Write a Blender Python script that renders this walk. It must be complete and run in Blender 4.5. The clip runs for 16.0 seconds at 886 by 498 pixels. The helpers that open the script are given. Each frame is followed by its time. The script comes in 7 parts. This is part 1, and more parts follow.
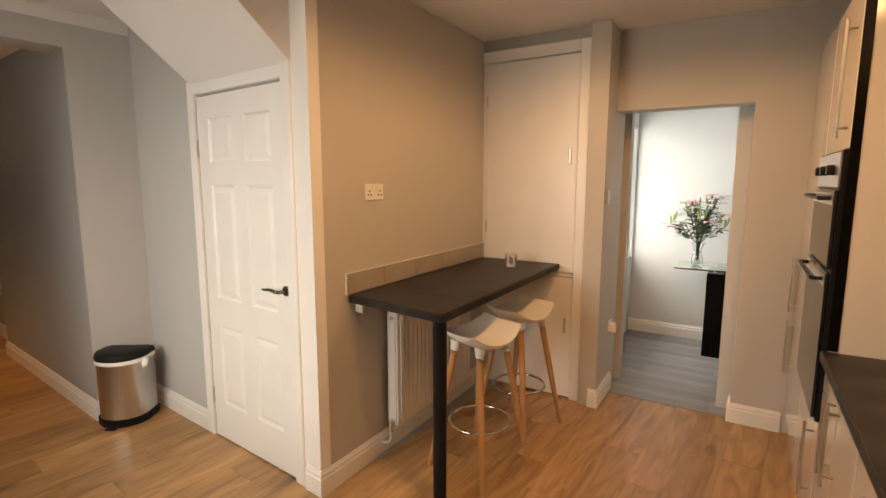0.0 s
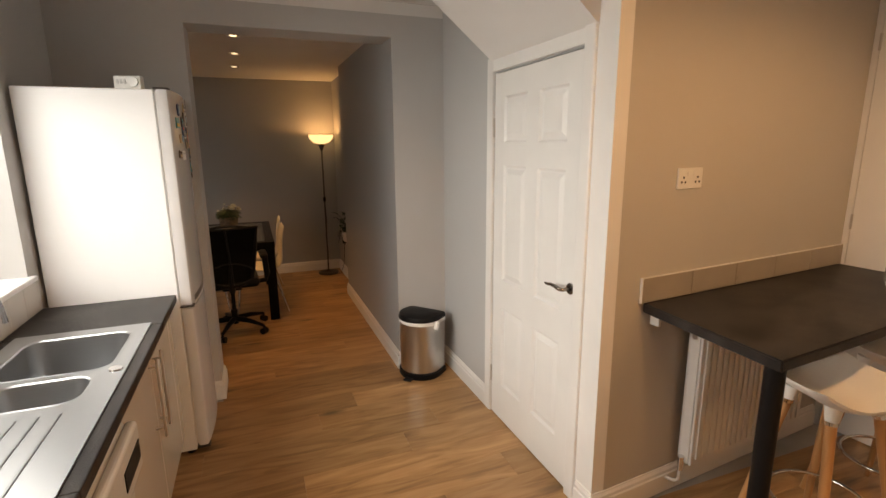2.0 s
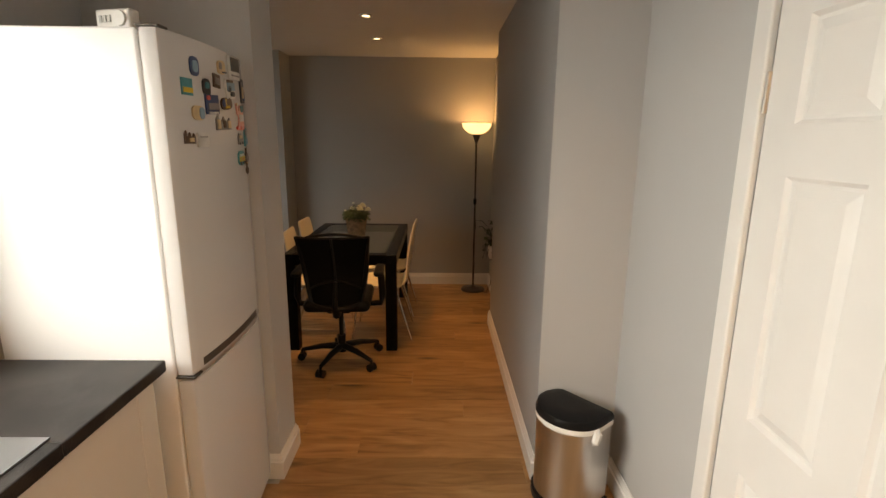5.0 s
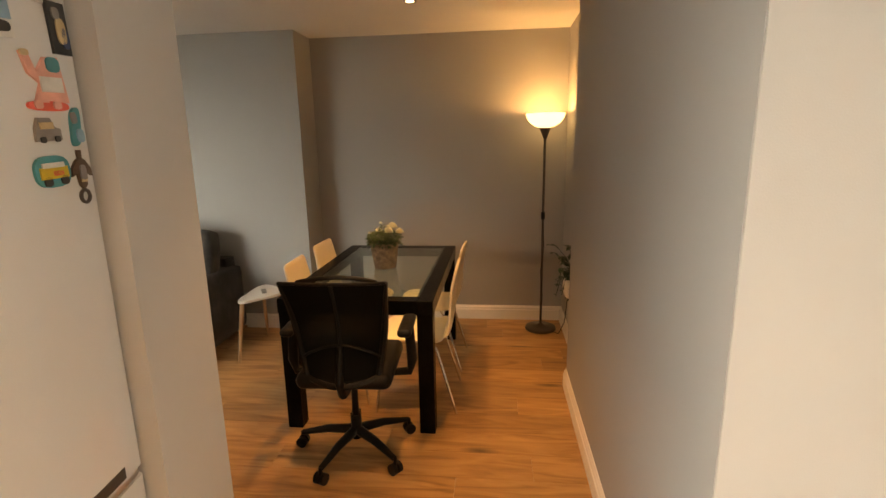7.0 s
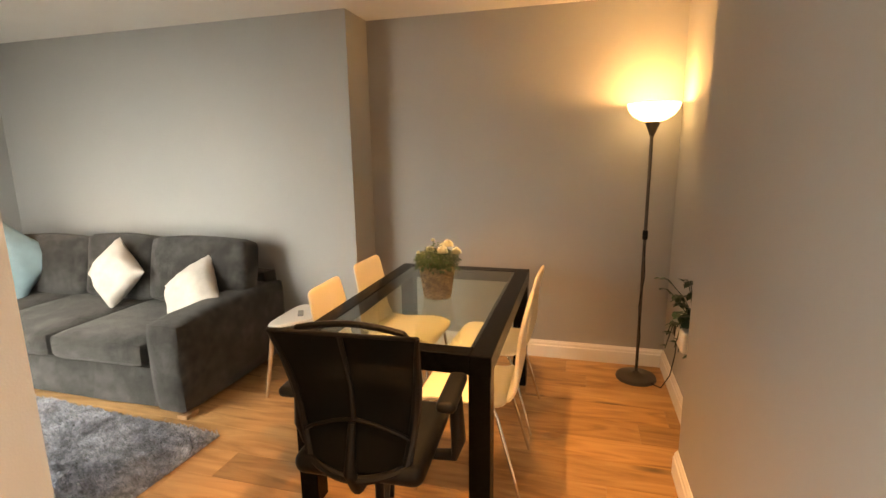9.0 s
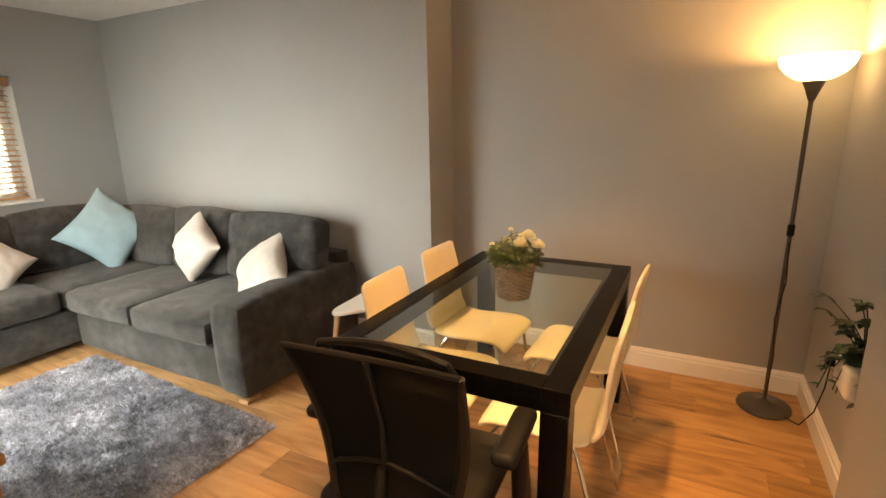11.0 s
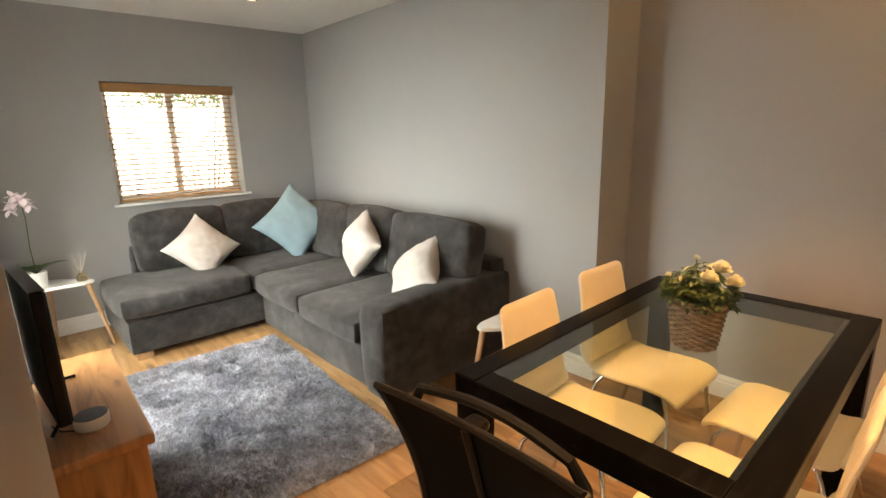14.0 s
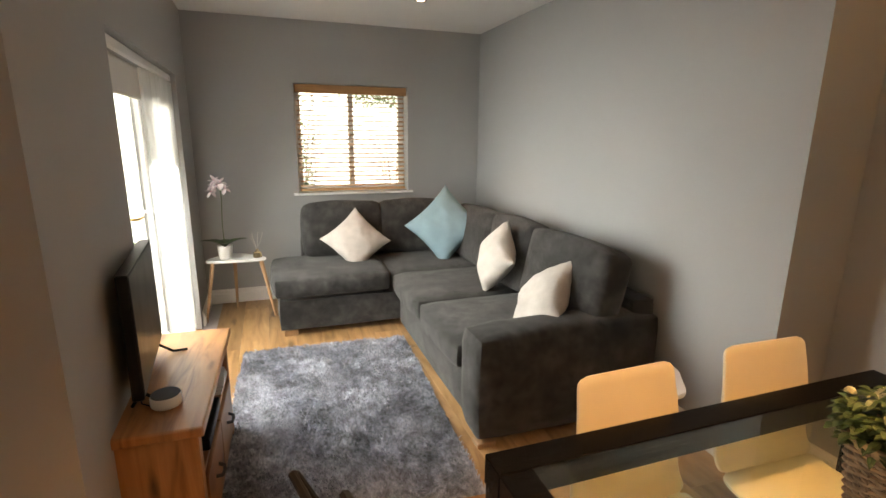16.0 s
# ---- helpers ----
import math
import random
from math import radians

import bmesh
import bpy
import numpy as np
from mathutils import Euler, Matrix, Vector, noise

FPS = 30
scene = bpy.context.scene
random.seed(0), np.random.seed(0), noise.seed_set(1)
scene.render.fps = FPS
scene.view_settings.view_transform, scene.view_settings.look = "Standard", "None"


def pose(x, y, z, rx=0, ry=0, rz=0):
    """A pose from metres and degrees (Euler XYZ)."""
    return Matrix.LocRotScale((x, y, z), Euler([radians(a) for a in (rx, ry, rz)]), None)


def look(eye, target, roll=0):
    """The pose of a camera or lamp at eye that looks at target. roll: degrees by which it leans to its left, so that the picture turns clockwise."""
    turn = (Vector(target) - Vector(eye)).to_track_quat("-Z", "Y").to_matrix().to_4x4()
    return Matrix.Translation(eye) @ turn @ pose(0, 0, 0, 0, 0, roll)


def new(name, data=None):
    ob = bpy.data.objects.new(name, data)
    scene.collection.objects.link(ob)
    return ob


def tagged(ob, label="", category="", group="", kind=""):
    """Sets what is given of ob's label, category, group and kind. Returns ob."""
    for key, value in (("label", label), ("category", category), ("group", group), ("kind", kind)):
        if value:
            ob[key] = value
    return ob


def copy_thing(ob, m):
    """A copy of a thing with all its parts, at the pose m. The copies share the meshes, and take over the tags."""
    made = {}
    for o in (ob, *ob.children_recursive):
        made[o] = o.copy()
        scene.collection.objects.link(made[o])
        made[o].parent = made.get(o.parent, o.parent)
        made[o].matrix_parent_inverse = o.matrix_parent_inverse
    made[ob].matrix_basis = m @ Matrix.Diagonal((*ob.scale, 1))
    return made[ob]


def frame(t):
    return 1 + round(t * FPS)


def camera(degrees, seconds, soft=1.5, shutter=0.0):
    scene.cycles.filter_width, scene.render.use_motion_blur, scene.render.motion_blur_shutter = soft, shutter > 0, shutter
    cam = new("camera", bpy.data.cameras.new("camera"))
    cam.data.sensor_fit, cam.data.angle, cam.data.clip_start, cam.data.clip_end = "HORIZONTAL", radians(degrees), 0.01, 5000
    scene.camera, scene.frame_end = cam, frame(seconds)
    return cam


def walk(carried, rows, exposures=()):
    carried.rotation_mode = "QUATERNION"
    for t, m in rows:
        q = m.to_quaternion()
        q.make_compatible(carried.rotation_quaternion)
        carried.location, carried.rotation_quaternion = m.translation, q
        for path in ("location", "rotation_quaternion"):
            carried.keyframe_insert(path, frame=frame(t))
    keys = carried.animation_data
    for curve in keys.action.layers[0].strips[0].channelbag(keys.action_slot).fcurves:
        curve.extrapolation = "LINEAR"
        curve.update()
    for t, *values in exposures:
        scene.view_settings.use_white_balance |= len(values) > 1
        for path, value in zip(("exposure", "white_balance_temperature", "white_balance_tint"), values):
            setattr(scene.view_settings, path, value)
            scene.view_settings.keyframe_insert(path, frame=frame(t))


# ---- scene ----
cam = camera(84.1, 16.0)
PATH = [
    (0, (3.574, -1.097, 1.529), (2.398, 0.497, 1.257), 0.1),
    (0.5, (3.553, -1.089, 1.538), (2.301, 0.444, 1.254), -0.1),
    (1, (3.488, -1.053, 1.56), (2.042, 0.282, 1.201), -0.7),
    (1.5, (3.383, -0.992, 1.605), (1.711, 0.021, 1.18), -1.7),
    (2, (3.289, -0.922, 1.618), (1.464, -0.218, 1.204), -0.5),
    (2.5, (3.126, -0.821, 1.608), (1.237, -0.3, 1.212), -0.5),
    (3, (2.885, -0.703, 1.6), (0.954, -0.352, 1.211), 0.0),
    (3.5, (2.68, -0.608, 1.592), (0.729, -0.397, 1.207), -1.1),
    (4, (2.449, -0.524, 1.591), (0.498, -0.368, 1.182), -0.7),
    (4.2, (2.387, -0.506, 1.584), (0.432, -0.383, 1.179), -0.2),
    (6.5, (1.218, -0.456, 1.584), (-0.720, -0.584, 1.107), -0.6),
    (7, (0.930, -0.445, 1.545), (-1.012, -0.664, 1.123), -1.1),
    (7.5, (0.722, -0.465, 1.520), (-1.214, -0.732, 1.093), -0.7),
    (8, (0.527, -0.466, 1.495), (-1.39, -0.829, 1.057), -0.3),
    (8.2, (0.453, -0.47, 1.5), (-1.459, -0.874, 1.076), -0.2),
    (10.5, (-0.112, -0.513, 1.459), (-1.91, -1.269, 1.014), -1.8),
    (11, (-0.204, -0.526, 1.473), (-1.933, -1.408, 0.991), -1.0),
    (11.5, (-0.271, -0.532, 1.481), (-1.916, -1.56, 0.997), -1.2),
    (12, (-0.316, -0.537, 1.495), (-1.852, -1.72, 1.006), -1.4),
    (12.5, (-0.339, -0.556, 1.502), (-1.755, -1.888, 1.037), -0.9),
    (13, (-0.361, -0.565, 1.498), (-1.72, -1.956, 1.032), -0.9),
    (13.5, (-0.406, -0.579, 1.486), (-1.778, -1.96, 1.028), -0.6),
    (14, (-0.497, -0.606, 1.472), (-1.805, -2.044, 1.004), -1.5),
    (14.5, (-0.61, -0.62, 1.493), (-1.789, -2.162, 1.012), -0.5),
    (15, (-0.712, -0.64, 1.509), (-1.741, -2.293, 1.052), -1.4),
    (15.5, (-0.877, -0.677, 1.49), (-1.677, -2.451, 1.03), -1.3),
    (16, (-1.002, -0.67, 1.496), (-1.646, -2.508, 1.038), 0.6),
]
walk(cam, [(t, look(eye, target, roll)) for t, eye, target, roll in PATH],
     exposures=[(0.0, -1.97, 8900, 17), (1.0, -1.97, 8800, 17), (2.0, -2.14, 8300, 16), (3.5, -2.38, 7800, 13), (4.2, -2.22, 7900, 13), (6.3, -1.24, 9600, 14),
                (7.0, -0.9, 9700, 13), (8.0, -0.13, 9400, 12), (10.5, -0.04, 9000, 12), (12.5, -0.1, 8400, 11), (14.5, -0.18, 8300, 11), (16.0, -0.41, 8200, 12)])

# the bar side of the kitchen stands a few degrees off square: u runs across it, v along it
KT = radians(5.1)
KX, KY = 1.77, 0.41
SKY, SUN, KWIN, PDOOR, HWIN = 0.15, 5.0, 160.0, 95.0, 310.0
DSPOT, KSPOT, ULAMP, SHADE = 138.0, 170.0, 21.0, 7.5


def kf(u, v, z=0.0):
    return Vector((KX + u * math.cos(KT) - v * math.sin(KT), KY + u * math.sin(KT) + v * math.cos(KT), z))


def kpose(u, v, z=0.0, turn=0.0):
    return Matrix.Translation(kf(u, v, z)) @ Matrix.Rotation(KT + radians(turn), 4, "Z")

# ---- world and light ----
world = bpy.data.worlds.new("sky")
scene.world = world
world.use_nodes = True
_wn = world.node_tree
_sky = _wn.nodes.new("ShaderNodeTexSky")
_sky.sky_type, _sky.sun_disc, _sky.sun_elevation, _sky.sun_rotation = "NISHITA", False, radians(50), radians(10)
_wn.links.new(_sky.outputs[0], _wn.nodes["Background"].inputs[0])
_wn.nodes["Background"].inputs[1].default_value = SKY
sun = new("sun", bpy.data.lights.new("sun", "SUN"))
sun.data.energy, sun.data.angle, sun.data.color = SUN, radians(12), (1.0, 0.95, 0.88)
sun.matrix_world = look((0, 0, 0), (0.12, -0.62, -0.78))


def window_light(name, centre, target, w, h, power, colour, spread=180):
    lamp = new(name, bpy.data.lights.new(name, "AREA"))
    lamp.data.shape, lamp.data.size, lamp.data.size_y = "RECTANGLE", w, h
    lamp.data.energy, lamp.data.color, lamp.data.spread = power, colour, radians(spread)
    lamp.matrix_world = look(centre, target)
    return lamp


DAY = (0.78, 0.90, 1.0)
WARM = (1.0, 0.54, 0.22)
window_light("kitchen_window_daylight", (1.55, -2.10, 1.62), (1.25, 0.0, -0.25), 1.6, 1.0, KWIN, (0.82, 0.92, 1.0), 140)
window_light("patio_door_daylight", (-0.16, -3.78, 0.97), (-2.2, -3.66, -0.45), 1.6, 1.70, PDOOR, DAY, 125)
window_light("hall_window_daylight", kf(0.12, 3.10, 1.5), kf(2.5, 3.2, 1.0), 1.2, 1.4, HWIN, (0.76, 0.89, 1.0))


# ---- materials ----
def material(name, colour, rough=0.5, metal=0.0, vary=0.06, scale=6.0, bump=0.02, bump_scale=120.0, coat=0.0,
             stretch=(1, 1, 1), island=0.0, second=None, mix_scale=2.0, rough_vary=0.08, sheen=0.0):
    """A surface with large and fine variation of colour, gloss and relief, at real size."""
    m = bpy.data.materials.new(name)
    m.use_nodes = True
    nt = m.node_tree
    b = nt.nodes["Principled BSDF"]
    b.inputs["Metallic"].default_value = metal
    b.inputs["Coat Weight"].default_value = coat
    b.inputs["Sheen Weight"].default_value = sheen
    geo = nt.nodes.new("ShaderNodeTexCoord")
    mp = nt.nodes.new("ShaderNodeMapping")
    mp.inputs["Scale"].default_value = stretch
    nt.links.new(geo.outputs["Object"], mp.inputs["Vector"])
    big = nt.nodes.new("ShaderNodeTexNoise")
    big.inputs["Scale"].default_value, big.inputs["Detail"].default_value = scale, 5
    fine = nt.nodes.new("ShaderNodeTexNoise")
    fine.inputs["Scale"].default_value, fine.inputs["Detail"].default_value = bump_scale, 3
    for n in (big, fine):
        nt.links.new(mp.outputs[0], n.inputs["Vector"])
    ramp = nt.nodes.new("ShaderNodeMapRange")
    ramp.inputs["From Min"].default_value, ramp.inputs["From Max"].default_value = 0.3, 0.7
    ramp.inputs["To Min"].default_value, ramp.inputs["To Max"].default_value = 1 - vary, 1 + vary
    nt.links.new(big.outputs["Fac"], ramp.inputs["Value"])
    base = nt.nodes.new("ShaderNodeMix")
    base.data_type = "RGBA"
    base.inputs["A"].default_value = (*colour, 1)
    base.inputs["B"].default_value = (*(second or colour), 1)
    mixn = nt.nodes.new("ShaderNodeTexNoise")
    mixn.inputs["Scale"].default_value, mixn.inputs["Detail"].default_value = mix_scale, 4
    nt.links.new(mp.outputs[0], mixn.inputs["Vector"])
    sharp = nt.nodes.new("ShaderNodeMapRange")
    sharp.inputs["From Min"].default_value, sharp.inputs["From Max"].default_value = 0.38, 0.62
    nt.links.new(mixn.outputs["Fac"], sharp.inputs["Value"])
    nt.links.new(sharp.outputs[0], base.inputs["Factor"])
    mul = nt.nodes.new("ShaderNodeVectorMath")
    mul.operation = "SCALE"
    nt.links.new(base.outputs["Result"], mul.inputs[0])
    scale_out = ramp.outputs[0]
    if island:
        info = nt.nodes.new("ShaderNodeObjectInfo")
        r2 = nt.nodes.new("ShaderNodeMapRange")
        r2.inputs["To Min"].default_value, r2.inputs["To Max"].default_value = 1 - island, 1 + island
        nt.links.new(info.outputs["Random"], r2.inputs["Value"])
        mm = nt.nodes.new("ShaderNodeMath")
        mm.operation = "MULTIPLY"
        nt.links.new(ramp.outputs[0], mm.inputs[0])
        nt.links.new(r2.outputs[0], mm.inputs[1])
        scale_out = mm.outputs[0]
    nt.links.new(scale_out, mul.inputs["Scale"])
    nt.links.new(mul.outputs[0], b.inputs["Base Color"])
    rr = nt.nodes.new("ShaderNodeMapRange")
    rr.inputs["To Min"].default_value = max(0.02, rough - rough_vary)
    rr.inputs["To Max"].default_value = min(1.0, rough + rough_vary)
    nt.links.new(big.outputs["Fac"], rr.inputs["Value"])
    nt.links.new(rr.outputs[0], b.inputs["Roughness"])
    if bump:
        bp = nt.nodes.new("ShaderNodeBump")
        bp.inputs["Strength"].default_value, bp.inputs["Distance"].default_value = min(1.0, bump * 10), 0.004
        nt.links.new(fine.outputs["Fac"], bp.inputs["Height"])
        nt.links.new(bp.outputs[0], b.inputs["Normal"])
    return m


def oak_floor(name, dark=(0.185, 0.094, 0.038), mid=(0.345, 0.190, 0.082), light=(0.49, 0.300, 0.148), across=False, knots=1.1):
    """Oak laminate: long grain along x, cathedral figure, dark knots, each board a shade of its own."""
    m = bpy.data.materials.new(name)
    m.use_nodes = True
    nt = m.node_tree
    L = nt.links.new
    b = nt.nodes["Principled BSDF"]
    tc = nt.nodes.new("ShaderNodeTexCoord")
    info = nt.nodes.new("ShaderNodeObjectInfo")
    off = nt.nodes.new("ShaderNodeVectorMath")
    off.operation = "MULTIPLY_ADD"
    comb = nt.nodes.new("ShaderNodeCombineXYZ")
    for k in range(3):
        L(info.outputs["Random"], comb.inputs[k])
    off.inputs[1].default_value = (37.0, 53.0, 71.0)
    L(comb.outputs[0], off.inputs[0])
    grain = nt.nodes.new("ShaderNodeMapping")
    grain.inputs["Rotation"].default_value = (0, 0, radians(90) if across else 0)
    L(tc.outputs["Object"], grain.inputs["Vector"])
    L(grain.outputs[0], off.inputs[2])
    mp = nt.nodes.new("ShaderNodeMapping")
    mp.inputs["Scale"].default_value = (1.05, 7.0, 1.0)
    L(off.outputs[0], mp.inputs["Vector"])
    g = nt.nodes.new("ShaderNodeTexNoise")
    g.inputs["Scale"].default_value, g.inputs["Detail"].default_value, g.inputs["Distortion"].default_value = 2.0, 6, 1.3
    L(mp.outputs[0], g.inputs["Vector"])
    mpf = nt.nodes.new("ShaderNodeMapping")
    mpf.inputs["Scale"].default_value = (2.4, 48.0, 1.0)
    L(off.outputs[0], mpf.inputs["Vector"])
    f = nt.nodes.new("ShaderNodeTexNoise")
    f.inputs["Scale"].default_value, f.inputs["Detail"].default_value = 2.0, 4
    L(mpf.outputs[0], f.inputs["Vector"])
    ramp = nt.nodes.new("ShaderNodeValToRGB")
    el = ramp.color_ramp.elements
    el[0].position, el[0].color = 0.24, (*dark, 1)
    el[1].position, el[1].color = 0.76, (*light, 1)
    e = el.new(0.46)
    e.color = (*mid, 1)
    L(g.outputs["Fac"], ramp.inputs["Fac"])
    kn = nt.nodes.new("ShaderNodeTexVoronoi")
    mk = nt.nodes.new("ShaderNodeMapping")
    mk.inputs["Scale"].default_value = (1.6, 5.6, 1.0)
    L(off.outputs[0], mk.inputs["Vector"])
    wob = nt.nodes.new("ShaderNodeMix")
    wob.data_type = "VECTOR"
    wob.inputs["Factor"].default_value = 0.16
    L(mk.outputs[0], wob.inputs[4])
    L(g.outputs["Color"], wob.inputs[5])
    L(wob.outputs[1], kn.inputs["Vector"])
    kn.inputs["Scale"].default_value = knots
    kr = nt.nodes.new("ShaderNodeMapRange")
    kr.inputs["From Min"].default_value, kr.inputs["From Max"].default_value = 0.04, 0.17
    kr.inputs["To Min"].default_value, kr.inputs["To Max"].default_value = 0.30, 1.0
    L(kn.outputs["Distance"], kr.inputs["Value"])
    fr = nt.nodes.new("ShaderNodeMapRange")
    fr.inputs["From Min"].default_value, fr.inputs["From Max"].default_value = 0.3, 0.7
    fr.inputs["To Min"].default_value, fr.inputs["To Max"].default_value = 0.955, 1.045
    L(f.outputs["Fac"], fr.inputs["Value"])
    rn = nt.nodes.new("ShaderNodeMapRange")
    rn.inputs["To Min"].default_value, rn.inputs["To Max"].default_value = 0.80, 1.17
    L(info.outputs["Random"], rn.inputs["Value"])
    m1 = nt.nodes.new("ShaderNodeMath")
    m2 = nt.nodes.new("ShaderNodeMath")
    m1.operation = m2.operation = "MULTIPLY"
    L(kr.outputs[0], m1.inputs[0])
    L(fr.outputs[0], m1.inputs[1])
    L(m1.outputs[0], m2.inputs[0])
    L(rn.outputs[0], m2.inputs[1])
    sc = nt.nodes.new("ShaderNodeVectorMath")
    sc.operation = "SCALE"
    L(ramp.outputs[0], sc.inputs[0])
    L(m2.outputs[0], sc.inputs["Scale"])
    L(sc.outputs[0], b.inputs["Base Color"])
    ro = nt.nodes.new("ShaderNodeMapRange")
    ro.inputs["To Min"].default_value, ro.inputs["To Max"].default_value = 0.26, 0.46
    L(f.outputs["Fac"], ro.inputs["Value"])
    L(ro.outputs[0], b.inputs["Roughness"])
    bp = nt.nodes.new("ShaderNodeBump")
    bp.inputs["Strength"].default_value, bp.inputs["Distance"].default_value = 0.25, 0.001
    L(f.outputs["Fac"], bp.inputs["Height"])
    L(bp.outputs[0], b.inputs["Normal"])
    return m


def glowing(name, colour, strength):
    m = bpy.data.materials.new(name)
    m.use_nodes = True
    b = m.node_tree.nodes["Principled BSDF"]
    b.inputs["Base Color"].default_value = (0.9, 0.88, 0.84, 1)
    b.inputs["Emission Color"].default_value = (*colour, 1)
    b.inputs["Emission Strength"].default_value = strength
    return m


def clear_glass(name, tint=(0.95, 0.98, 0.97), rough=0.0):
    m = bpy.data.materials.new(name)
    m.use_nodes = True
    b = m.node_tree.nodes["Principled BSDF"]
    b.inputs["Base Color"].default_value = (*tint, 1)
    b.inputs["Transmission Weight"].default_value = 1.0
    b.inputs["Roughness"].default_value = rough
    b.inputs["IOR"].default_value = 1.45
    return m


M_WALL = material("grey_wall_paint", (0.365, 0.367, 0.368), 0.75, vary=0.025, scale=1.5, bump=0.012, bump_scale=260)
M_KGREY = material("pale_grey_kitchen_paint", (0.49, 0.49, 0.488), 0.7, vary=0.025, scale=1.5, bump=0.012, bump_scale=260)
M_HALL = material("off_white_hall_paint", (0.62, 0.63, 0.625), 0.7, vary=0.02, scale=1.5, bump=0.01, bump_scale=260)
# Bar-side walls: the lamps' warm light is put into this wall colour.
M_KWALL = material("warm_lit_wall", (0.51, 0.487, 0.455), 0.75, vary=0.025, scale=1.5, bump=0.012, bump_scale=260)
M_CEIL = material("white_ceiling_paint", (0.76, 0.75, 0.735), 0.85, vary=0.02, scale=2, bump=0.01, bump_scale=200)
M_TRIM = material("white_gloss_paint", (0.80, 0.79, 0.77), 0.32, vary=0.03, scale=4, bump=0.008, bump_scale=60)
M_OAK = oak_floor("oak_laminate")
M_GREYOAK = material("grey_wood_vinyl", (0.30, 0.30, 0.31), 0.4, vary=0.18, scale=3, stretch=(0.6, 6, 1), second=(0.20, 0.20, 0.21), island=0.15)
M_UNIT = material("cream_gloss_laminate", (0.66, 0.61, 0.54), 0.12, vary=0.02, scale=2, bump=0, coat=0.4, rough_vary=0.03)
M_WORKTOP = material("dark_slate_laminate", (0.016, 0.014, 0.0135), 0.40, vary=0.4, scale=9, second=(0.035, 0.031, 0.029), mix_scale=7, bump=0.03, bump_scale=300)
M_STEEL = material("brushed_steel", (0.60, 0.57, 0.54), 0.30, 1.0, vary=0.05, scale=6, stretch=(6, 6, 0.3), bump=0, rough_vary=0.05)
M_CHROME = material("polished_chrome", (0.75, 0.75, 0.75), 0.08, 1.0, vary=0.02, bump=0, rough_vary=0.04)
M_SINK = material("satin_sink_steel", (0.42, 0.43, 0.44), 0.32, 1.0, vary=0.015, scale=2, bump=0, rough_vary=0.03)
M_BLACK = material("black_plastic", (0.009, 0.009, 0.0095), 0.42, vary=0.15, scale=8, bump=0.015, bump_scale=250)
M_BLACKWOOD = material("black_stained_wood", (0.0045, 0.0042, 0.0042), 0.24, vary=0.3, scale=5, stretch=(1, 8, 8), bump=0.012, bump_scale=60)
M_BLACKGLASS = material("black_oven_glass", (0.010, 0.010, 0.011), 0.05, vary=0.05, bump=0, rough_vary=0.02)
# One fridge white in two colours: cabinet brightened for window light, doors dimmed.
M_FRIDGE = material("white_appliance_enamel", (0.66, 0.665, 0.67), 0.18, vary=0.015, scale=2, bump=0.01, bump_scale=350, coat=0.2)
M_FRIDGELIT = material("window_lit_enamel", (0.82, 0.83, 0.84), 0.3, vary=0.012, scale=2, bump=0.01, bump_scale=350)
M_CERAMIC = material("white_glazed_tile", (0.62, 0.61, 0.59), 0.18, vary=0.05, scale=4, bump=0.005, island=0.06)
M_GROUT = material("grey_grout", (0.42, 0.41, 0.40), 0.9)
M_BEIGETILE = material("taupe_ceramic_tile", (0.36, 0.32, 0.275), 0.3, vary=0.07, scale=5, bump=0.006, island=0.05)
M_WHITEPL = material("white_plastic", (0.78, 0.77, 0.74), 0.35, vary=0.03, bump=0.004)
M_IVORY = material("ivory_vinyl", (0.74, 0.67, 0.52), 0.38, vary=0.05, scale=5, bump=0.02, bump_scale=300)
M_BEECH = material("honey_beech_wood", (0.42, 0.22, 0.095), 0.42, vary=0.16, scale=4, stretch=(6, 6, 0.8), bump=0.01, bump_scale=60)
M_PALEWOOD = material("pale_oak_wood", (0.40, 0.24, 0.13), 0.5, vary=0.14, scale=4, stretch=(6, 6, 0.8))
M_LEVER = material("dark_satin_nickel", (0.26, 0.235, 0.21), 0.26, 1.0, vary=0.05, bump=0)
M_PINE = oak_floor("waxed_rustic_pine", (0.085, 0.033, 0.011), (0.33, 0.148, 0.053), (0.47, 0.242, 0.098), True, 2.2)
M_SOFA = material("charcoal_plush_fabric", (0.0165, 0.0155, 0.0155), 0.92, vary=0.55, scale=16, second=(0.046, 0.0435, 0.0435), mix_scale=5.0, bump=0.09, bump_scale=300, sheen=0.14)
M_RUG = material("grey_shaggy_pile", (0.255, 0.26, 0.305), 0.95, vary=0.5, scale=55, second=(0.44, 0.465, 0.53), mix_scale=14, bump=0.0, sheen=0.3)
M_CREAMCLOTH = material("cream_textured_cotton", (0.53, 0.49, 0.455), 0.9, vary=0.12, scale=9, bump=0.10, bump_scale=120)
M_BLUECLOTH = material("duck_egg_cotton", (0.21, 0.32, 0.37), 0.9, vary=0.06, scale=10, bump=0.05, bump_scale=250)
M_GLASS = clear_glass("clear_glass")
M_TABLEGLASS = clear_glass("table_glass", (0.86, 0.95, 0.85))
# Slats get a brighter copy of the valance timber, window glow in its colour.
M_BLIND = material("backlit_honey_slats", (0.58, 0.34, 0.165), 0.4, vary=0.12, scale=5, stretch=(1, 8, 8))
M_VALANCE = material("honey_timber_valance", (0.40, 0.215, 0.095), 0.4, vary=0.12, scale=5, stretch=(1, 8, 8))
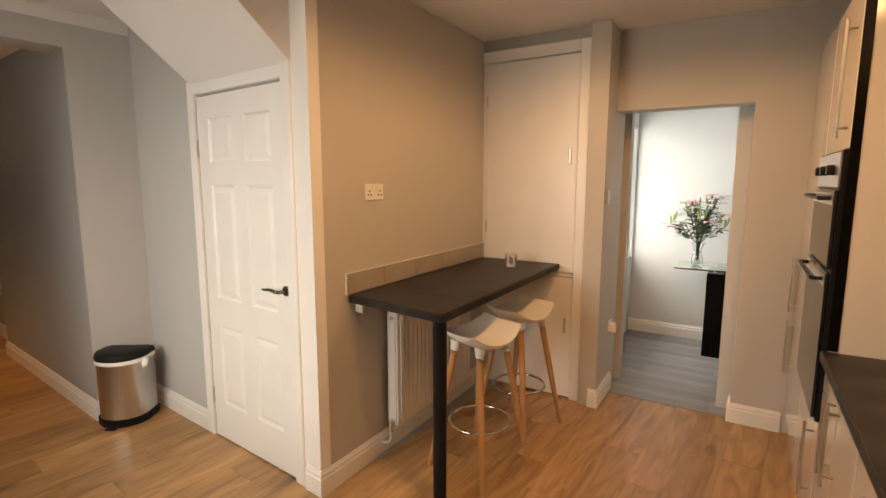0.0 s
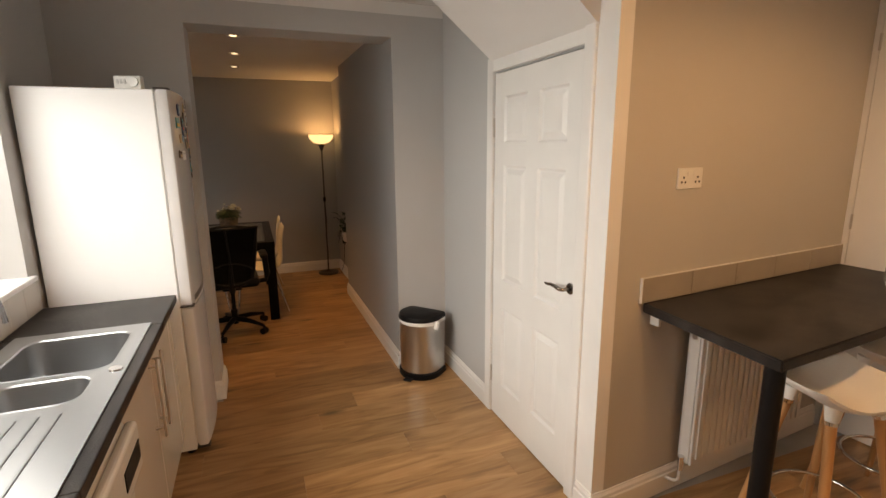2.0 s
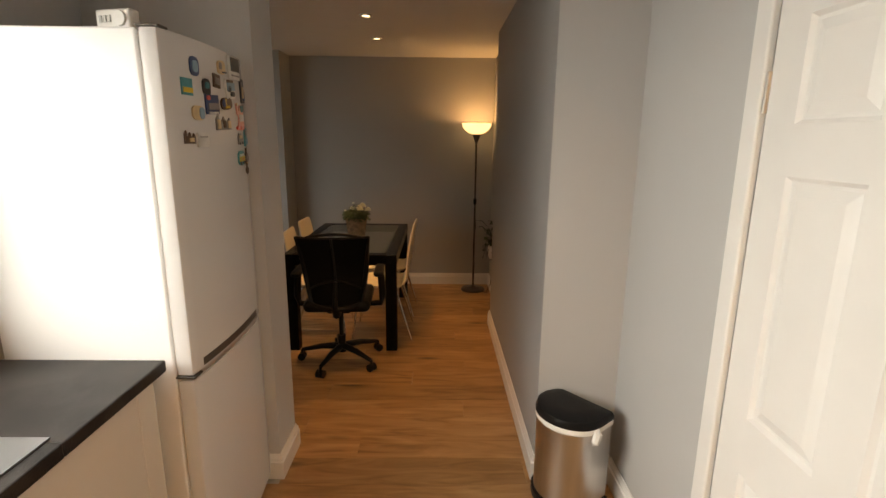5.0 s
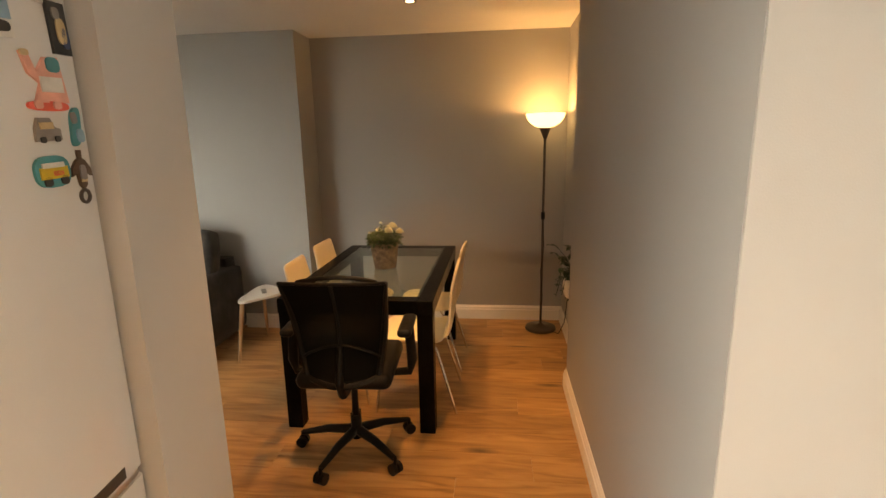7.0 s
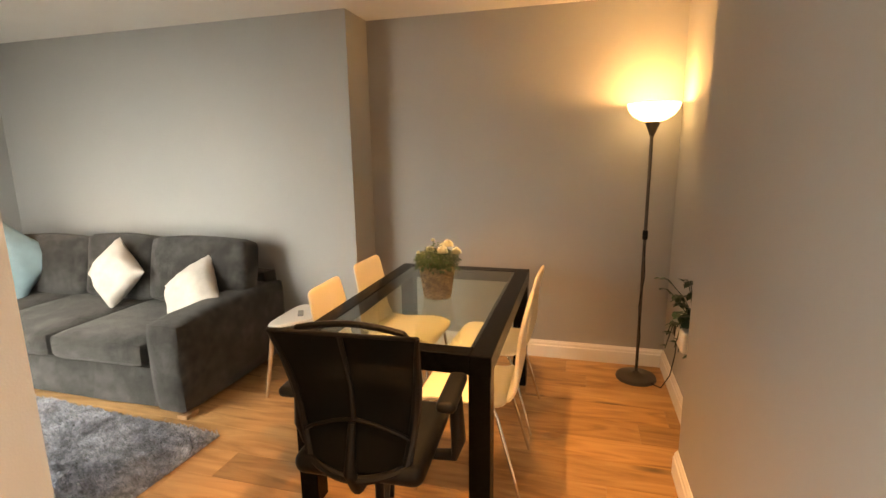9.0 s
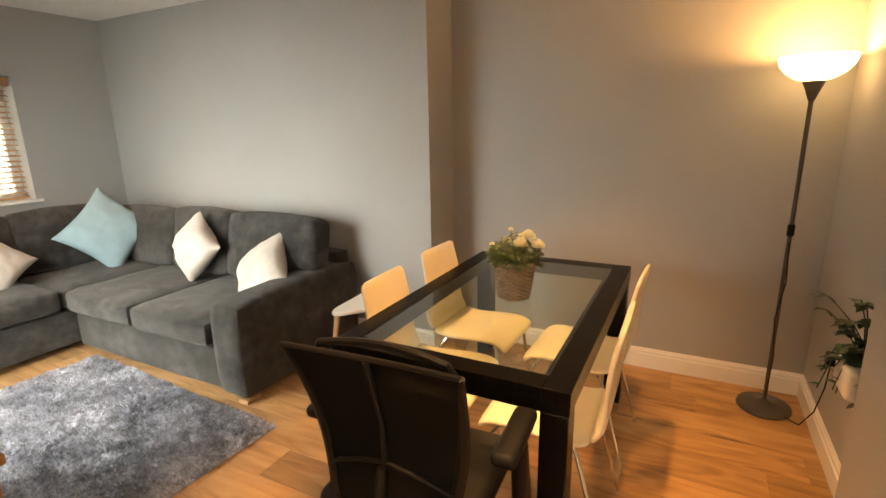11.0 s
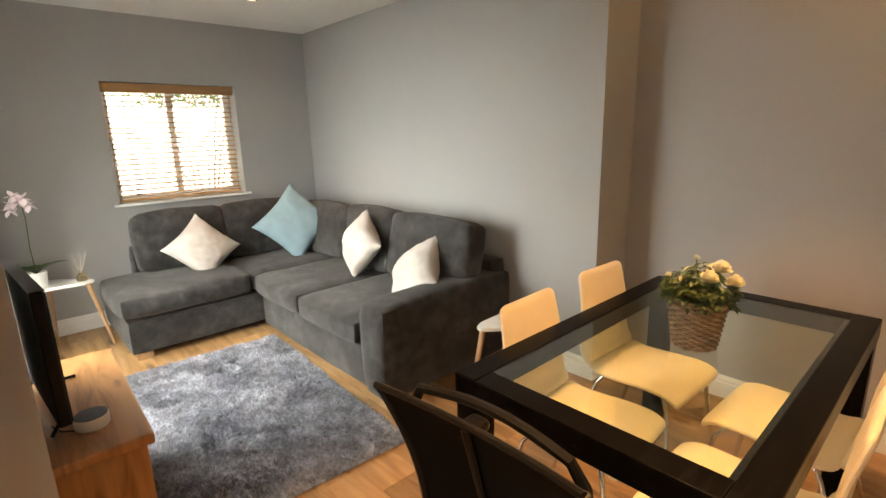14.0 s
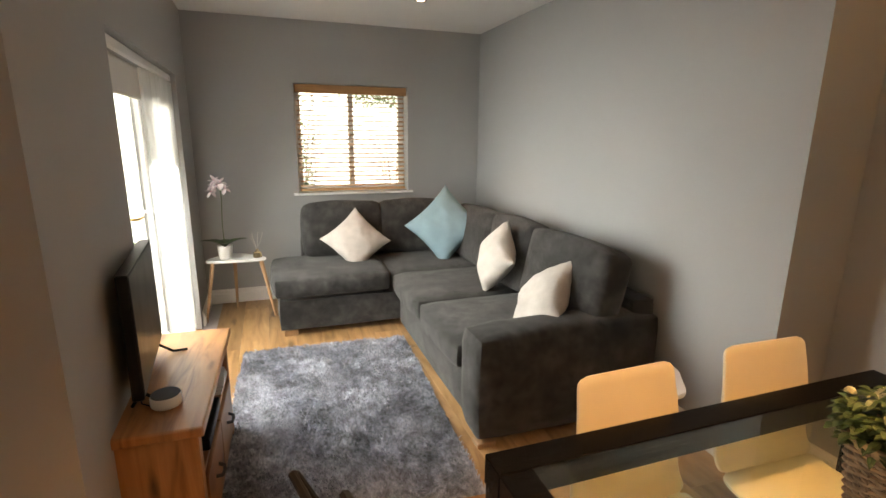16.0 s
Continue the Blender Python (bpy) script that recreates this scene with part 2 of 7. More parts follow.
M_UPVC = material("white_upvc", (0.82, 0.82, 0.82), 0.3, vary=0.02, bump=0)
M_LEAF = material("dark_green_leaf", (0.022, 0.050, 0.015), 0.5, vary=0.35, scale=20, second=(0.042, 0.080, 0.022), mix_scale=12)
M_IVYLEAF = material("ivy_leaf", (0.02, 0.05, 0.022), 0.4, vary=0.35, scale=20)
M_WICKER = material("grey_brown_wicker", (0.30, 0.225, 0.155), 0.75, vary=0.35, scale=30, second=(0.19, 0.14, 0.10), mix_scale=25)
M_PETAL = material("cream_petal", (0.86, 0.84, 0.68), 0.6, vary=0.1, scale=30)
M_WHITEPETAL = material("white_pink_petal", (0.78, 0.68, 0.70), 0.6, vary=0.1, scale=30)
M_PINKPETAL = material("pink_petal", (0.70, 0.25, 0.36), 0.6, vary=0.2, scale=30, second=(0.8, 0.5, 0.55), mix_scale=30)
M_BRASS = material("brass", (0.62, 0.42, 0.16), 0.25, 1.0, bump=0)
M_ALU = material("dull_aluminium", (0.30, 0.29, 0.28), 0.55, 0.6, vary=0.08)
M_DARKMETAL = material("dark_bronze_metal", (0.095, 0.085, 0.078), 0.4, 0.5, vary=0.1)
for dull in (M_BLACK, M_WORKTOP, M_DARKMETAL):
    dull.node_tree.nodes["Principled BSDF"].inputs["Specular IOR Level"].default_value = 0.16
M_BLACKWOOD.node_tree.nodes["Principled BSDF"].inputs["Specular IOR Level"].default_value = 0.06


# ---- building helpers ----
def mesh_of(bm, name, mat=None, smooth=False):
    me = bpy.data.meshes.new(name)
    bmesh.ops.recalc_face_normals(bm, faces=bm.faces)
    bm.to_mesh(me)
    bm.free()
    if mat:
        me.materials.append(mat)
    if smooth:
        for p in me.polygons:
            p.use_smooth = True
        me.set_sharp_from_angle(angle=radians(38))
    return me


def part(name, bm, mat, parent=None, label="", m=None, smooth=False):
    ob = new(name, mesh_of(bm, name, mat, smooth))
    if parent is not None:
        ob.parent = parent
    if m is not None:
        ob.matrix_local = m
    return tagged(ob, label)


def thing(name, label, category, m, group="", kind=""):
    e = new(name)
    e.empty_display_size = 0.1
    e.matrix_world = m
    return tagged(e, label, category, group, kind)


def box(bm, x0, x1, y0, y1, z0, z1, bevel=0.0, seg=1, m=None):
    r = bmesh.ops.create_cube(bm, size=1.0)
    vs = r["verts"]
    bmesh.ops.scale(bm, vec=(x1 - x0, y1 - y0, z1 - z0), verts=vs)
    bmesh.ops.translate(bm, vec=((x0 + x1) / 2, (y0 + y1) / 2, (z0 + z1) / 2), verts=vs)
    if bevel:
        es = list({e for v in vs for e in v.link_edges})
        r = bmesh.ops.bevel(bm, geom=es, offset=bevel, segments=seg, affect="EDGES", profile=0.5)
        vs = list({v for f in r["faces"] for v in f.verts} | {v for v in vs if v.is_valid})
    if m is not None:
        bmesh.ops.transform(bm, matrix=m, verts=vs)
    return vs


def boxed(*a, **k):
    bm = bmesh.new()
    box(bm, *a, **k)
    return bm


def prism(bm, pts, z0, z1):
    lo = [bm.verts.new((x, y, z0)) for x, y in pts]
    hi = [bm.verts.new((x, y, z1)) for x, y in pts]
    n = len(pts)
    bm.faces.new(list(reversed(lo)))
    bm.faces.new(hi)
    for i in range(n):
        bm.faces.new((lo[i], lo[(i + 1) % n], hi[(i + 1) % n], hi[i]))


def prismed(pts, z0, z1):
    bm = bmesh.new()
    prism(bm, pts, z0, z1)
    return bm


def tube(bm, pts, radii, n=12, caps=True):
    """A round bar through the points, with its own radius at each."""
    pts = [Vector(p) for p in pts]
    if not hasattr(radii, "__len__"):
        radii = [radii] * len(pts)
    rings = []
    for i, p in enumerate(pts):
        d = (pts[min(i + 1, len(pts) - 1)] - pts[max(i - 1, 0)]).normalized()
        a = d.orthogonal().normalized() if i == 0 else (side - d * side.dot(d)).normalized()
        side = a
        b = d.cross(a)
        rings.append([bm.verts.new(p + radii[i] * (math.cos(k * math.tau / n) * a + math.sin(k * math.tau / n) * b)) for k in range(n)])
    for r0, r1 in zip(rings, rings[1:]):
        for k in range(n):
            bm.faces.new((r0[k], r0[(k + 1) % n], r1[(k + 1) % n], r1[k]))
    if caps:
        bm.faces.new(list(reversed(rings[0])))
        bm.faces.new(rings[-1])
    return bm


def tubed(pts, radii, n=12, caps=True):
    return tube(bmesh.new(), pts, radii, n, caps)


def lathe(profile, n=32, bm=None, ring=False):
    """Turned about z: profile of (radius, height), from the bottom up."""
    bm = bm or bmesh.new()
    rings = []
    for r, z in profile:
        rings.append([bm.verts.new((r * math.cos(k * math.tau / n), r * math.sin(k * math.tau / n), z)) for k in range(n)])
    for r0, r1 in zip(rings, rings[1:]):
        for k in range(n):
            bm.faces.new((r0[k], r0[(k + 1) % n], r1[(k + 1) % n], r1[k]))
    if ring:
        for k in range(n):
            bm.faces.new((rings[-1][k], rings[-1][(k + 1) % n], rings[0][(k + 1) % n], rings[0][k]))
        return bm
    if profile[0][0] > 0.0015:
        bm.faces.new(list(reversed(rings[0])))
    if profile[-1][0] > 0.0015:
        bm.faces.new(rings[-1])
    return bm


def wall(name, origin, ang, length, thick, z0, z1, holes, mat, label):
    """A wall along ang (degrees) whose inner face stands on the line; it is thick to the left of it. holes: (s0, s1, z0, z1)."""
    ss = sorted({0.0, length, *[h[0] for h in holes], *[h[1] for h in holes]})
    zs = sorted({z0, z1, *[h[2] for h in holes], *[h[3] for h in holes]})

    def solid(i, j):
        if not (0 <= i < len(ss) - 1 and 0 <= j < len(zs) - 1):
            return False
        s, z = (ss[i] + ss[i + 1]) / 2, (zs[j] + zs[j + 1]) / 2
        return not any(h[0] < s < h[1] and h[2] < z < h[3] for h in holes)

    bm = bmesh.new()
    cache = {}

    def v(s, y, z):
        key = (round(s, 5), y, round(z, 5))
        if key not in cache:
            cache[key] = bm.verts.new((s, y, z))
        return cache[key]

    for i in range(len(ss) - 1):
        for j in range(len(zs) - 1):
            if not solid(i, j):
                continue
            a, b, c, d = ss[i], ss[i + 1], zs[j], zs[j + 1]
            for y in (0.0, thick):
                bm.faces.new((v(a, y, c), v(b, y, c), v(b, y, d), v(a, y, d)))
            for ok, p, q in ((solid(i - 1, j), (a, c), (a, d)), (solid(i + 1, j), (b, c), (b, d)),
                             (solid(i, j - 1), (a, c), (b, c)), (solid(i, j + 1), (a, d), (b, d))):
                if not ok:
                    bm.faces.new((v(p[0], 0.0, p[1]), v(q[0], 0.0, q[1]), v(q[0], thick, q[1]), v(p[0], thick, p[1])))
    ob = part(name, bm, mat)
    ob.matrix_world = Matrix.Translation((*origin, 0)) @ Matrix.Rotation(radians(ang), 4, "Z")
    return tagged(ob, label, "wall", kind="structure")


def structure(name, bm, mat, label, category, m=None):
    ob = part(name, bm, mat)
    if m is not None:
        ob.matrix_world = m
    return tagged(ob, label, category, kind="structure")


# ---- the shell ----
HD, HK = 2.41, 2.52      # ceilings of the living-dining room and of the kitchen
GREYW = "smooth pale grey painted plaster wall"
# dividing wall between kitchen and dining room, with the wide opening
K2 = lambda u, v: tuple(kf(u, v)[:2])
wall("wall_divider", (0.0, -2.16), 90, 2.52, 0.25, 0, 2.62, [(0.95, 2.16, -1, 2.305)], M_KGREY, "pale grey wall with a wide square opening into the dining room")
# passage wall block and the recess beyond it
structure("wall_passage", prismed([(-2.03, -0.003), (-0.002, -0.003), (-0.002, -0.0005), (-0.2505, -0.0005), (-0.2505, 0.36), (-2.03, 0.36)], 0, 2.304), M_WALL, "grey painted passage wall beside the dining table", "wall")
structure("wall_passage_head", prismed([(-2.03, -0.003), (-0.2505, -0.003), (-0.2505, 0.36), (-2.03, 0.36)], 2.304, 2.62), M_WALL, "grey painted passage wall above the opening", "wall")
structure("wall_recess", prismed([(-3.265, 0.115), (-2.03, 0.115), (-2.03, 0.36), (-3.265, 0.36)], 0, 2.62), M_WALL, "grey painted recess wall behind the floor lamp", "wall")
structure("wall_dining_end", prismed([(-3.6, -2.0), (-3.265, -2.0), (-3.265, 0.36), (-3.6, 0.36)], 0, 2.62), M_WALL, "grey painted end wall of the dining area", "wall")
structure("wall_living_side", prismed([(-3.6, -5.52), (-2.96, -5.52), (-2.93, -2.0), (-3.6, -2.0)], 0, 2.62), M_WALL, "grey painted long wall behind the corner sofa", "wall")
wall("wall_living_window", (-0.15, -5.25), 180, 2.815, 0.27, 0, 2.62, [(1.085, 2.095, 0.96, 1.905)], M_WALL, "grey painted wall with a small blinded window")
# the patio wall leans a little off square
PA = math.degrees(math.atan2(-3.22, 0.075))
wall("wall_patio", (-0.485, -2.03), PA, 3.22, 0.30, 0, 2.62, [(0.865, 2.63, -1, 1.875)], M_WALL, "grey painted wall with a glazed patio door")
# kitchen
wall("wall_kitchen_window", (5.2, -1.86), 180, 5.2, 0.30, 0, 2.62, [(2.75, 4.48, 1.07, 2.22)], M_KGREY, "pale grey kitchen wall with a wide window over the sink")
wall("wall_understairs", (1.60, 0.36), 180, 1.60, -0.12, 0, 2.62, [(0.015, 0.81, -1, 1.995)], M_KGREY, "pale wall with the cupboard door under the stairs")
structure("wall_corner_return", prismed([(1.6005, 0.345), (1.772, 0.345), (1.772, 0.409), (1.611, 0.394), (1.6005, 0.394)], 0, 2.62), M_TRIM, "white corner return beside the understairs door", "wall")
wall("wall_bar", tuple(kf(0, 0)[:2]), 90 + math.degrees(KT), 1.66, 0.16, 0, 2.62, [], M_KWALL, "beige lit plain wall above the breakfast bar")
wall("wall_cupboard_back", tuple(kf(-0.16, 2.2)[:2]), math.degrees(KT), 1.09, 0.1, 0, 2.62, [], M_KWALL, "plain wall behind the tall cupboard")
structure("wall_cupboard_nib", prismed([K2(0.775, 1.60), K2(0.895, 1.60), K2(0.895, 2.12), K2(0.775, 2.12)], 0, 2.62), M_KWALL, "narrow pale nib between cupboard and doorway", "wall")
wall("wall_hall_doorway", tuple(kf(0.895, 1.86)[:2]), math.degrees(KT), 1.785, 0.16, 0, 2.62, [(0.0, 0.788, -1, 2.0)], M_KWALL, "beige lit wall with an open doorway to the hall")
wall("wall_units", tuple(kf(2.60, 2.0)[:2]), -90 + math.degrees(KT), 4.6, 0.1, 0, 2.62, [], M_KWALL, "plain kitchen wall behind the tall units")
# hall
wall("wall_hall_end", tuple(kf(0.605, 3.62)[:2]), math.degrees(KT), 1.995, 0.1, 0, 2.62, [], M_HALL, "pale wall at the end of the hall")
wall("wall_hall_side", tuple(kf(0.725, 2.02)[:2]), 90 + math.degrees(KT), 1.6, 0.12, 0, 2.62, [(0.65, 1.57, 0.78, 2.05)], M_HALL, "pale hall side wall with a bright window")
structure("wall_hall_nib", prismed([K2(1.60, 2.05), K2(1.78, 2.05), K2(1.78, 2.20), K2(1.60, 2.20)], 0, 2.62), M_HALL, "narrow pale nib behind the hall doorway", "wall")
wall("wall_hall_far_side", tuple(kf(2.4, 3.62)[:2]), -90 + math.degrees(KT), 1.65, 0.1, 0, 2.62, [], M_HALL, "pale hall wall")

# ceilings
structure("ceiling_living", prismed([(-3.6, -5.52), (-0.15, -5.52), (-0.15, 0.36), (-3.6, 0.36)], HD, HD + 0.12), M_CEIL, "smooth white ceiling of the living room", "ceiling")
structure("ceiling_kitchen", prismed([(0.0, -2.16), (5.2, -2.16), (5.2, 0.36), tuple(kf(2.7, 3.72)[:2]), tuple(kf(-0.3, 3.72)[:2]), (0.0, 0.48)], HK, HK + 0.1), M_CEIL, "smooth white kitchen ceiling", "ceiling")
# sloping underside of the stairs above the cupboard door
bm = bmesh.new()
SX0, SX1 = 0.77, 1.66
pts = [(0.357, 2.045), (0.357, 2.60), (-0.33, 2.60)]
a = [bm.verts.new((SX0, y, z)) for y, z in pts]
b = [bm.verts.new((SX1, y, z)) for y, z in pts]
bm.faces.new(a), bm.faces.new(list(reversed(b)))
for i in range(3):
    bm.faces.new((a[i], b[i], b[(i + 1) % 3], a[(i + 1) % 3]))
structure("stair_soffit", bm, M_CEIL, "white sloping plaster underside of the stairs", "soffit")


# ---- skirting, coving and frames ----
def moulding(name, path, mat, h=0.125, d=0.018, label="white painted skirting board with a moulded top", z=0.0, close=False):
    """A skirting board along the path; it stands off to the right of the way walked."""
    prof = [(0, 0), (d, 0), (d, h * 0.70), (d * 0.72, h * 0.74), (d * 0.72, h * 0.86), (d * 0.35, h * 0.95), (d * 0.30, h), (0, h)]
    pts = [Vector((*p, 0)) for p in path]
    bm = bmesh.new()
    rings = []
    for i, p in enumerate(pts):
        dirs = []
        if i > 0:
            dirs.append((pts[i] - pts[i - 1]).normalized())
        if i < len(pts) - 1:
            dirs.append((pts[i + 1] - pts[i]).normalized())
        ns = [Vector((t.y, -t.x, 0)) for t in dirs]
        if len(ns) == 2:
            nn = (ns[0] + ns[1]).normalized()
            nn /= max(0.3, nn.dot(ns[0]))
        else:
            nn = ns[0]
        rings.append([bm.verts.new(p + nn * q + Vector((0, 0, z + k))) for q, k in prof])
    for r0, r1 in zip(rings, rings[1:]):
        for k in range(len(prof)):
            bm.faces.new((r0[k], r1[k], r1[(k + 1) % len(prof)], r0[(k + 1) % len(prof)]))
    bm.faces.new(rings[0]), bm.faces.new(list(reversed(rings[-1])))
    return structure(name, bm, mat, label, "skirting")


moulding("baseboard_dining", [(0.0, 0.357), (0.0, -0.003), (-2.03, -0.003), (-2.03, 0.115), (-3.265, 0.115), (-3.265, -2.0), (-2.932, -2.0), (-2.961, -5.25), (-0.42, -5.25), (-0.429, -4.70)][::-1], M_TRIM)
moulding("baseboard_divider", [(-0.463, -2.89), (-0.482, -2.03), (-0.25, -2.03), (-0.25, -1.21), (0.0, -1.21), (0.0, -1.30)][::-1], M_TRIM)
moulding("baseboard_understairs", [(0.715, 0.36), (0.02, 0.36)][::-1], M_TRIM)
moulding("baseboard_bar", [(1.668, 0.345), (1.773, 0.345), K2(0.002, 0.0), K2(0, 1.62)], M_TRIM)
moulding("baseboard_nib", [K2(0.845, 1.60), K2(0.895, 1.60), K2(0.895, 2.0)], M_TRIM)
moulding("baseboard_hall_doorway", [K2(1.683, 2.0), K2(1.683, 1.86), K2(1.955, 1.86)], M_TRIM)
moulding("baseboard_hall", [K2(0.725, 3.62), K2(2.4, 3.62)], M_TRIM)


def coving(name, p0, p1, z):
    """A quarter-hollow between wall and ceiling; the room lies to the right of the way."""
    p0, p1 = Vector((*p0, z)), Vector((*p1, z))
    t = (p1 - p0).normalized()
    n = Vector((t.y, -t.x, 0))
    prof = [(0, 0), (0, -0.075)] + [(0.075 - 0.068 * math.cos(a), -0.075 + 0.068 * math.sin(a)) for a in (0.1, 0.5, 0.9, 1.3, 1.5)] + [(0.085, 0)]
    bm = bmesh.new()
    r = [[bm.verts.new(p + n * q + Vector((0, 0, k))) for q, k in prof] for p in (p0, p1)]
    for k in range(len(prof)):
        bm.faces.new((r[0][k], r[1][k], r[1][(k + 1) % len(prof)], r[0][(k + 1) % len(prof)]))
    bm.faces.new(r[0]), bm.faces.new(list(reversed(r[1])))
    return structure(name, bm, M_CEIL, "white plaster coving", "coving")


coving("coving_divider", (0.001, 0.358), (0.001, -1.855), HK - 0.002)

# ---- floors: sub-floors here, the boards come last ----
structure("floor", prismed([(-3.6, -5.52), (-0.15, -5.52), (-0.15, -2.16), (5.2, -2.16), (5.2, 0.3), K2(2.7, 1.92), K2(-0.2, 1.92), (0.0, 0.48), (-3.6, 0.48)], -0.15, -0.009), M_GROUT, "oak laminate plank floor", "floor")
structure("floor_hall", prismed([K2(-0.3, 1.92), K2(2.7, 1.92), K2(2.7, 3.8), K2(-0.3, 3.8)], -0.15, -0.0045), M_GREYOAK, "grey wood-look vinyl floor of the hall", "floor")
structure("threshold_strip", boxed(0.897, 1.681, 1.895, 1.935, -0.003, 0.006, bevel=0.002), M_ALU, "aluminium threshold strip", "trim", kpose(0, 0))
structure("ground", boxed(-300, 300, -300, 300, -0.6, -0.2), material("lawn", (0.06, 0.11, 0.03), 0.9, vary=0.3, scale=3, second=(0.10, 0.13, 0.04)), "lawn and paved garden ground", "ground")


# ---- lamps ----
def downlight(x, y, z, power, cone=100, tint=(1.0, 0.55, 0.24), blend=0.75):
    d = thing("ceiling_downlight", "small round recessed ceiling spotlight, lit", "spotlight", pose(x, y, z), "ceiling spotlights")
    part("bezel", lathe([(0.028, -0.004), (0.034, -0.007), (0.043, -0.005), (0.045, -0.0005), (0.028, -0.0005)], 24, ring=True), M_CHROME, d, smooth=True)
    part("bulb", lathe([(0.0, -0.002), (0.026, -0.003), (0.026, -0.001), (0.0, -0.0008)], 20), glowing("warm_bulb_face", (1.0, 0.78, 0.5), 14.0), d, "glowing warm bulb")
    lamp = new("downlight_beam", bpy.data.lights.new("downlight_beam", "SPOT"))
    lamp.data.energy, lamp.data.color, lamp.data.spot_size, lamp.data.spot_blend, lamp.data.shadow_soft_size = power, tint, radians(cone), blend, 0.025
    lamp.matrix_world = look((x, y, z - 0.012), (x, y, 0))
    return d


KTINT = (1.0, 0.61, 0.31)
for x, y in ((-0.80, -0.96), (-1.55, -0.97), (-2.33, -0.99)):
    downlight(x, y, HD, DSPOT, 76)
downlight(-2.08, -4.28, HD, DSPOT * 0.28, 84)
for u, v in ((1.25, 0.70), (1.25, -0.25), (2.2, -0.9)):
    downlight(*kf(u, v)[:2], HK, KSPOT, 170, KTINT, 0.5)

fl = thing("floor_lamp", "tall dark metal uplighter floor lamp with a glowing glass bowl", "floor lamp", pose(-3.04, -0.08, 0))
part("base", lathe([(0.125, 0.0), (0.128, 0.008), (0.122, 0.022), (0.09, 0.030), (0.03, 0.036), (0.014, 0.05), (0.0, 0.05)], 36), M_DARKMETAL, fl, smooth=True)
part("pole", tubed([(0, 0, 0.045), (0, 0, 1.60)], 0.0098, 14), M_DARKMETAL, fl, smooth=True)
part("joint", tubed([(0, 0, 0.93), (0, 0, 0.935), (0, 0, 0.985), (0, 0, 0.99)], [0.012, 0.0165, 0.0165, 0.012], 14), M_BLACK, fl, smooth=True)
part("collar", lathe([(0.012, 1.56), (0.018, 1.575), (0.030, 1.61), (0.046, 1.645), (0.040, 1.645), (0.0, 1.62)], 24), M_DARKMETAL, fl, smooth=True)
prof = [(0.035, 1.645), (0.075, 1.656), (0.115, 1.682), (0.14, 1.715), (0.150, 1.752), (0.146, 1.752), (0.135, 1.716), (0.110, 1.688), (0.072, 1.663), (0.03, 1.652)]
part("shade", lathe(prof, 40), glowing("lit_opal_glass", (1.0, 0.66, 0.30), SHADE), fl, "glowing opal glass bowl", smooth=True)
fl_cord = tubed([(0.012, 0, 0.9), (0.016, 0.012, 0.7), (0.012, -0.012, 0.5), (0.018, 0.008, 0.3), (0.012, 0.0, 0.08)], 0.003, 6)
part("cable", fl_cord, M_BLACK, fl, smooth=True)
up = new("floor_lamp_bulb", bpy.data.lights.new("floor_lamp_bulb", "POINT"))
up.data.energy, up.data.color, up.data.shadow_soft_size = ULAMP, WARM, 0.03
up.location = (-3.04, -0.08, 1.735)


# ---- kitchen ----
def bar_handle(parent, x, y, z, length, axis="z", mat=None, out=(0, 1, 0)):
    """A round steel bar on two posts."""
    mat = mat or M_STEEL
    o = Vector(out)
    c = Vector((x, y, z))
    d = {"x": Vector((1, 0, 0)), "y": Vector((0, 1, 0)), "z": Vector((0, 0, 1))}[axis]
    bm = bmesh.new()
    tube(bm, [c + o * 0.032 - d * length / 2, c + o * 0.032 + d * length / 2], 0.006, 10)
    for s in (-1, 1):
        q = c + d * s * (length / 2 - 0.035)
        tube(bm, [q, q + o * 0.032], 0.0045, 8)
    return part("handle", bm, mat, parent, "brushed steel bar handle", smooth=True)


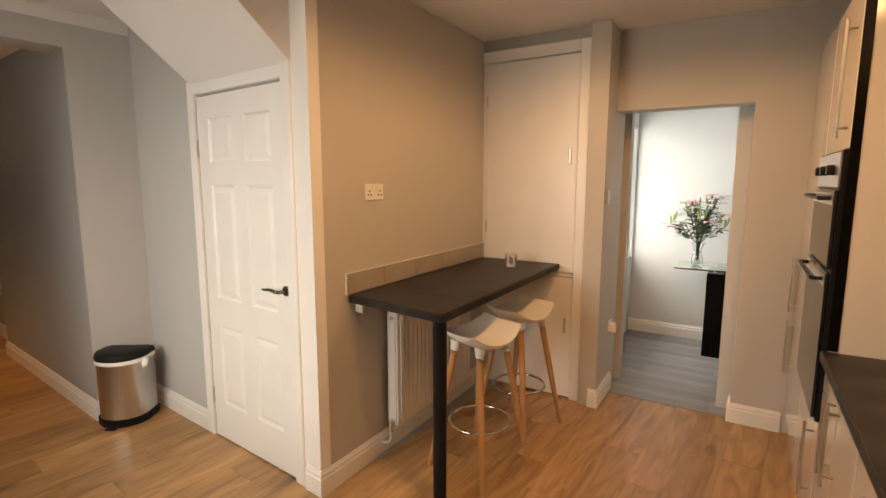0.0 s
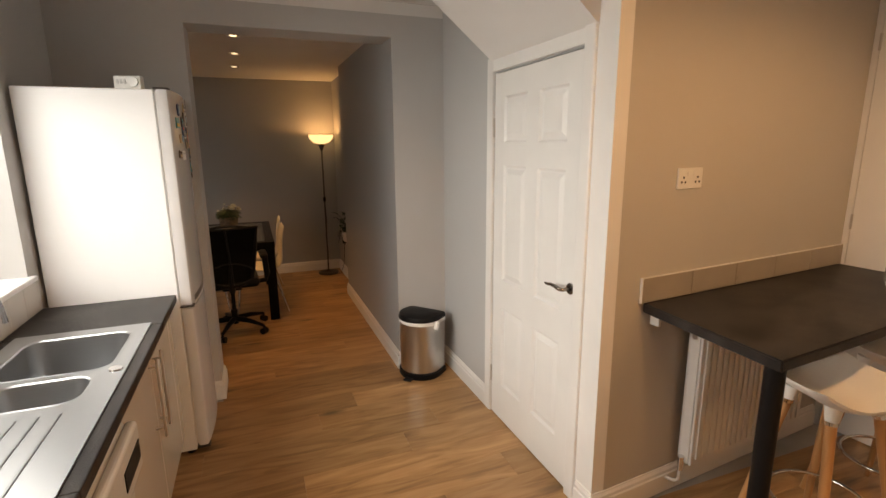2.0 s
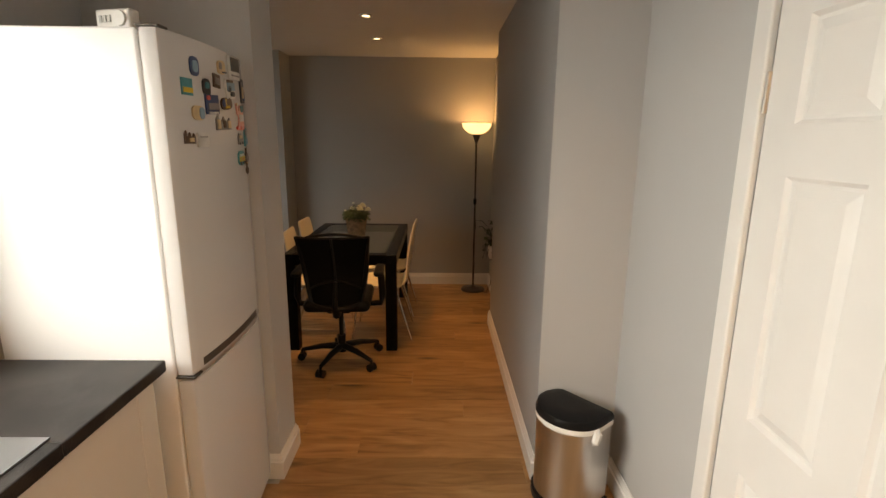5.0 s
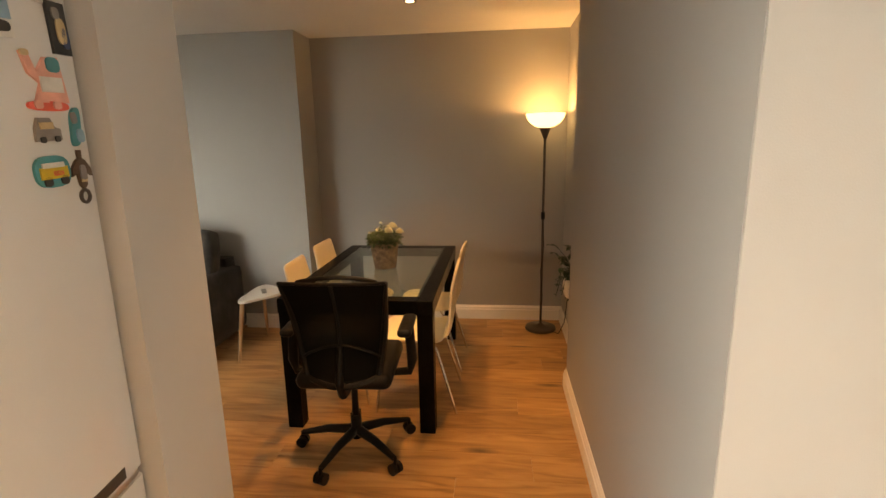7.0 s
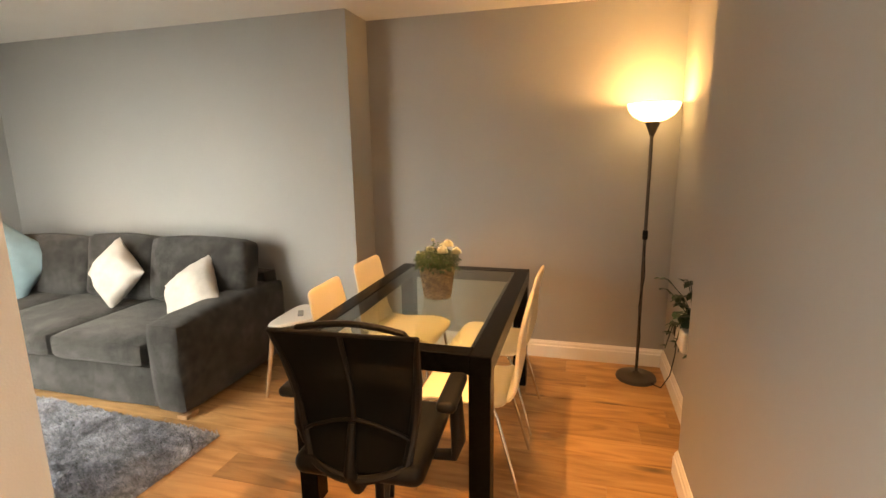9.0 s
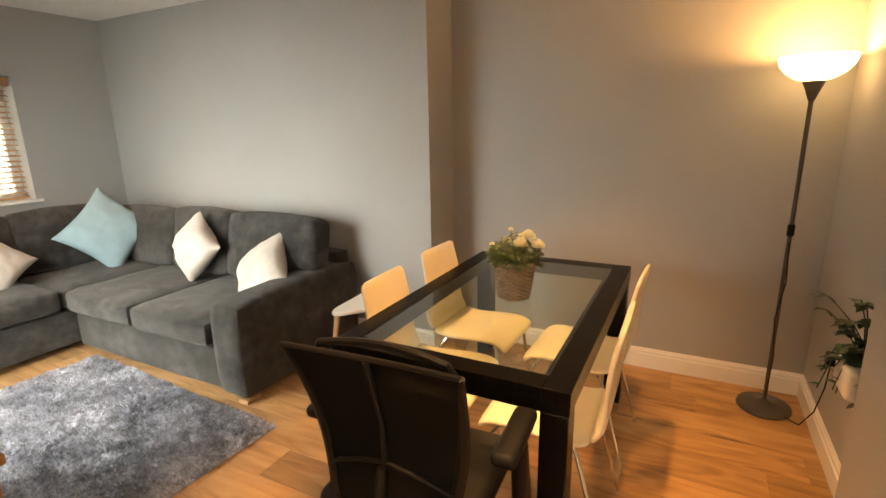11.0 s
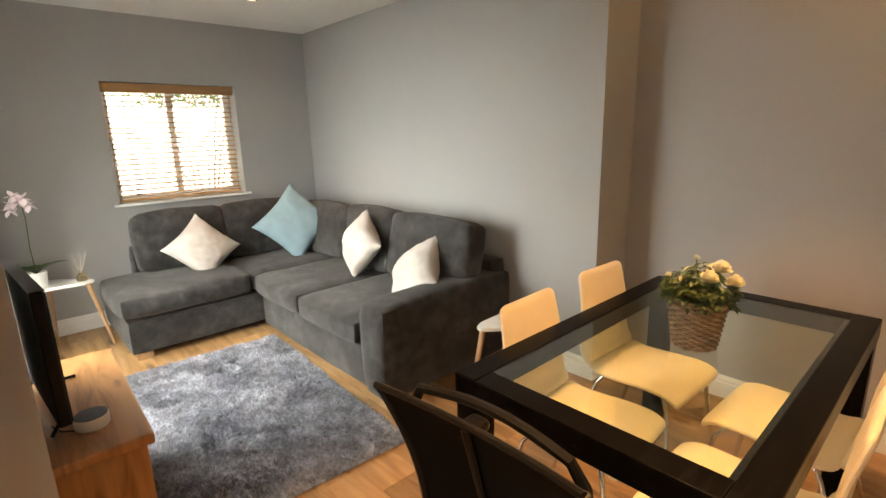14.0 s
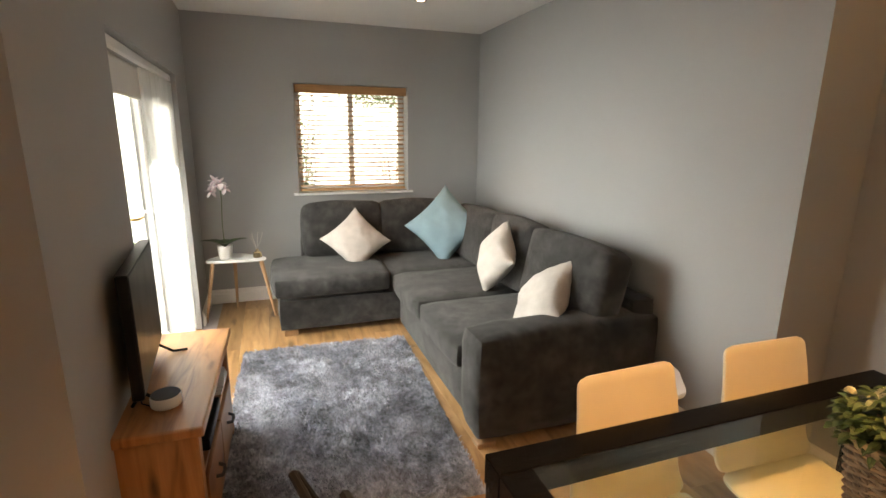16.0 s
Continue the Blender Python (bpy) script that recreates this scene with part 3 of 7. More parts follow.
def panel_door(w, h, parent, rects, mat, t=0.036, name="leaf"):
    """A moulded panel door in the xz plane, its face at y = 0 towards -y; rects are sunk panels with raised fields."""
    xs = sorted({0, w, *[r[0] for r in rects], *[r[1] for r in rects]})
    zs = sorted({0, h, *[r[2] for r in rects], *[r[3] for r in rects]})
    bm = bmesh.new()
    cache = {}

    def v(x, y, z):
        k = (round(x, 4), round(y, 4), round(z, 4))
        if k not in cache:
            cache[k] = bm.verts.new((x, y, z))
        return cache[k]

    for i in range(len(xs) - 1):
        for j in range(len(zs) - 1):
            cx, cz = (xs[i] + xs[i + 1]) / 2, (zs[j] + zs[j + 1]) / 2
            if any(r[0] < cx < r[1] and r[2] < cz < r[3] for r in rects):
                continue
            a, b, c, d = xs[i], xs[i + 1], zs[j], zs[j + 1]
            bm.faces.new((v(a, 0, c), v(b, 0, c), v(b, 0, d), v(a, 0, d)))
    for x0, x1, z0, z1 in rects:
        rings = []
        for inset, depth in ((0, 0), (0.010, 0.010), (0.018, 0.011), (0.045, 0.002)):
            rings.append([v(x0 + inset, depth, z0 + inset), v(x1 - inset, depth, z0 + inset), v(x1 - inset, depth, z1 - inset), v(x0 + inset, depth, z1 - inset)])
        for r0, r1 in zip(rings, rings[1:]):
            for k in range(4):
                bm.faces.new((r0[k], r0[(k + 1) % 4], r1[(k + 1) % 4], r1[k]))
        bm.faces.new(rings[-1])
    bm.faces.new((v(0, t, 0), v(0, t, h), v(w, t, h), v(w, t, 0)))
    edge = {0: [x for x in xs], 1: [z for z in zs]}
    bm.faces.new([v(x, 0, 0) for x in edge[0]] + [v(w, t, 0), v(0, t, 0)])
    bm.faces.new([v(x, 0, h) for x in reversed(edge[0])] + [v(0, t, h), v(w, t, h)])
    bm.faces.new([v(0, 0, z) for z in reversed(edge[1])] + [v(0, t, 0), v(0, t, h)])
    bm.faces.new([v(w, 0, z) for z in edge[1]] + [v(w, t, h), v(w, t, 0)])
    return part(name, bm, mat, parent)


def lever_handle(parent, x, z):
    h = part("handle", lathe([(0.0, 0.0), (0.026, 0.0), (0.026, 0.006), (0.022, 0.010), (0.0, 0.010)], 24), M_LEVER, parent, "curved dark satin lever handle",
             m=Matrix.Translation((x, 0, z)) @ Matrix.Rotation(radians(90), 4, "X"), smooth=True)
    pts = [(0, 0, 0.008), (0, 0, 0.045), (-0.012, 0.002, 0.056), (-0.035, 0.007, 0.056), (-0.07, 0.008, 0.055), (-0.10, 0.002, 0.054), (-0.125, 0.002, 0.052)]
    part("lever", tubed(pts, [0.009, 0.009, 0.0095, 0.009, 0.008, 0.007, 0.005], 12), M_LEVER, h, smooth=True)


# cupboard door under the stairs
d1 = thing("door_1", "closed white six-panel door with satin lever handle", "door", pose(0.80, 0.352, 0.008), kind="structure")
DW, DH = 0.778, 1.98
cw = (0.105, 0.335, 0.443, 0.673)
rects = [(cw[0], cw[1], 1.62, 1.86), (cw[2], cw[3], 1.62, 1.86), (cw[0], cw[1], 0.86, 1.50), (cw[2], cw[3], 0.86, 1.50), (cw[0], cw[1], 0.22, 0.70), (cw[2], cw[3], 0.22, 0.70)]
panel_door(DW, DH, d1, rects, M_TRIM)
lever_handle(d1, 0.748, 0.985)
for z in (0.25, 1.70):
    part("hinge", tubed([(-0.003, -0.004, z - 0.05), (-0.003, -0.004, z + 0.05)], 0.006, 8), M_STEEL, d1, "steel butt hinge")
fr = thing("door_frame_1", "white painted architrave round the understairs door", "door frame", pose(0, 0, 0), kind="structure")
for nm, b in (("architrave", (0.722, 0.789, 0.338, 0.360, 0, 2.075)), ("architrave", (1.587, 1.655, 0.332, 0.3595, 0, 2.075)), ("architrave", (0.7892, 1.5868, 0.338, 0.360, 2.000, 2.075))):
    part(nm, boxed(*b, bevel=0.006, seg=2), M_TRIM, fr)
part("lining", boxed(0.786, 0.7985, 0.3605, 0.47, 0, 1.998), M_TRIM, fr)
structure("wall_understairs_back", boxed(0.6, 1.75, 0.50, 0.56, 0, 2.4), M_WALL, "plain inner wall of the understairs cupboard", "wall")

# pedal bin
bn = thing("pedal_bin", "half-round brushed steel bin with a black lid and white liner showing", "bin", pose(0.126, 0.117, 0, 0, 0, 40) @ Matrix.Scale(0.93, 4))


def d_shape(r, n=20, k=1.0):
    pts = [(r * math.cos(a), -r * 0.92 * math.sin(a)) for a in [i * math.pi / n for i in range(n + 1)]]
    return [(x * k, y * k) for x, y in pts] + [(-r * k, 0.10 * k), (r * k, 0.10 * k)]


def d_solid(r, levels):
    bm = bmesh.new()
    rings = []
    for z, k in levels:
        rings.append([bm.verts.new((x, y, z)) for x, y in d_shape(r, 20, k)])
    n = len(rings[0])
    for r0, r1 in zip(rings, rings[1:]):
        for i in range(n):
            bm.faces.new((r0[i], r0[(i + 1) % n], r1[(i + 1) % n], r1[i]))
    bm.faces.new(list(reversed(rings[0]))), bm.faces.new(rings[-1])
    return bm


part("base", d_solid(0.165, [(0.0, 1.0), (0.012, 1.03), (0.045, 1.03), (0.052, 0.97)]), M_BLACK, bn, smooth=True)
part("body", d_solid(0.158, [(0.05, 1.0), (0.44, 1.0)]), M_STEEL, bn, "brushed steel drum", smooth=True)
part("liner", d_solid(0.160, [(0.425, 1.0), (0.430, 1.035), (0.452, 1.03), (0.458, 1.0)]), M_WHITEPL, bn, "white plastic bin liner edge", smooth=True)
part("lid", d_solid(0.163, [(0.455, 1.02), (0.470, 1.03), (0.492, 0.98), (0.503, 0.80), (0.505, 0.4)]), M_BLACK, bn, "black plastic lid", smooth=True)
part("pedal", boxed(-0.035, 0.035, -0.205, -0.14, 0.008, 0.02, bevel=0.004), M_BLACK, bn)
part("liner_flap", tubed([(0.155, -0.02, 0.45), (0.172, -0.035, 0.435), (0.170, -0.05, 0.40), (0.160, -0.05, 0.385)], [0.012, 0.02, 0.018, 0.006], 8), M_WHITEPL, bn, smooth=True)

# breakfast bar
bt = thing("breakfast_bar", "dark slate laminate breakfast bar on one black round leg", "breakfast bar", kpose(0, 0))
bm = prismed([(0.004, 0.15), (0.605, 0.075), (0.605, 1.636), (0.004, 1.636)], 0.925, 0.965)
bmesh.ops.bevel(bm, geom=bm.edges[:], offset=0.005, segments=2, affect="EDGES")
part("top", bm, M_WORKTOP, bt)
part("leg", tubed([(0.555, 0.135, 0.0), (0.555, 0.135, 0.925)], 0.031, 24), M_BLACK, bt, "black powder-coated round leg", smooth=True)
part("foot", lathe([(0.036, 0.0), (0.036, 0.012), (0.032, 0.016)], 24), M_BLACK, bt, m=Matrix.Translation((0.555, 0.135, 0)))
part("bracket", boxed(0.004, 0.05, 0.20, 0.215, 0.865, 0.924, bevel=0.002), M_WHITEPL, bt)
ts = thing("tile_upstand", "row of taupe ceramic tiles above the breakfast bar", "splashback", kpose(0, 0), kind="structure")
for k in range(5):
    part("tile", boxed(0.003, 0.013, 0.135 + k * 0.302, 0.135 + k * 0.302 + 0.2995, 0.967, 1.072, bevel=0.0015), M_BEIGETILE, ts)
part("edge_trim", boxed(0.003, 0.0145, 0.129, 0.134, 0.967, 1.075), M_WHITEPL, ts)
part("sealant", boxed(0.003, 0.014, 0.135, 1.645, 1.0722, 1.0755), M_WHITEPL, ts)


def bar_stool(m):
    s = thing("bar_stool", "white moulded bar stool on four tapered beech legs", "bar stool", m, "stools at the breakfast bar")
    bm = bmesh.new()
    nx, ny = 14, 12
    top, bot = [], []
    for j in range(ny + 1):
        rt, rb = [], []
        for i in range(nx + 1):
            a, b = i / nx * 2 - 1, j / ny * 2 - 1
            hw = 0.195 * (1 - 0.10 * b * b * 0.5)
            hd = 0.160 - 0.035 * (abs(a) ** 2)
            x, y = a * hw, b * hd
            z = 0.725 + 0.050 * abs(a) ** 2.4 + 0.022 * (b ** 2) * (1 if b > 0 else 0.2) - 0.012 * (1 - a * a) * max(0, -b)
            rt.append(bm.verts.new((x, y, z)))
            r = max(abs(a), abs(b))
            rb.append(bm.verts.new((x * 0.985, y * 0.98, z - 0.012 - 0.05 * (1 - r) ** 0.7 * (1 - 0.3 * abs(a)))))
        top.append(rt), bot.append(rb)
    for j in range(ny):
        for i in range(nx):
            bm.faces.new((top[j][i], top[j][i + 1], top[j + 1][i + 1], top[j + 1][i]))
            bm.faces.new((bot[j][i], bot[j + 1][i], bot[j + 1][i + 1], bot[j][i + 1]))
    rim = [(0, i) for i in range(nx)] + [(j, nx) for j in range(ny)] + [(ny, i) for i in range(nx, 0, -1)] + [(j, 0) for j in range(ny, 0, -1)]
    for k in range(len(rim)):
        p, q = rim[k], rim[(k + 1) % len(rim)]
        bm.faces.new((top[p[0]][p[1]], bot[p[0]][p[1]], bot[q[0]][q[1]], top[q[0]][q[1]]))
    part("seat", bm, M_WHITEPL, s, "glossy white moulded saddle seat", smooth=True)
    for sx in (-1, 1):
        for sy in (-1, 1):
            lg = part("leg", tubed([(sx * 0.105, sy * 0.085, 0.665), (sx * 0.146, sy * 0.135, 0.35), (sx * 0.193, sy * 0.190, 0.0)], [0.0185, 0.0175, 0.0115], 14), M_BEECH, s, smooth=True)
            part("socket", tubed([(sx * 0.100, sy * 0.082, 0.71), (sx * 0.105, sy * 0.086, 0.655)], [0.030, 0.0215], 14), M_WHITEPL, lg, smooth=True)
            part("collar", tubed([(sx * 0.105, sy * 0.086, 0.656), (sx * 0.107, sy * 0.089, 0.640)], 0.0205, 14), M_CHROME, lg, "thin chrome collar", smooth=True)
    ring = [(0.166 * math.cos(a), 0.160 * math.sin(a), 0.262) for a in [i * math.tau / 40 for i in range(41)]]
    part("footrest", tubed(ring, 0.0075, 10, caps=False), M_CHROME, s, "polished chrome footrest ring", smooth=True)
    return s


st = bar_stool(kpose(0.535, 0.575, 0, 76))
copy_thing(st, kpose(0.53, 1.125, 0, 76))

# radiator on the bar wall
rd = thing("radiator", "white ribbed panel radiator under the breakfast bar", "radiator", kpose(0.035, 0.42))
part("panel", boxed(0.0, 0.012, 0.0, 0.85, 0.17, 0.83, bevel=0.004), M_TRIM, rd)
part("panel", boxed(0.058, 0.070, 0.0, 0.85, 0.17, 0.83, bevel=0.004), M_TRIM, rd)
for k in range(20):
    part("rib", boxed(0.0705, 0.0775, 0.025 + k * 0.041, 0.048 + k * 0.041, 0.20, 0.80, bevel=0.003), M_TRIM, rd)
part("end_cover", boxed(0.013, 0.0575, -0.004, 0.006, 0.175, 0.83, bevel=0.002), M_TRIM, rd)
part("plug", tubed([(0.036, -0.012, 0.79), (0.036, 0.0, 0.79)], 0.012, 12), M_STEEL, rd)
part("valve", tubed([(0.036, -0.02, 0.14), (0.036, -0.02, 0.21)], [0.012, 0.015], 12), M_CHROME, rd, smooth=True)
part("pipe", tubed([(0.036, -0.02, 0.15), (0.034, -0.02, 0.09), (0.02, -0.03, 0.075), (-0.032, -0.05, 0.075)], 0.0075, 10), M_TRIM, rd, smooth=True)


def socket(m, twin=True):
    s = thing("wall_socket", "white plastic double wall socket with two switches", "socket", m)
    w = 0.073
    part("plate", boxed(0, 0.010, -w, w, -0.043, 0.043, bevel=0.004, seg=2), M_WHITEPL, s)
    for k in (-1, 1):
        part("switch", boxed(0.010, 0.0145, k * 0.018 - 0.007, k * 0.018 + 0.007, 0.008, 0.03, bevel=0.002), M_WHITEPL, s)
        for dy, dz, h in ((0, 0.0, 0.004), (-0.011, -0.018, 0.0025), (0.011, -0.018, 0.0025)):
            y = k * 0.042 + dy
            part("slot", boxed(0.0101, 0.0108, y - 0.0045, y + 0.0045, dz - 0.004 + h, dz + 0.004 + h), M_BLACK, s)
    return s


socket(kpose(0.001, 0.365, 1.475))

# tall built-in cupboard
tc = thing("tall_cupboard", "tall painted built-in cupboard with upper and lower doors", "cupboard", kpose(0, 1.64))
part("jamb", boxed(0.001, 0.03, 0.0, 0.03, 0, 2.40), M_TRIM, tc)
part("head_panel", boxed(0.001, 0.774, 0.0005, 0.02, 2.4405, 2.519), M_WALL, tc)
part("upper_door", boxed(0.032, 0.700, -0.002, 0.02, 0.905, 2.358, bevel=0.003), M_TRIM, tc, "plain flush painted door")
part("lower_door", boxed(0.032, 0.700, -0.002, 0.02, 0.010, 0.872, bevel=0.003), M_TRIM, tc, "plain flush painted door")
part("rail", boxed(0.032, 0.700, -0.006, 0.02, 0.876, 0.900, bevel=0.003), M_TRIM, tc)
part("architrave", boxed(0.703, 0.774, -0.022, 0.02, 0.0, 2.44, bevel=0.006, seg=2), M_TRIM, tc)
part("architrave", boxed(0.001, 0.7028, -0.022, 0.02, 2.363, 2.44, bevel=0.006, seg=2), M_TRIM, tc)
for z in (1.70, 0.53):
    part("pull", boxed(0.645, 0.663, -0.016, -0.002, z - 0.055, z + 0.055, bevel=0.006, seg=2), M_STEEL, tc, "small satin metal pull")
for z in (1.2, 2.1):
    part("hinge", tubed([(0.033, -0.006, z - 0.04), (0.033, -0.006, z + 0.04)], 0.006, 8), M_STEEL, tc)
sw = thing("light_switch", "brushed steel light switch plate", "light switch", kpose(0.897, 1.70, 1.43))
part("plate", boxed(0.0, 0.006, -0.04, 0.04, -0.043, 0.043, bevel=0.002), M_STEEL, sw)
part("rocker", boxed(0.006, 0.010, -0.008, 0.008, -0.014, 0.014, bevel=0.002), M_WHITEPL, sw)
pl = thing("plug_adapter", "white plug in a socket on the doorway reveal", "plug", kpose(0.897, 1.92, 0.50))
part("plate", boxed(0.0, 0.008, -0.043, 0.043, -0.043, 0.043, bevel=0.003), M_WHITEPL, pl)
part("plug", boxed(0.008, 0.045, -0.026, 0.026, -0.05, 0.02, bevel=0.006), M_WHITEPL, pl)
gl = thing("drinking_glass", "small patterned glass tumbler on the breakfast bar", "glass", kpose(0.36, 1.36, 0.9655))
part("tumbler", lathe([(0.0, 0.0), (0.033, 0.0), (0.036, 0.004), (0.040, 0.085), (0.037, 0.085), (0.033, 0.010), (0.0, 0.010)], 24), M_GLASS, gl, smooth=True)
for k in range(6):
    a = k * math.tau / 6
    part("motif", boxed(0.0385, 0.0395, -0.009, 0.009, 0.02, 0.06), M_ALU, gl, m=Matrix.Rotation(a, 4, "Z"))


# tall oven housing and larder; faces look towards -u
def unit_run():
    TOP = 2.235
    lar = thing("larder_unit", "tall cream gloss larder cabinet with bar handles", "kitchen cabinet", kpose(1.97, 1.20))
    part("carcass", boxed(0.020, 0.60, 0.002, 0.655, 0.0, TOP), M_UNIT, lar)
    part("upper_door", boxed(0, 0.0195, 0.004, 0.652, 0.752, TOP, bevel=0.002), M_UNIT, lar)
    part("lower_door", boxed(0, 0.0195, 0.004, 0.652, 0.15, 0.748, bevel=0.002), M_UNIT, lar)
    bar_handle(lar, 0, 0.60, 0.935, 0.32, "z", out=(-1, 0, 0))
    bar_handle(lar, 0, 0.60, 0.565, 0.32, "z", out=(-1, 0, 0))
    ov = thing("oven_housing", "tall cream gloss cabinet holding a built-in oven", "kitchen cabinet", kpose(1.97, 0.58))
    part("carcass", boxed(0.020, 0.60, 0.021, 0.616, 0.0, TOP), M_UNIT, ov)
    part("end_panel", boxed(0.003, 0.60, 0.0, 0.0195, 0.0, TOP + 0.004), M_UNIT, ov, "cream end panel")
    part("edge_strip", boxed(-0.001, 0.030, -0.004, -0.0006, 0.91, TOP + 0.004), M_BLACKWOOD, ov, "dark edge strip")
    part("upper_door", boxed(0, 0.0195, 0.022, 0.616, 1.65, TOP, bevel=0.002), M_UNIT, ov)
    part("lower_door", boxed(0, 0.0195, 0.022, 0.616, 0.15, 0.61, bevel=0.002), M_UNIT, ov)
    bar_handle(ov, 0, 0.10, 1.90, 0.42, "z", out=(-1, 0, 0))
    bar_handle(ov, 0, 0.10, 0.42, 0.32, "z", out=(-1, 0, 0))
    o = thing("double_oven", "black glass and steel built-in double oven", "oven", kpose(1.97, 0.605, -0.09))
    part("frame", boxed(-0.012, 0.019, 0.0, 0.59, 0.705, 1.735, bevel=0.003), M_BLACK, o)
    part("control_panel", boxed(-0.020, -0.0125, 0.004, 0.586, 1.60, 1.73, bevel=0.002), M_STEEL, o, "brushed steel control panel")
    for y in (0.12, 0.30, 0.46):
        part("knob", lathe([(0.02, 0.0), (0.019, 0.022), (0.016, 0.024)], 20), M_BLACK, o, m=Matrix.Translation((-0.0205, y, 1.665)) @ Matrix.Rotation(radians(-90), 4, "Y"), smooth=True)
    for z0, z1 in ((1.30, 1.59), (0.72, 1.285)):
        dr = part("door", boxed(-0.026, -0.0125, 0.004, 0.586, z0, z1, bevel=0.003), M_BLACKGLASS, o, "black glass oven door")
        part("trim", boxed(-0.028, -0.0265, 0.02, 0.57, z1 - 0.055, z1 - 0.012), M_STEEL, dr)
        part("handle", tubed([(-0.026, 0.06, z1 - 0.03), (-0.062, 0.06, z1 - 0.03), (-0.062, 0.53, z1 - 0.03), (-0.026, 0.53, z1 - 0.03)], 0.008, 10), M_BLACK, dr, smooth=True)


unit_run()
rb = thing("base_cabinets", "cream gloss base cabinet with bar handles", "kitchen cabinet", kpose(1.97, -0.05))
part("carcass", boxed(0.020, 0.58, 0.002, 0.625, 0.14, 0.868), M_UNIT, rb)
for k in range(2):
    part("door", boxed(0, 0.0195, 0.005 + k * 0.312, 0.311 + k * 0.312, 0.15, 0.866, bevel=0.002), M_UNIT, rb)
    bar_handle(rb, 0, 0.27 + k * 0.085, 0.70, 0.28, "z", out=(-1, 0, 0))
part("plinth", boxed(0.05, 0.065, 0.002, 0.625, 0.0, 0.14), M_UNIT, rb)
copy_thing(rb, kpose(1.97, -0.685))
wr = thing("worktop", "dark slate laminate worktop beside the oven housing", "worktop", kpose(1.97, -1.40))
part("slab", boxed(-0.022, 0.595, 0.0, 1.975, 0.870, 0.908, bevel=0.006, seg=2), M_WORKTOP, wr)

# sink run under the window
SY = -1.315
wl = thing("worktop", "dark slate laminate worktop with inset steel sink", "worktop", pose(0.645, 0, 0))
W0, W1 = 1.075 - 0.645, 2.16 - 0.645
part("slab", boxed(0, W0, -1.855, SY, 0.870, 0.908, bevel=0.005, seg=2), M_WORKTOP, wl)
part("slab", boxed(W0 + 0.0003, W1 - 0.0003, -1.385, SY, 0.870, 0.9079, bevel=0.004, seg=2), M_WORKTOP, wl)
part("slab", boxed(W0 + 0.0003, W1 - 0.0003, -1.855, -1.80, 0.870, 0.9079), M_WORKTOP, wl)
part("slab", boxed(W1, 3.0, -1.855, SY, 0.870, 0.908, bevel=0.005, seg=2), M_WORKTOP, wl)


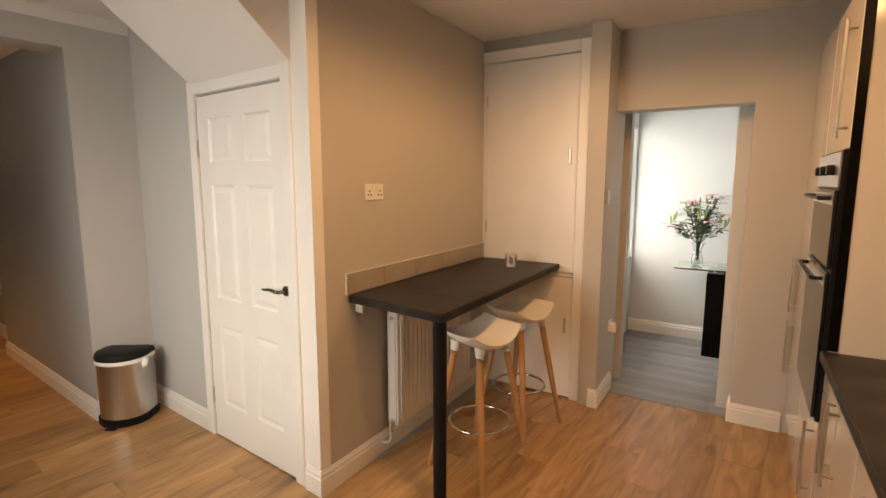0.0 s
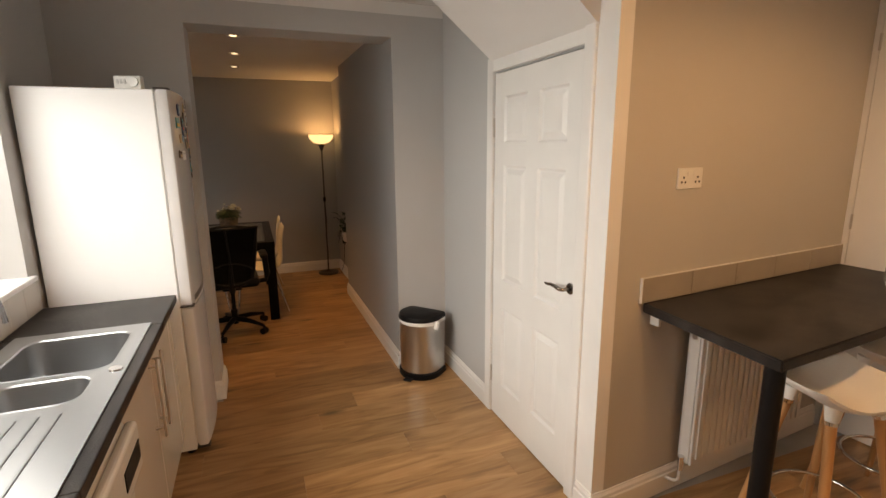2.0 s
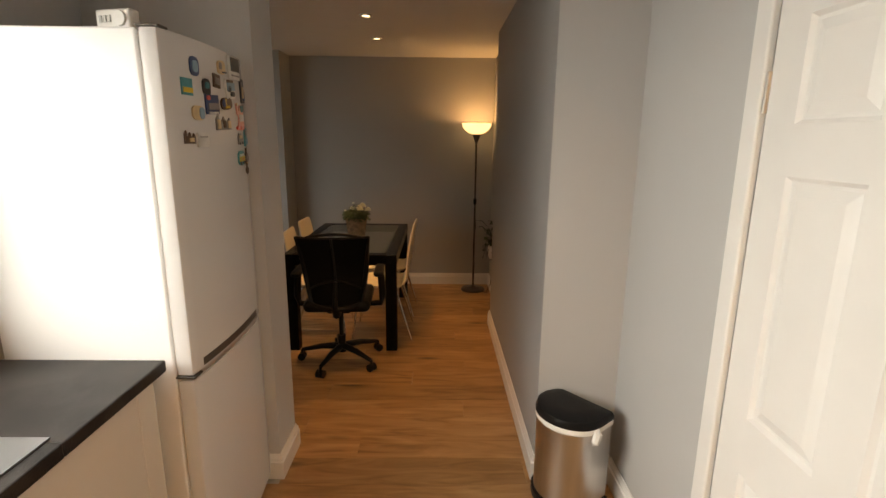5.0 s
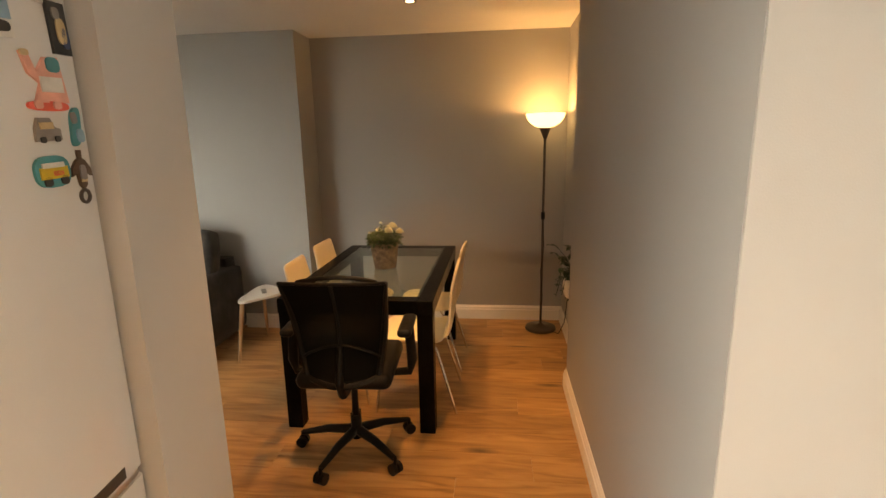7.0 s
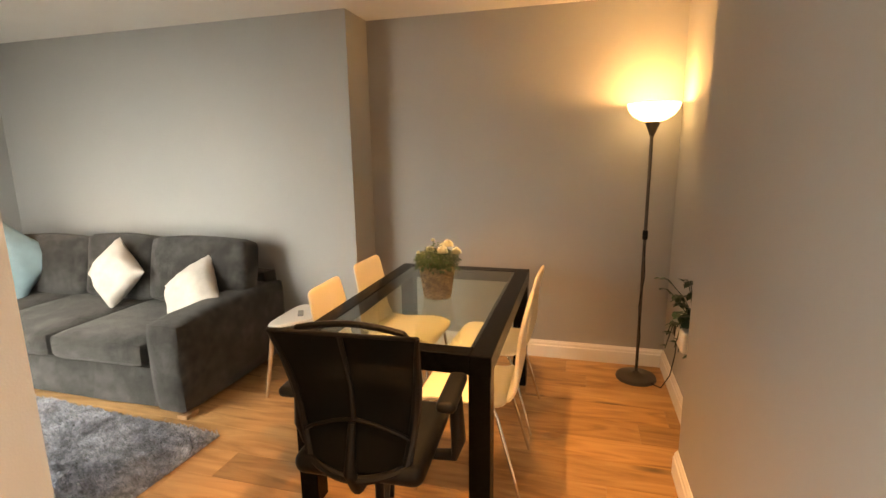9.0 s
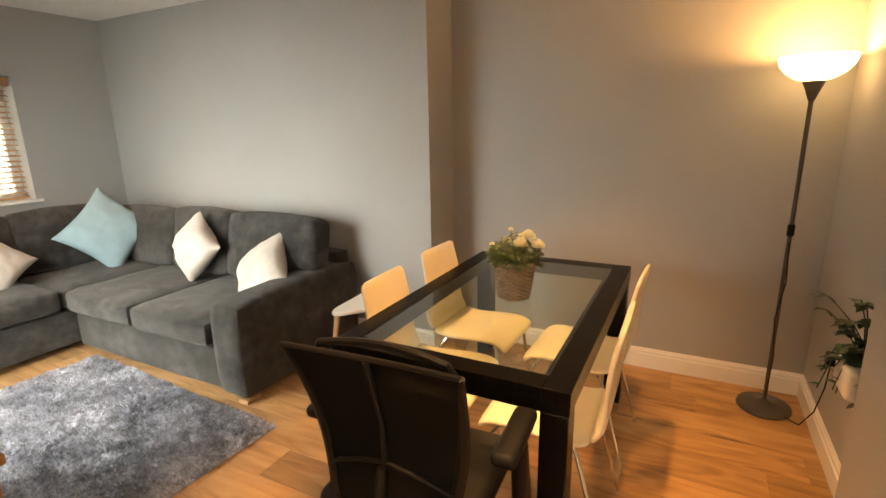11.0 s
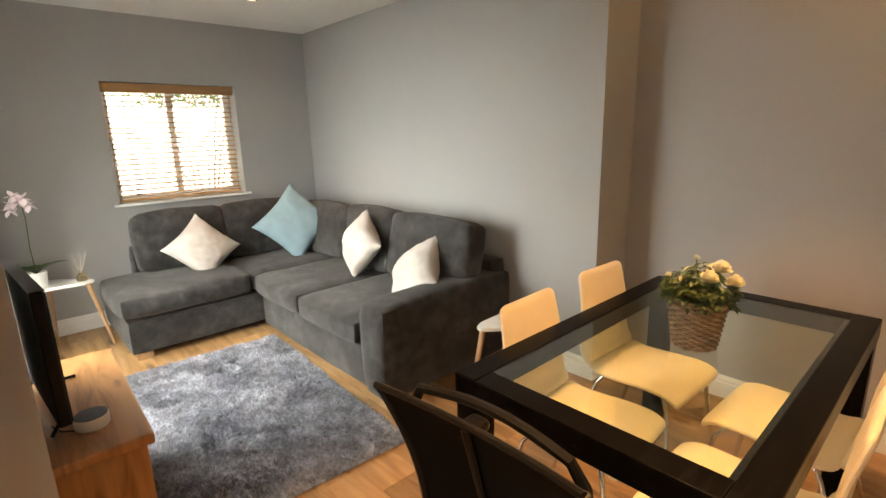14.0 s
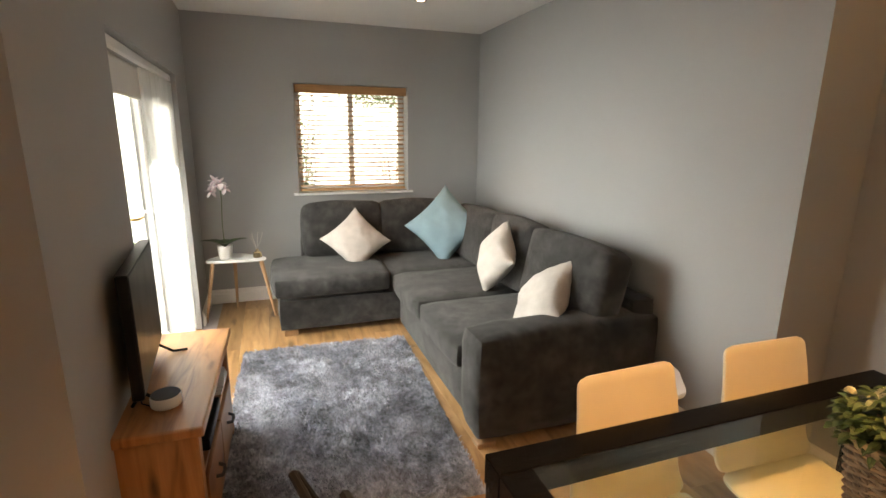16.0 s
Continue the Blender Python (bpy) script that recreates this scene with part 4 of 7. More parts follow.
def sink_unit():
    s = thing("kitchen_sink", "stainless steel one and a half bowl sink with drainer", "sink", pose(1.06, -1.81, 0.9085))
    # x along the worktop; y from the window towards the room
    L, D = 1.11, 0.455
    bowls = [(0.075, 0.435, 0.065, 0.405, 0.19), (0.475, 0.66, 0.12, 0.375, 0.13)]
    xs = sorted({0.0, L, *[b[0] for b in bowls], *[b[1] for b in bowls]})
    ys = sorted({0.0, D, *[b[2] for b in bowls], *[b[3] for b in bowls]})
    bm = bmesh.new()
    cache = {}

    def v(x, y, z=0.0):
        k = (round(x, 4), round(y, 4), round(z, 4))
        if k not in cache:
            cache[k] = bm.verts.new((x, y, z))
        return cache[k]

    for i in range(len(xs) - 1):
        for j in range(len(ys) - 1):
            cx, cy = (xs[i] + xs[i + 1]) / 2, (ys[j] + ys[j + 1]) / 2
            if any(b[0] < cx < b[1] and b[2] < cy < b[3] for b in bowls):
                continue
            bm.faces.new((v(xs[i], ys[j], 0.004), v(xs[i + 1], ys[j], 0.004), v(xs[i + 1], ys[j + 1], 0.004), v(xs[i], ys[j + 1], 0.004)))
    out = []
    for a, b in ((0, 0), (L, 0), (L, D), (0, D)):
        out.append((a, b))
    for k in range(4):
        p, q = out[k], out[(k + 1) % 4]
        mids = [c for c in (xs if p[1] == q[1] else ys)]
        run = sorted([(c, p[1]) if p[1] == q[1] else (p[0], c) for c in mids if min(p[0] + p[1], q[0] + q[1]) - 1 <= 9], key=lambda r: (r[0] - p[0]) ** 2 + (r[1] - p[1]) ** 2)
        for r0, r1 in zip(run, run[1:]):
            bm.faces.new((v(*r0, 0.004), v(*r1, 0.004), v(*r1, -0.001), v(*r0, -0.001)))
    part("deck", bm, M_SINK, s)
    for x0, x1, y0, y1, dp in bowls:
        bm = bmesh.new()
        rings = []
        cr = 0.055
        for inset, z, rr in ((-0.008, 0.0045, cr + 0.008), (0.0, 0.006, cr), (0.004, 0.002, cr), (0.012, -dp * 0.5, cr), (0.018, -dp * 0.9, cr), (0.045, -dp, cr * 0.7)):
            ring = []
            a0, a1, b0, b1 = x0 + inset, x1 - inset, y0 + inset, y1 - inset
            for cx, cy, st0 in ((a1 - rr, b1 - rr, 0), (a0 + rr, b1 - rr, 90), (a0 + rr, b0 + rr, 180), (a1 - rr, b0 + rr, 270)):
                for k in range(6):
                    an = radians(st0 + k * 18)
                    ring.append(bm.verts.new((cx + rr * math.cos(an), cy + rr * math.sin(an), z)))
            rings.append(ring)
        n = len(rings[0])
        for r0, r1 in zip(rings, rings[1:]):
            for k in range(n):
                bm.faces.new((r0[k], r0[(k + 1) % n], r1[(k + 1) % n], r1[k]))
        bm.faces.new(rings[-1])
        # corner webs between the rounded bowl and the square cut-out
        for (sx, sy), i0 in (((x1, y1), 0), ((x0, y1), 6), ((x0, y0), 12), ((x1, y0), 18)):
            c = bm.verts.new((sx + (0.009 if sx == x1 else -0.009), sy + (0.009 if sy == y1 else -0.009), 0.0044))
            for k in range(5):
                bm.faces.new((c, rings[0][i0 + k], rings[0][i0 + k + 1]))
        bw = part("bowl", bm, M_SINK, s, smooth=True)
        part("waste", lathe([(0.0, 0.0), (0.03, 0.0), (0.034, 0.003), (0.02, 0.002), (0.0, 0.001)], 20), M_CHROME, bw, m=Matrix.Translation(((x0 + x1) / 2, (y0 + y1) / 2, -dp + 0.001)), smooth=True)
    for k in range(6):
        part("drain_ridge", boxed(0.72, 1.08, 0.10 + k * 0.05, 0.106 + k * 0.05, 0.004, 0.0062, bevel=0.0018), M_SINK, s)
    part("overflow_cap", lathe([(0.0, 0.004), (0.022, 0.004), (0.02, 0.009), (0.0, 0.010)], 20), M_CHROME, s, m=Matrix.Translation((0.455, 0.425, 0)), smooth=True)


sink_unit()
tp = thing("mixer_tap", "chrome swan-neck kitchen mixer tap", "tap", pose(1.60, -1.775, 0.9125))
part("body", lathe([(0.026, 0.0), (0.026, 0.01), (0.02, 0.02), (0.019, 0.09), (0.0, 0.095)], 20), M_CHROME, tp, smooth=True)
arc = [(0, 0, 0.08), (0, 0, 0.16)] + [(-0.11 + 0.11 * math.cos(a), 0.04 * (1 - math.cos(a)) * 0.5, 0.17 + 0.11 * math.sin(a)) for a in [i * math.pi * 0.95 / 12 for i in range(13)]] + [(-0.225, 0.04, 0.135)]
part("spout", tubed([(x * 1.35, y, z) for x, y, z in arc], 0.011, 14), M_CHROME, tp, smooth=True)
part("lever", tubed([(0, 0.018, 0.07), (0.0, 0.05, 0.085), (0, 0.09, 0.10)], [0.008, 0.007, 0.006], 10), M_CHROME, tp, smooth=True)

bs = thing("sink_cabinet", "cream gloss base cabinet with tall bar handles", "kitchen cabinet", pose(0.66, -1.855, 0))
part("carcass", boxed(0.0, 1.085, 0.01, 0.485, 0.15, 0.70), M_UNIT, bs)
for x0, x1 in ((0.002, 0.086), (0.089, 0.5415), (0.5445, 1.083)):
    part("door", boxed(x0, x1, 0.4855, 0.503, 0.155, 0.866, bevel=0.002), M_UNIT, bs)
bar_handle(bs, 0.495, 0.503, 0.66, 0.33, "z")
bar_handle(bs, 0.588, 0.503, 0.66, 0.33, "z")
part("plinth", boxed(0.0, 1.085, 0.42, 0.437, 0.0, 0.148), M_UNIT, bs)
wm = thing("washing_machine", "white front-loading washing machine under the worktop", "washing machine", pose(1.757, -1.85, 0))
part("body", boxed(0.002, 0.598, 0.0, 0.530, 0.012, 0.852, bevel=0.012, seg=3), M_FRIDGE, wm)
part("fascia", boxed(0.004, 0.596, 0.530, 0.562, 0.70, 0.850, bevel=0.012, seg=3), M_FRIDGE, wm)
part("display", boxed(0.03, 0.20, 0.562, 0.5645, 0.745, 0.80), M_BLACK, wm, "small black display")
part("dial", lathe([(0.034, 0.0), (0.032, 0.022), (0.0, 0.024)], 28), M_WHITEPL, wm, m=Matrix.Translation((0.34, 0.562, 0.775)) @ Matrix.Rotation(radians(-90), 4, "X"), smooth=True)
part("porthole", lathe([(0.20, 0.0), (0.20, 0.02), (0.165, 0.035), (0.15, 0.02), (0.0, 0.012)], 40), M_STEEL, wm, m=Matrix.Translation((0.30, 0.530, 0.40)) @ Matrix.Rotation(radians(-90), 4, "X"), smooth=True)
for x in (0.06, 0.54):
    part("foot", lathe([(0.02, 0.0), (0.02, 0.014)], 12), M_BLACK, wm, m=Matrix.Translation((x, 0.45, 0)))
lc = copy_thing(bs, pose(2.375, -1.855, 0))

# window over the sink
wk = thing("window_1", "white plastic framed kitchen window with tiled sill", "window", pose(0, 0, 0), kind="structure")
X0, X1, Z0, Z1 = 0.72, 2.45, 1.07, 2.22
for b in ((X0, X0 + 0.06, Z0, Z1), (X1 - 0.06, X1, Z0, Z1), (X0 + 0.0602, X1 - 0.0602, Z0, Z0 + 0.06), (X0 + 0.0602, X1 - 0.0602, Z1 - 0.06, Z1), (1.54, 1.60, Z0 + 0.0602, Z1 - 0.0602)):
    part("window_frame", boxed(b[0], b[1], -2.11, -2.05, b[2], b[3], bevel=0.006), M_UPVC, wk)
for a, b in ((X0 + 0.061, 1.539), (1.601, X1 - 0.061)):
    pane = part("pane", boxed(a, b, -2.084, -2.078, Z0 + 0.061, Z1 - 0.061), M_GLASS, wk)
    pane.visible_shadow = False
part("window_sill", boxed(X0 - 0.035, X1 + 0.035, -2.049, -1.835, Z0 - 0.022, Z0 + 0.003, bevel=0.006, seg=2), M_UPVC, wk)
sp = thing("sink_splashback", "row of off-white glazed tiles below the window", "splashback", pose(0, 0, 0), kind="structure")
for k in range(16):
    part("tile", boxed(0.662 + k * 0.1515, 0.662 + k * 0.1515 + 0.1495, -1.8595, -1.851, 0.909, 1.045, bevel=0.0015), M_CERAMIC, sp)

# fridge freezer
fg = thing("fridge_freezer", "white two-door fridge freezer covered with magnets", "fridge freezer", pose(0.012, -1.845, 0))
part("body", boxed(0.0, 0.60, 0.0, 0.535, 0.03, 1.88, bevel=0.006, seg=2), M_FRIDGELIT, fg, "white fridge cabinet, window light put into its colour")


def bow(x):
    """How far the fridge doors swell out at x."""
    return 0.592 + 0.022 * (1 - ((x - 0.30) / 0.30) ** 2)


def bowed_door(z0, z1):
    pts = [(0.0, 0.545)] + [(0.0, bow(0.0) - 0.008), (0.003, bow(0.0) - 0.002)] + [(0.012 + 0.576 * k / 16, bow(0.012 + 0.576 * k / 16)) for k in range(17)] + [(0.597, bow(0.6) - 0.002), (0.60, bow(0.6) - 0.008), (0.60, 0.545)]
    bm = prismed(pts, z0, z1)
    bmesh.ops.bevel(bm, geom=[e for e in bm.edges if abs(e.verts[0].co.z - e.verts[1].co.z) < 1e-6], offset=0.003, segments=2, affect="EDGES")
    return bm


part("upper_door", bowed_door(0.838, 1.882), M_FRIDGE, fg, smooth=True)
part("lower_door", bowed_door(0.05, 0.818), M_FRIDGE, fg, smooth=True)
grip = [(0.06 + 0.48 * k / 12, bow(0.06 + 0.48 * k / 12) + 0.0015) for k in range(13)]
part("grip_recess", prismed(grip + [(0.54, 0.57), (0.06, 0.57)], 0.846, 0.872), M_DARKMETAL, fg, "dark recessed grip along the door edge")
part("seal", boxed(0.012, 0.588, 0.535, 0.545, 0.06, 1.87), M_WHITEPL, fg)
part("grip", prismed([(0.01 + 0.58 * k / 12, bow(0.01 + 0.58 * k / 12) - 0.006) for k in range(13)] + [(0.59, 0.55), (0.01, 0.55)], 0.8185, 0.8375), M_STEEL, fg, "thin steel strip between the doors")
for z in (0.829, 0.04, 1.885):
    part("hinge", boxed(0.55, 0.602, 0.535, 0.60, z - 0.004, z + 0.004, bevel=0.002), M_DARKMETAL, fg)
for x in (0.05, 0.55):
    for y in (0.05, 0.5):
        part("foot", lathe([(0.022, 0.0), (0.018, 0.03)], 12), M_BLACK, fg, m=Matrix.Translation((x, y, 0)))

tone = {}


def plain(name, c, rough=0.4):
    if name not in tone:
        tone[name] = material(name, c, rough, vary=0.12, scale=40, bump=0.01)
    return tone[name]


C_NAVY, C_TEAL, C_RED = plain("navy_enamel", (0.03, 0.06, 0.16)), plain("teal_enamel", (0.05, 0.26, 0.30)), plain("coral_enamel", (0.75, 0.12, 0.09))
C_SAND, C_BROWN, C_DARK, C_YEL = plain("sand_enamel", (0.55, 0.42, 0.25)), plain("brown_resin", (0.09, 0.055, 0.035)), plain("dark_print", (0.03, 0.035, 0.04)), plain("yellow_enamel", (0.6, 0.42, 0.05))
C_PALE = plain("pale_print", (0.6, 0.6, 0.58))
C_PINK, C_BLUE, C_GREY = plain("pink_enamel", (0.72, 0.36, 0.30)), plain("sky_print", (0.20, 0.34, 0.46)), plain("grey_print", (0.22, 0.21, 0.21))


def outline(kind, w, h):
    """The edge of a magnet, counter-clockwise, seen from the front."""
    if kind == "plate":
        return [(-w / 2, -h / 2), (w / 2, -h / 2), (w / 2, h / 2), (-w / 2, h / 2)]
    ring = [i * math.tau / 22 for i in range(22)]
    if kind == "oval":
        return [(w / 2 * math.copysign(abs(math.cos(a)) ** 0.7, math.cos(a)), h / 2 * math.copysign(abs(math.sin(a)) ** 0.7, math.sin(a))) for a in ring]
    if kind == "car":
        return [(-w * 0.5, -h * 0.42), (w * 0.5, -h * 0.42), (w * 0.5, 0.02 * h), (w * 0.30, h * 0.10), (w * 0.16, h * 0.48), (-w * 0.30, h * 0.5), (-w * 0.46, h * 0.10)]
    if kind == "castle":
        return [(-w * 0.5, -h * 0.5), (w * 0.5, -h * 0.5), (w * 0.5, h * 0.05), (w * 0.40, h * 0.3), (w * 0.3, h * 0.0), (w * 0.12, h * 0.05), (w * 0.02, h * 0.36), (-w * 0.12, h * 0.05), (-w * 0.28, h * 0.05), (-w * 0.34, h * 0.5), (-w * 0.5, h * 0.2)]
    if kind == "sole":
        return [(w * (0.30 * math.cos(a) + 0.16 * math.sin(a)) * (1 - 0.22 * math.cos(2 * a)), h * 0.5 * math.sin(a)) for a in ring]
    if kind == "turtle":
        return [(0, -h * 0.28), (w * 0.16, -h * 0.20), (w * 0.24, h * 0.05), (w * 0.5, -h * 0.02), (w * 0.46, h * 0.14), (w * 0.22, h * 0.30), (w * 0.08, h * 0.34), (w * 0.09, h * 0.5), (-w * 0.09, h * 0.5), (-w * 0.08, h * 0.34), (-w * 0.22, h * 0.30), (-w * 0.46, h * 0.14), (-w * 0.5, -h * 0.02), (-w * 0.24, h * 0.05), (-w * 0.16, -h * 0.20)]
    return [(-w * 0.36, -h * 0.5), (w * 0.5, -h * 0.5), (w * 0.46, -h * 0.1), (w * 0.40, h * 0.42), (w * 0.05, h * 0.40), (-w * 0.20, h * 0.10), (-w * 0.34, h * 0.5), (-w * 0.5, h * 0.46), (-w * 0.40, h * 0.05), (-w * 0.16, -h * 0.12)]


def magnet(x, z, w, h, kind, base, label, accents, tilt=0.0):
    mg = thing("fridge_magnet", label, "fridge magnet", pose(0.012 + x, -1.845 + bow(x) + 0.0005, z, 0, tilt, math.degrees(math.atan(-0.044 * (x - 0.30) / 0.09))), "souvenir magnets on the fridge")
    # seen from the room the fridge's own x runs to the left
    flat = Matrix(((-1, 0, 0, 0), (0, 0, 1, 0), (0, 1, 0, 0), (0, 0, 0, 1)))
    bm = prismed(outline(kind, w, h), 0.0, 0.005)
    bmesh.ops.transform(bm, matrix=flat, verts=bm.verts)
    part("plate", bm, base, mg)
    for shape, ax, az_, aw, ah, am in accents:
        bm = prismed([(px + ax * w, pz + az_ * h) for px, pz in outline(shape, aw * w, ah * h)], 0.0048, 0.0075)
        bmesh.ops.transform(bm, matrix=flat, verts=bm.verts)
        part("motif", bm, am, mg)
    return mg


magnet(0.130, 1.835, 0.125, 0.080, "plate", C_PALE, "white postcard magnet with a dark photograph", [("plate", 0.10, 0.16, 0.74, 0.6, C_DARK), ("plate", 0.1, -0.32, 0.7, 0.06, C_GREY)], 2)
magnet(0.185, 1.757, 0.088, 0.068, "plate", C_PALE, "small white photo magnet with blue and black print", [("plate", 0.06, 0.12, 0.84, 0.42, C_BLUE), ("oval", -0.14, 0.0, 0.4, 0.3, C_DARK), ("oval", 0.2, -0.26, 0.46, 0.26, C_DARK), ("plate", 0.0, 0.38, 0.7, 0.14, C_BROWN)], 4)
magnet(0.038, 1.762, 0.045, 0.090, "plate", C_DARK, "narrow dark photo magnet with a bird", [("oval", 0.05, -0.05, 0.5, 0.5, C_SAND), ("oval", 0.22, -0.18, 0.4, 0.4, C_NAVY), ("oval", -0.1, 0.28, 0.4, 0.22, C_GREY)], 3)
magnet(0.228, 1.703, 0.100, 0.042, "oval", C_BROWN, "black and yellow enamel souvenir magnet", [("oval", -0.26, 0.08, 0.32, 0.62, C_NAVY), ("plate", -0.12, 0.0, 0.12, 0.74, C_YEL), ("plate", 0.02, -0.28, 0.34, 0.2, C_YEL)], 6)
magnet(0.345, 1.692, 0.092, 0.062, "plate", C_NAVY, "navy plaque magnet with a grey town view", [("plate", 0.04, -0.1, 0.8, 0.34, C_GREY), ("plate", 0.0, -0.42, 0.7, 0.1, C_PALE), ("oval", -0.3, 0.34, 0.24, 0.24, C_RED)], 3)
magnet(0.268, 1.637, 0.122, 0.052, "castle", C_GREY, "stone-coloured castle souvenir magnet", [("plate", -0.36, -0.12, 0.18, 0.6, C_SAND), ("plate", 0.02, -0.1, 0.16, 0.5, C_BROWN), ("plate", 0.36, -0.14, 0.2, 0.5, C_SAND)], 2)
magnet(0.298, 1.772, 0.050, 0.044, "plate", C_BROWN, "small brown leather photo magnet", [("plate", 0.0, 0.0, 0.6, 0.5, C_GREY)], -3)
magnet(0.375, 1.745, 0.050, 0.052, "oval", C_DARK, "dark oval stone magnet", [("oval", 0.0, 0.1, 0.5, 0.4, C_TEAL)])
magnet(0.090, 1.671, 0.090, 0.086, "figure", C_PINK, "pink and white holiday figure magnet", [("oval", 0.22, 0.26, 0.34, 0.3, C_TEAL), ("oval", -0.42, 0.44, 0.2, 0.12, C_SAND), ("plate", 0.1, -0.14, 0.55, 0.3, C_PALE)], 3)
magnet(0.092, 1.622, 0.092, 0.017, "oval", C_RED, "coral red lettered strip magnet", [("oval", -0.28, 0.1, 0.2, 0.8, C_PINK), ("oval", 0.18, 0.1, 0.2, 0.8, C_PINK)], 2)
magnet(0.106, 1.580, 0.058, 0.044, "car", C_GREY, "small grey taxi magnet", [("plate", -0.05, 0.18, 0.5, 0.26, C_SAND), ("oval", -0.28, -0.36, 0.2, 0.24, C_DARK), ("oval", 0.28, -0.36, 0.2, 0.24, C_DARK)], 4)
magnet(0.036, 1.588, 0.056, 0.070, "sole", C_TEAL, "teal and blue flip-flop magnet", [("oval", 0.06, -0.24, 0.34, 0.36, C_BLUE), ("oval", -0.06, 0.24, 0.26, 0.3, C_GREY)], 8)
magnet(0.110, 1.508, 0.080, 0.056, "oval", C_TEAL, "painted camper van magnet", [("plate", 0.0, -0.04, 0.78, 0.36, C_YEL), ("oval", -0.22, -0.3, 0.22, 0.3, C_DARK), ("oval", 0.26, -0.3, 0.22, 0.3, C_DARK), ("plate", 0.0, 0.2, 0.62, 0.16, C_PALE), ("plate", 0.1, -0.06, 0.3, 0.16, C_RED)], 3)
opener = magnet(0.040, 1.497, 0.054, 0.096, "turtle", C_BROWN, "dark resin turtle bottle opener magnet", [("oval", 0.0, 0.06, 0.3, 0.3, C_GREY), ("plate", 0.0, -0.1, 0.24, 0.06, C_SAND)], 0)
ring = [(0.012 * math.sin(a), 0.003, -0.040 - 0.012 * math.cos(a)) for a in [i * math.tau / 20 for i in range(21)]]
part("opener_ring", tubed(ring, 0.0035, 8, caps=False), M_DARKMETAL, opener, "dark metal ring", smooth=True)
magnet(0.425, 1.577, 0.070, 0.045, "plate", C_PALE, "plain white note held on the fridge", [("plate", 0.0, 0.2, 0.7, 0.06, C_GREY)], 1)
magnet(0.250, 1.822, 0.066, 0.046, "oval", C_SAND, "sand-coloured shell souvenir magnet", [("oval", -0.2, 0.1, 0.3, 0.5, C_GREY), ("plate", 0.25, -0.35, 0.5, 0.12, C_DARK)], 5)
magnet(0.440, 1.800, 0.050, 0.058, "oval", C_NAVY, "round navy souvenir magnet", [("oval", 0.0, 0.0, 0.6, 0.6, C_BLUE)])
magnet(0.490, 1.735, 0.055, 0.050, "plate", C_TEAL, "small teal and yellow landscape magnet", [("plate", 0.0, -0.2, 0.9, 0.3, C_YEL)])
magnet(0.440, 1.660, 0.070, 0.045, "oval", C_SAND, "orange and blue souvenir magnet", [("oval", 0.25, 0.0, 0.4, 0.8, C_BLUE)])
magnet(0.500, 1.585, 0.055, 0.040, "castle", C_BROWN, "small brown building souvenir magnet", [("plate", 0.1, -0.2, 0.4, 0.3, C_SAND)])
bx = thing("heating_controller", "white plastic heating controller box on the fridge", "controller", pose(0.50, -1.42, 1.885, 0, 0, 75))
part("case", boxed(-0.06, 0.06, -0.02, 0.02, 0.0, 0.062, bevel=0.006, seg=2), M_WHITEPL, bx)
part("dial", lathe([(0.022, 0), (0.02, 0.006), (0.0, 0.007)], 20), M_TRIM, bx, m=Matrix.Translation((0.03, -0.0205, 0.034)) @ Matrix.Rotation(radians(90), 4, "X"))
for k in (-0.040, -0.024, -0.008):
    part("button", boxed(k - 0.005, k + 0.005, -0.023, -0.0205, 0.025, 0.045, bevel=0.002), C_PALE, bx)

# ---- hall ----
wh = thing("window_2", "tall bright hall window in a white frame", "window", kpose(0.645, 2.975), kind="structure")
for b in ((-0.305, -0.257, 0.78, 2.05), (0.572, 0.62, 0.78, 2.05)):
    part("window_frame", boxed(-0.025, 0.025, b[0], b[1], b[2], b[3], bevel=0.004), M_UPVC, wh)
for z in (0.78, 1.66, 2.005):
    part("window_frame", boxed(-0.025, 0.025, -0.2568, 0.5718, z, z + 0.045, bevel=0.004), M_UPVC, wh)
pane = part("pane", boxed(-0.003, 0.003, -0.256, 0.571, 0.826, 2.004), M_GLASS, wh)
pane.visible_shadow = False
ct = thing("console_table", "glass-topped console table on a dark wooden pedestal", "console table", kpose(1.42, 3.08))
part("pedestal", boxed(0.02, 0.50, 0.03, 0.40, 0.0, 0.742, bevel=0.004), M_BLACKWOOD, ct)
part("glass_top", boxed(-0.24, 0.80, -0.01, 0.47, 0.770, 0.780, bevel=0.002), M_TABLEGLASS, ct, "clear glass top")
for x in (0.08, 0.44):
    for y in (0.09, 0.34):
        part("spacer", lathe([(0.015, 0.742), (0.015, 0.770)], 12), M_CHROME, ct, m=Matrix.Translation((x, y, 0)))


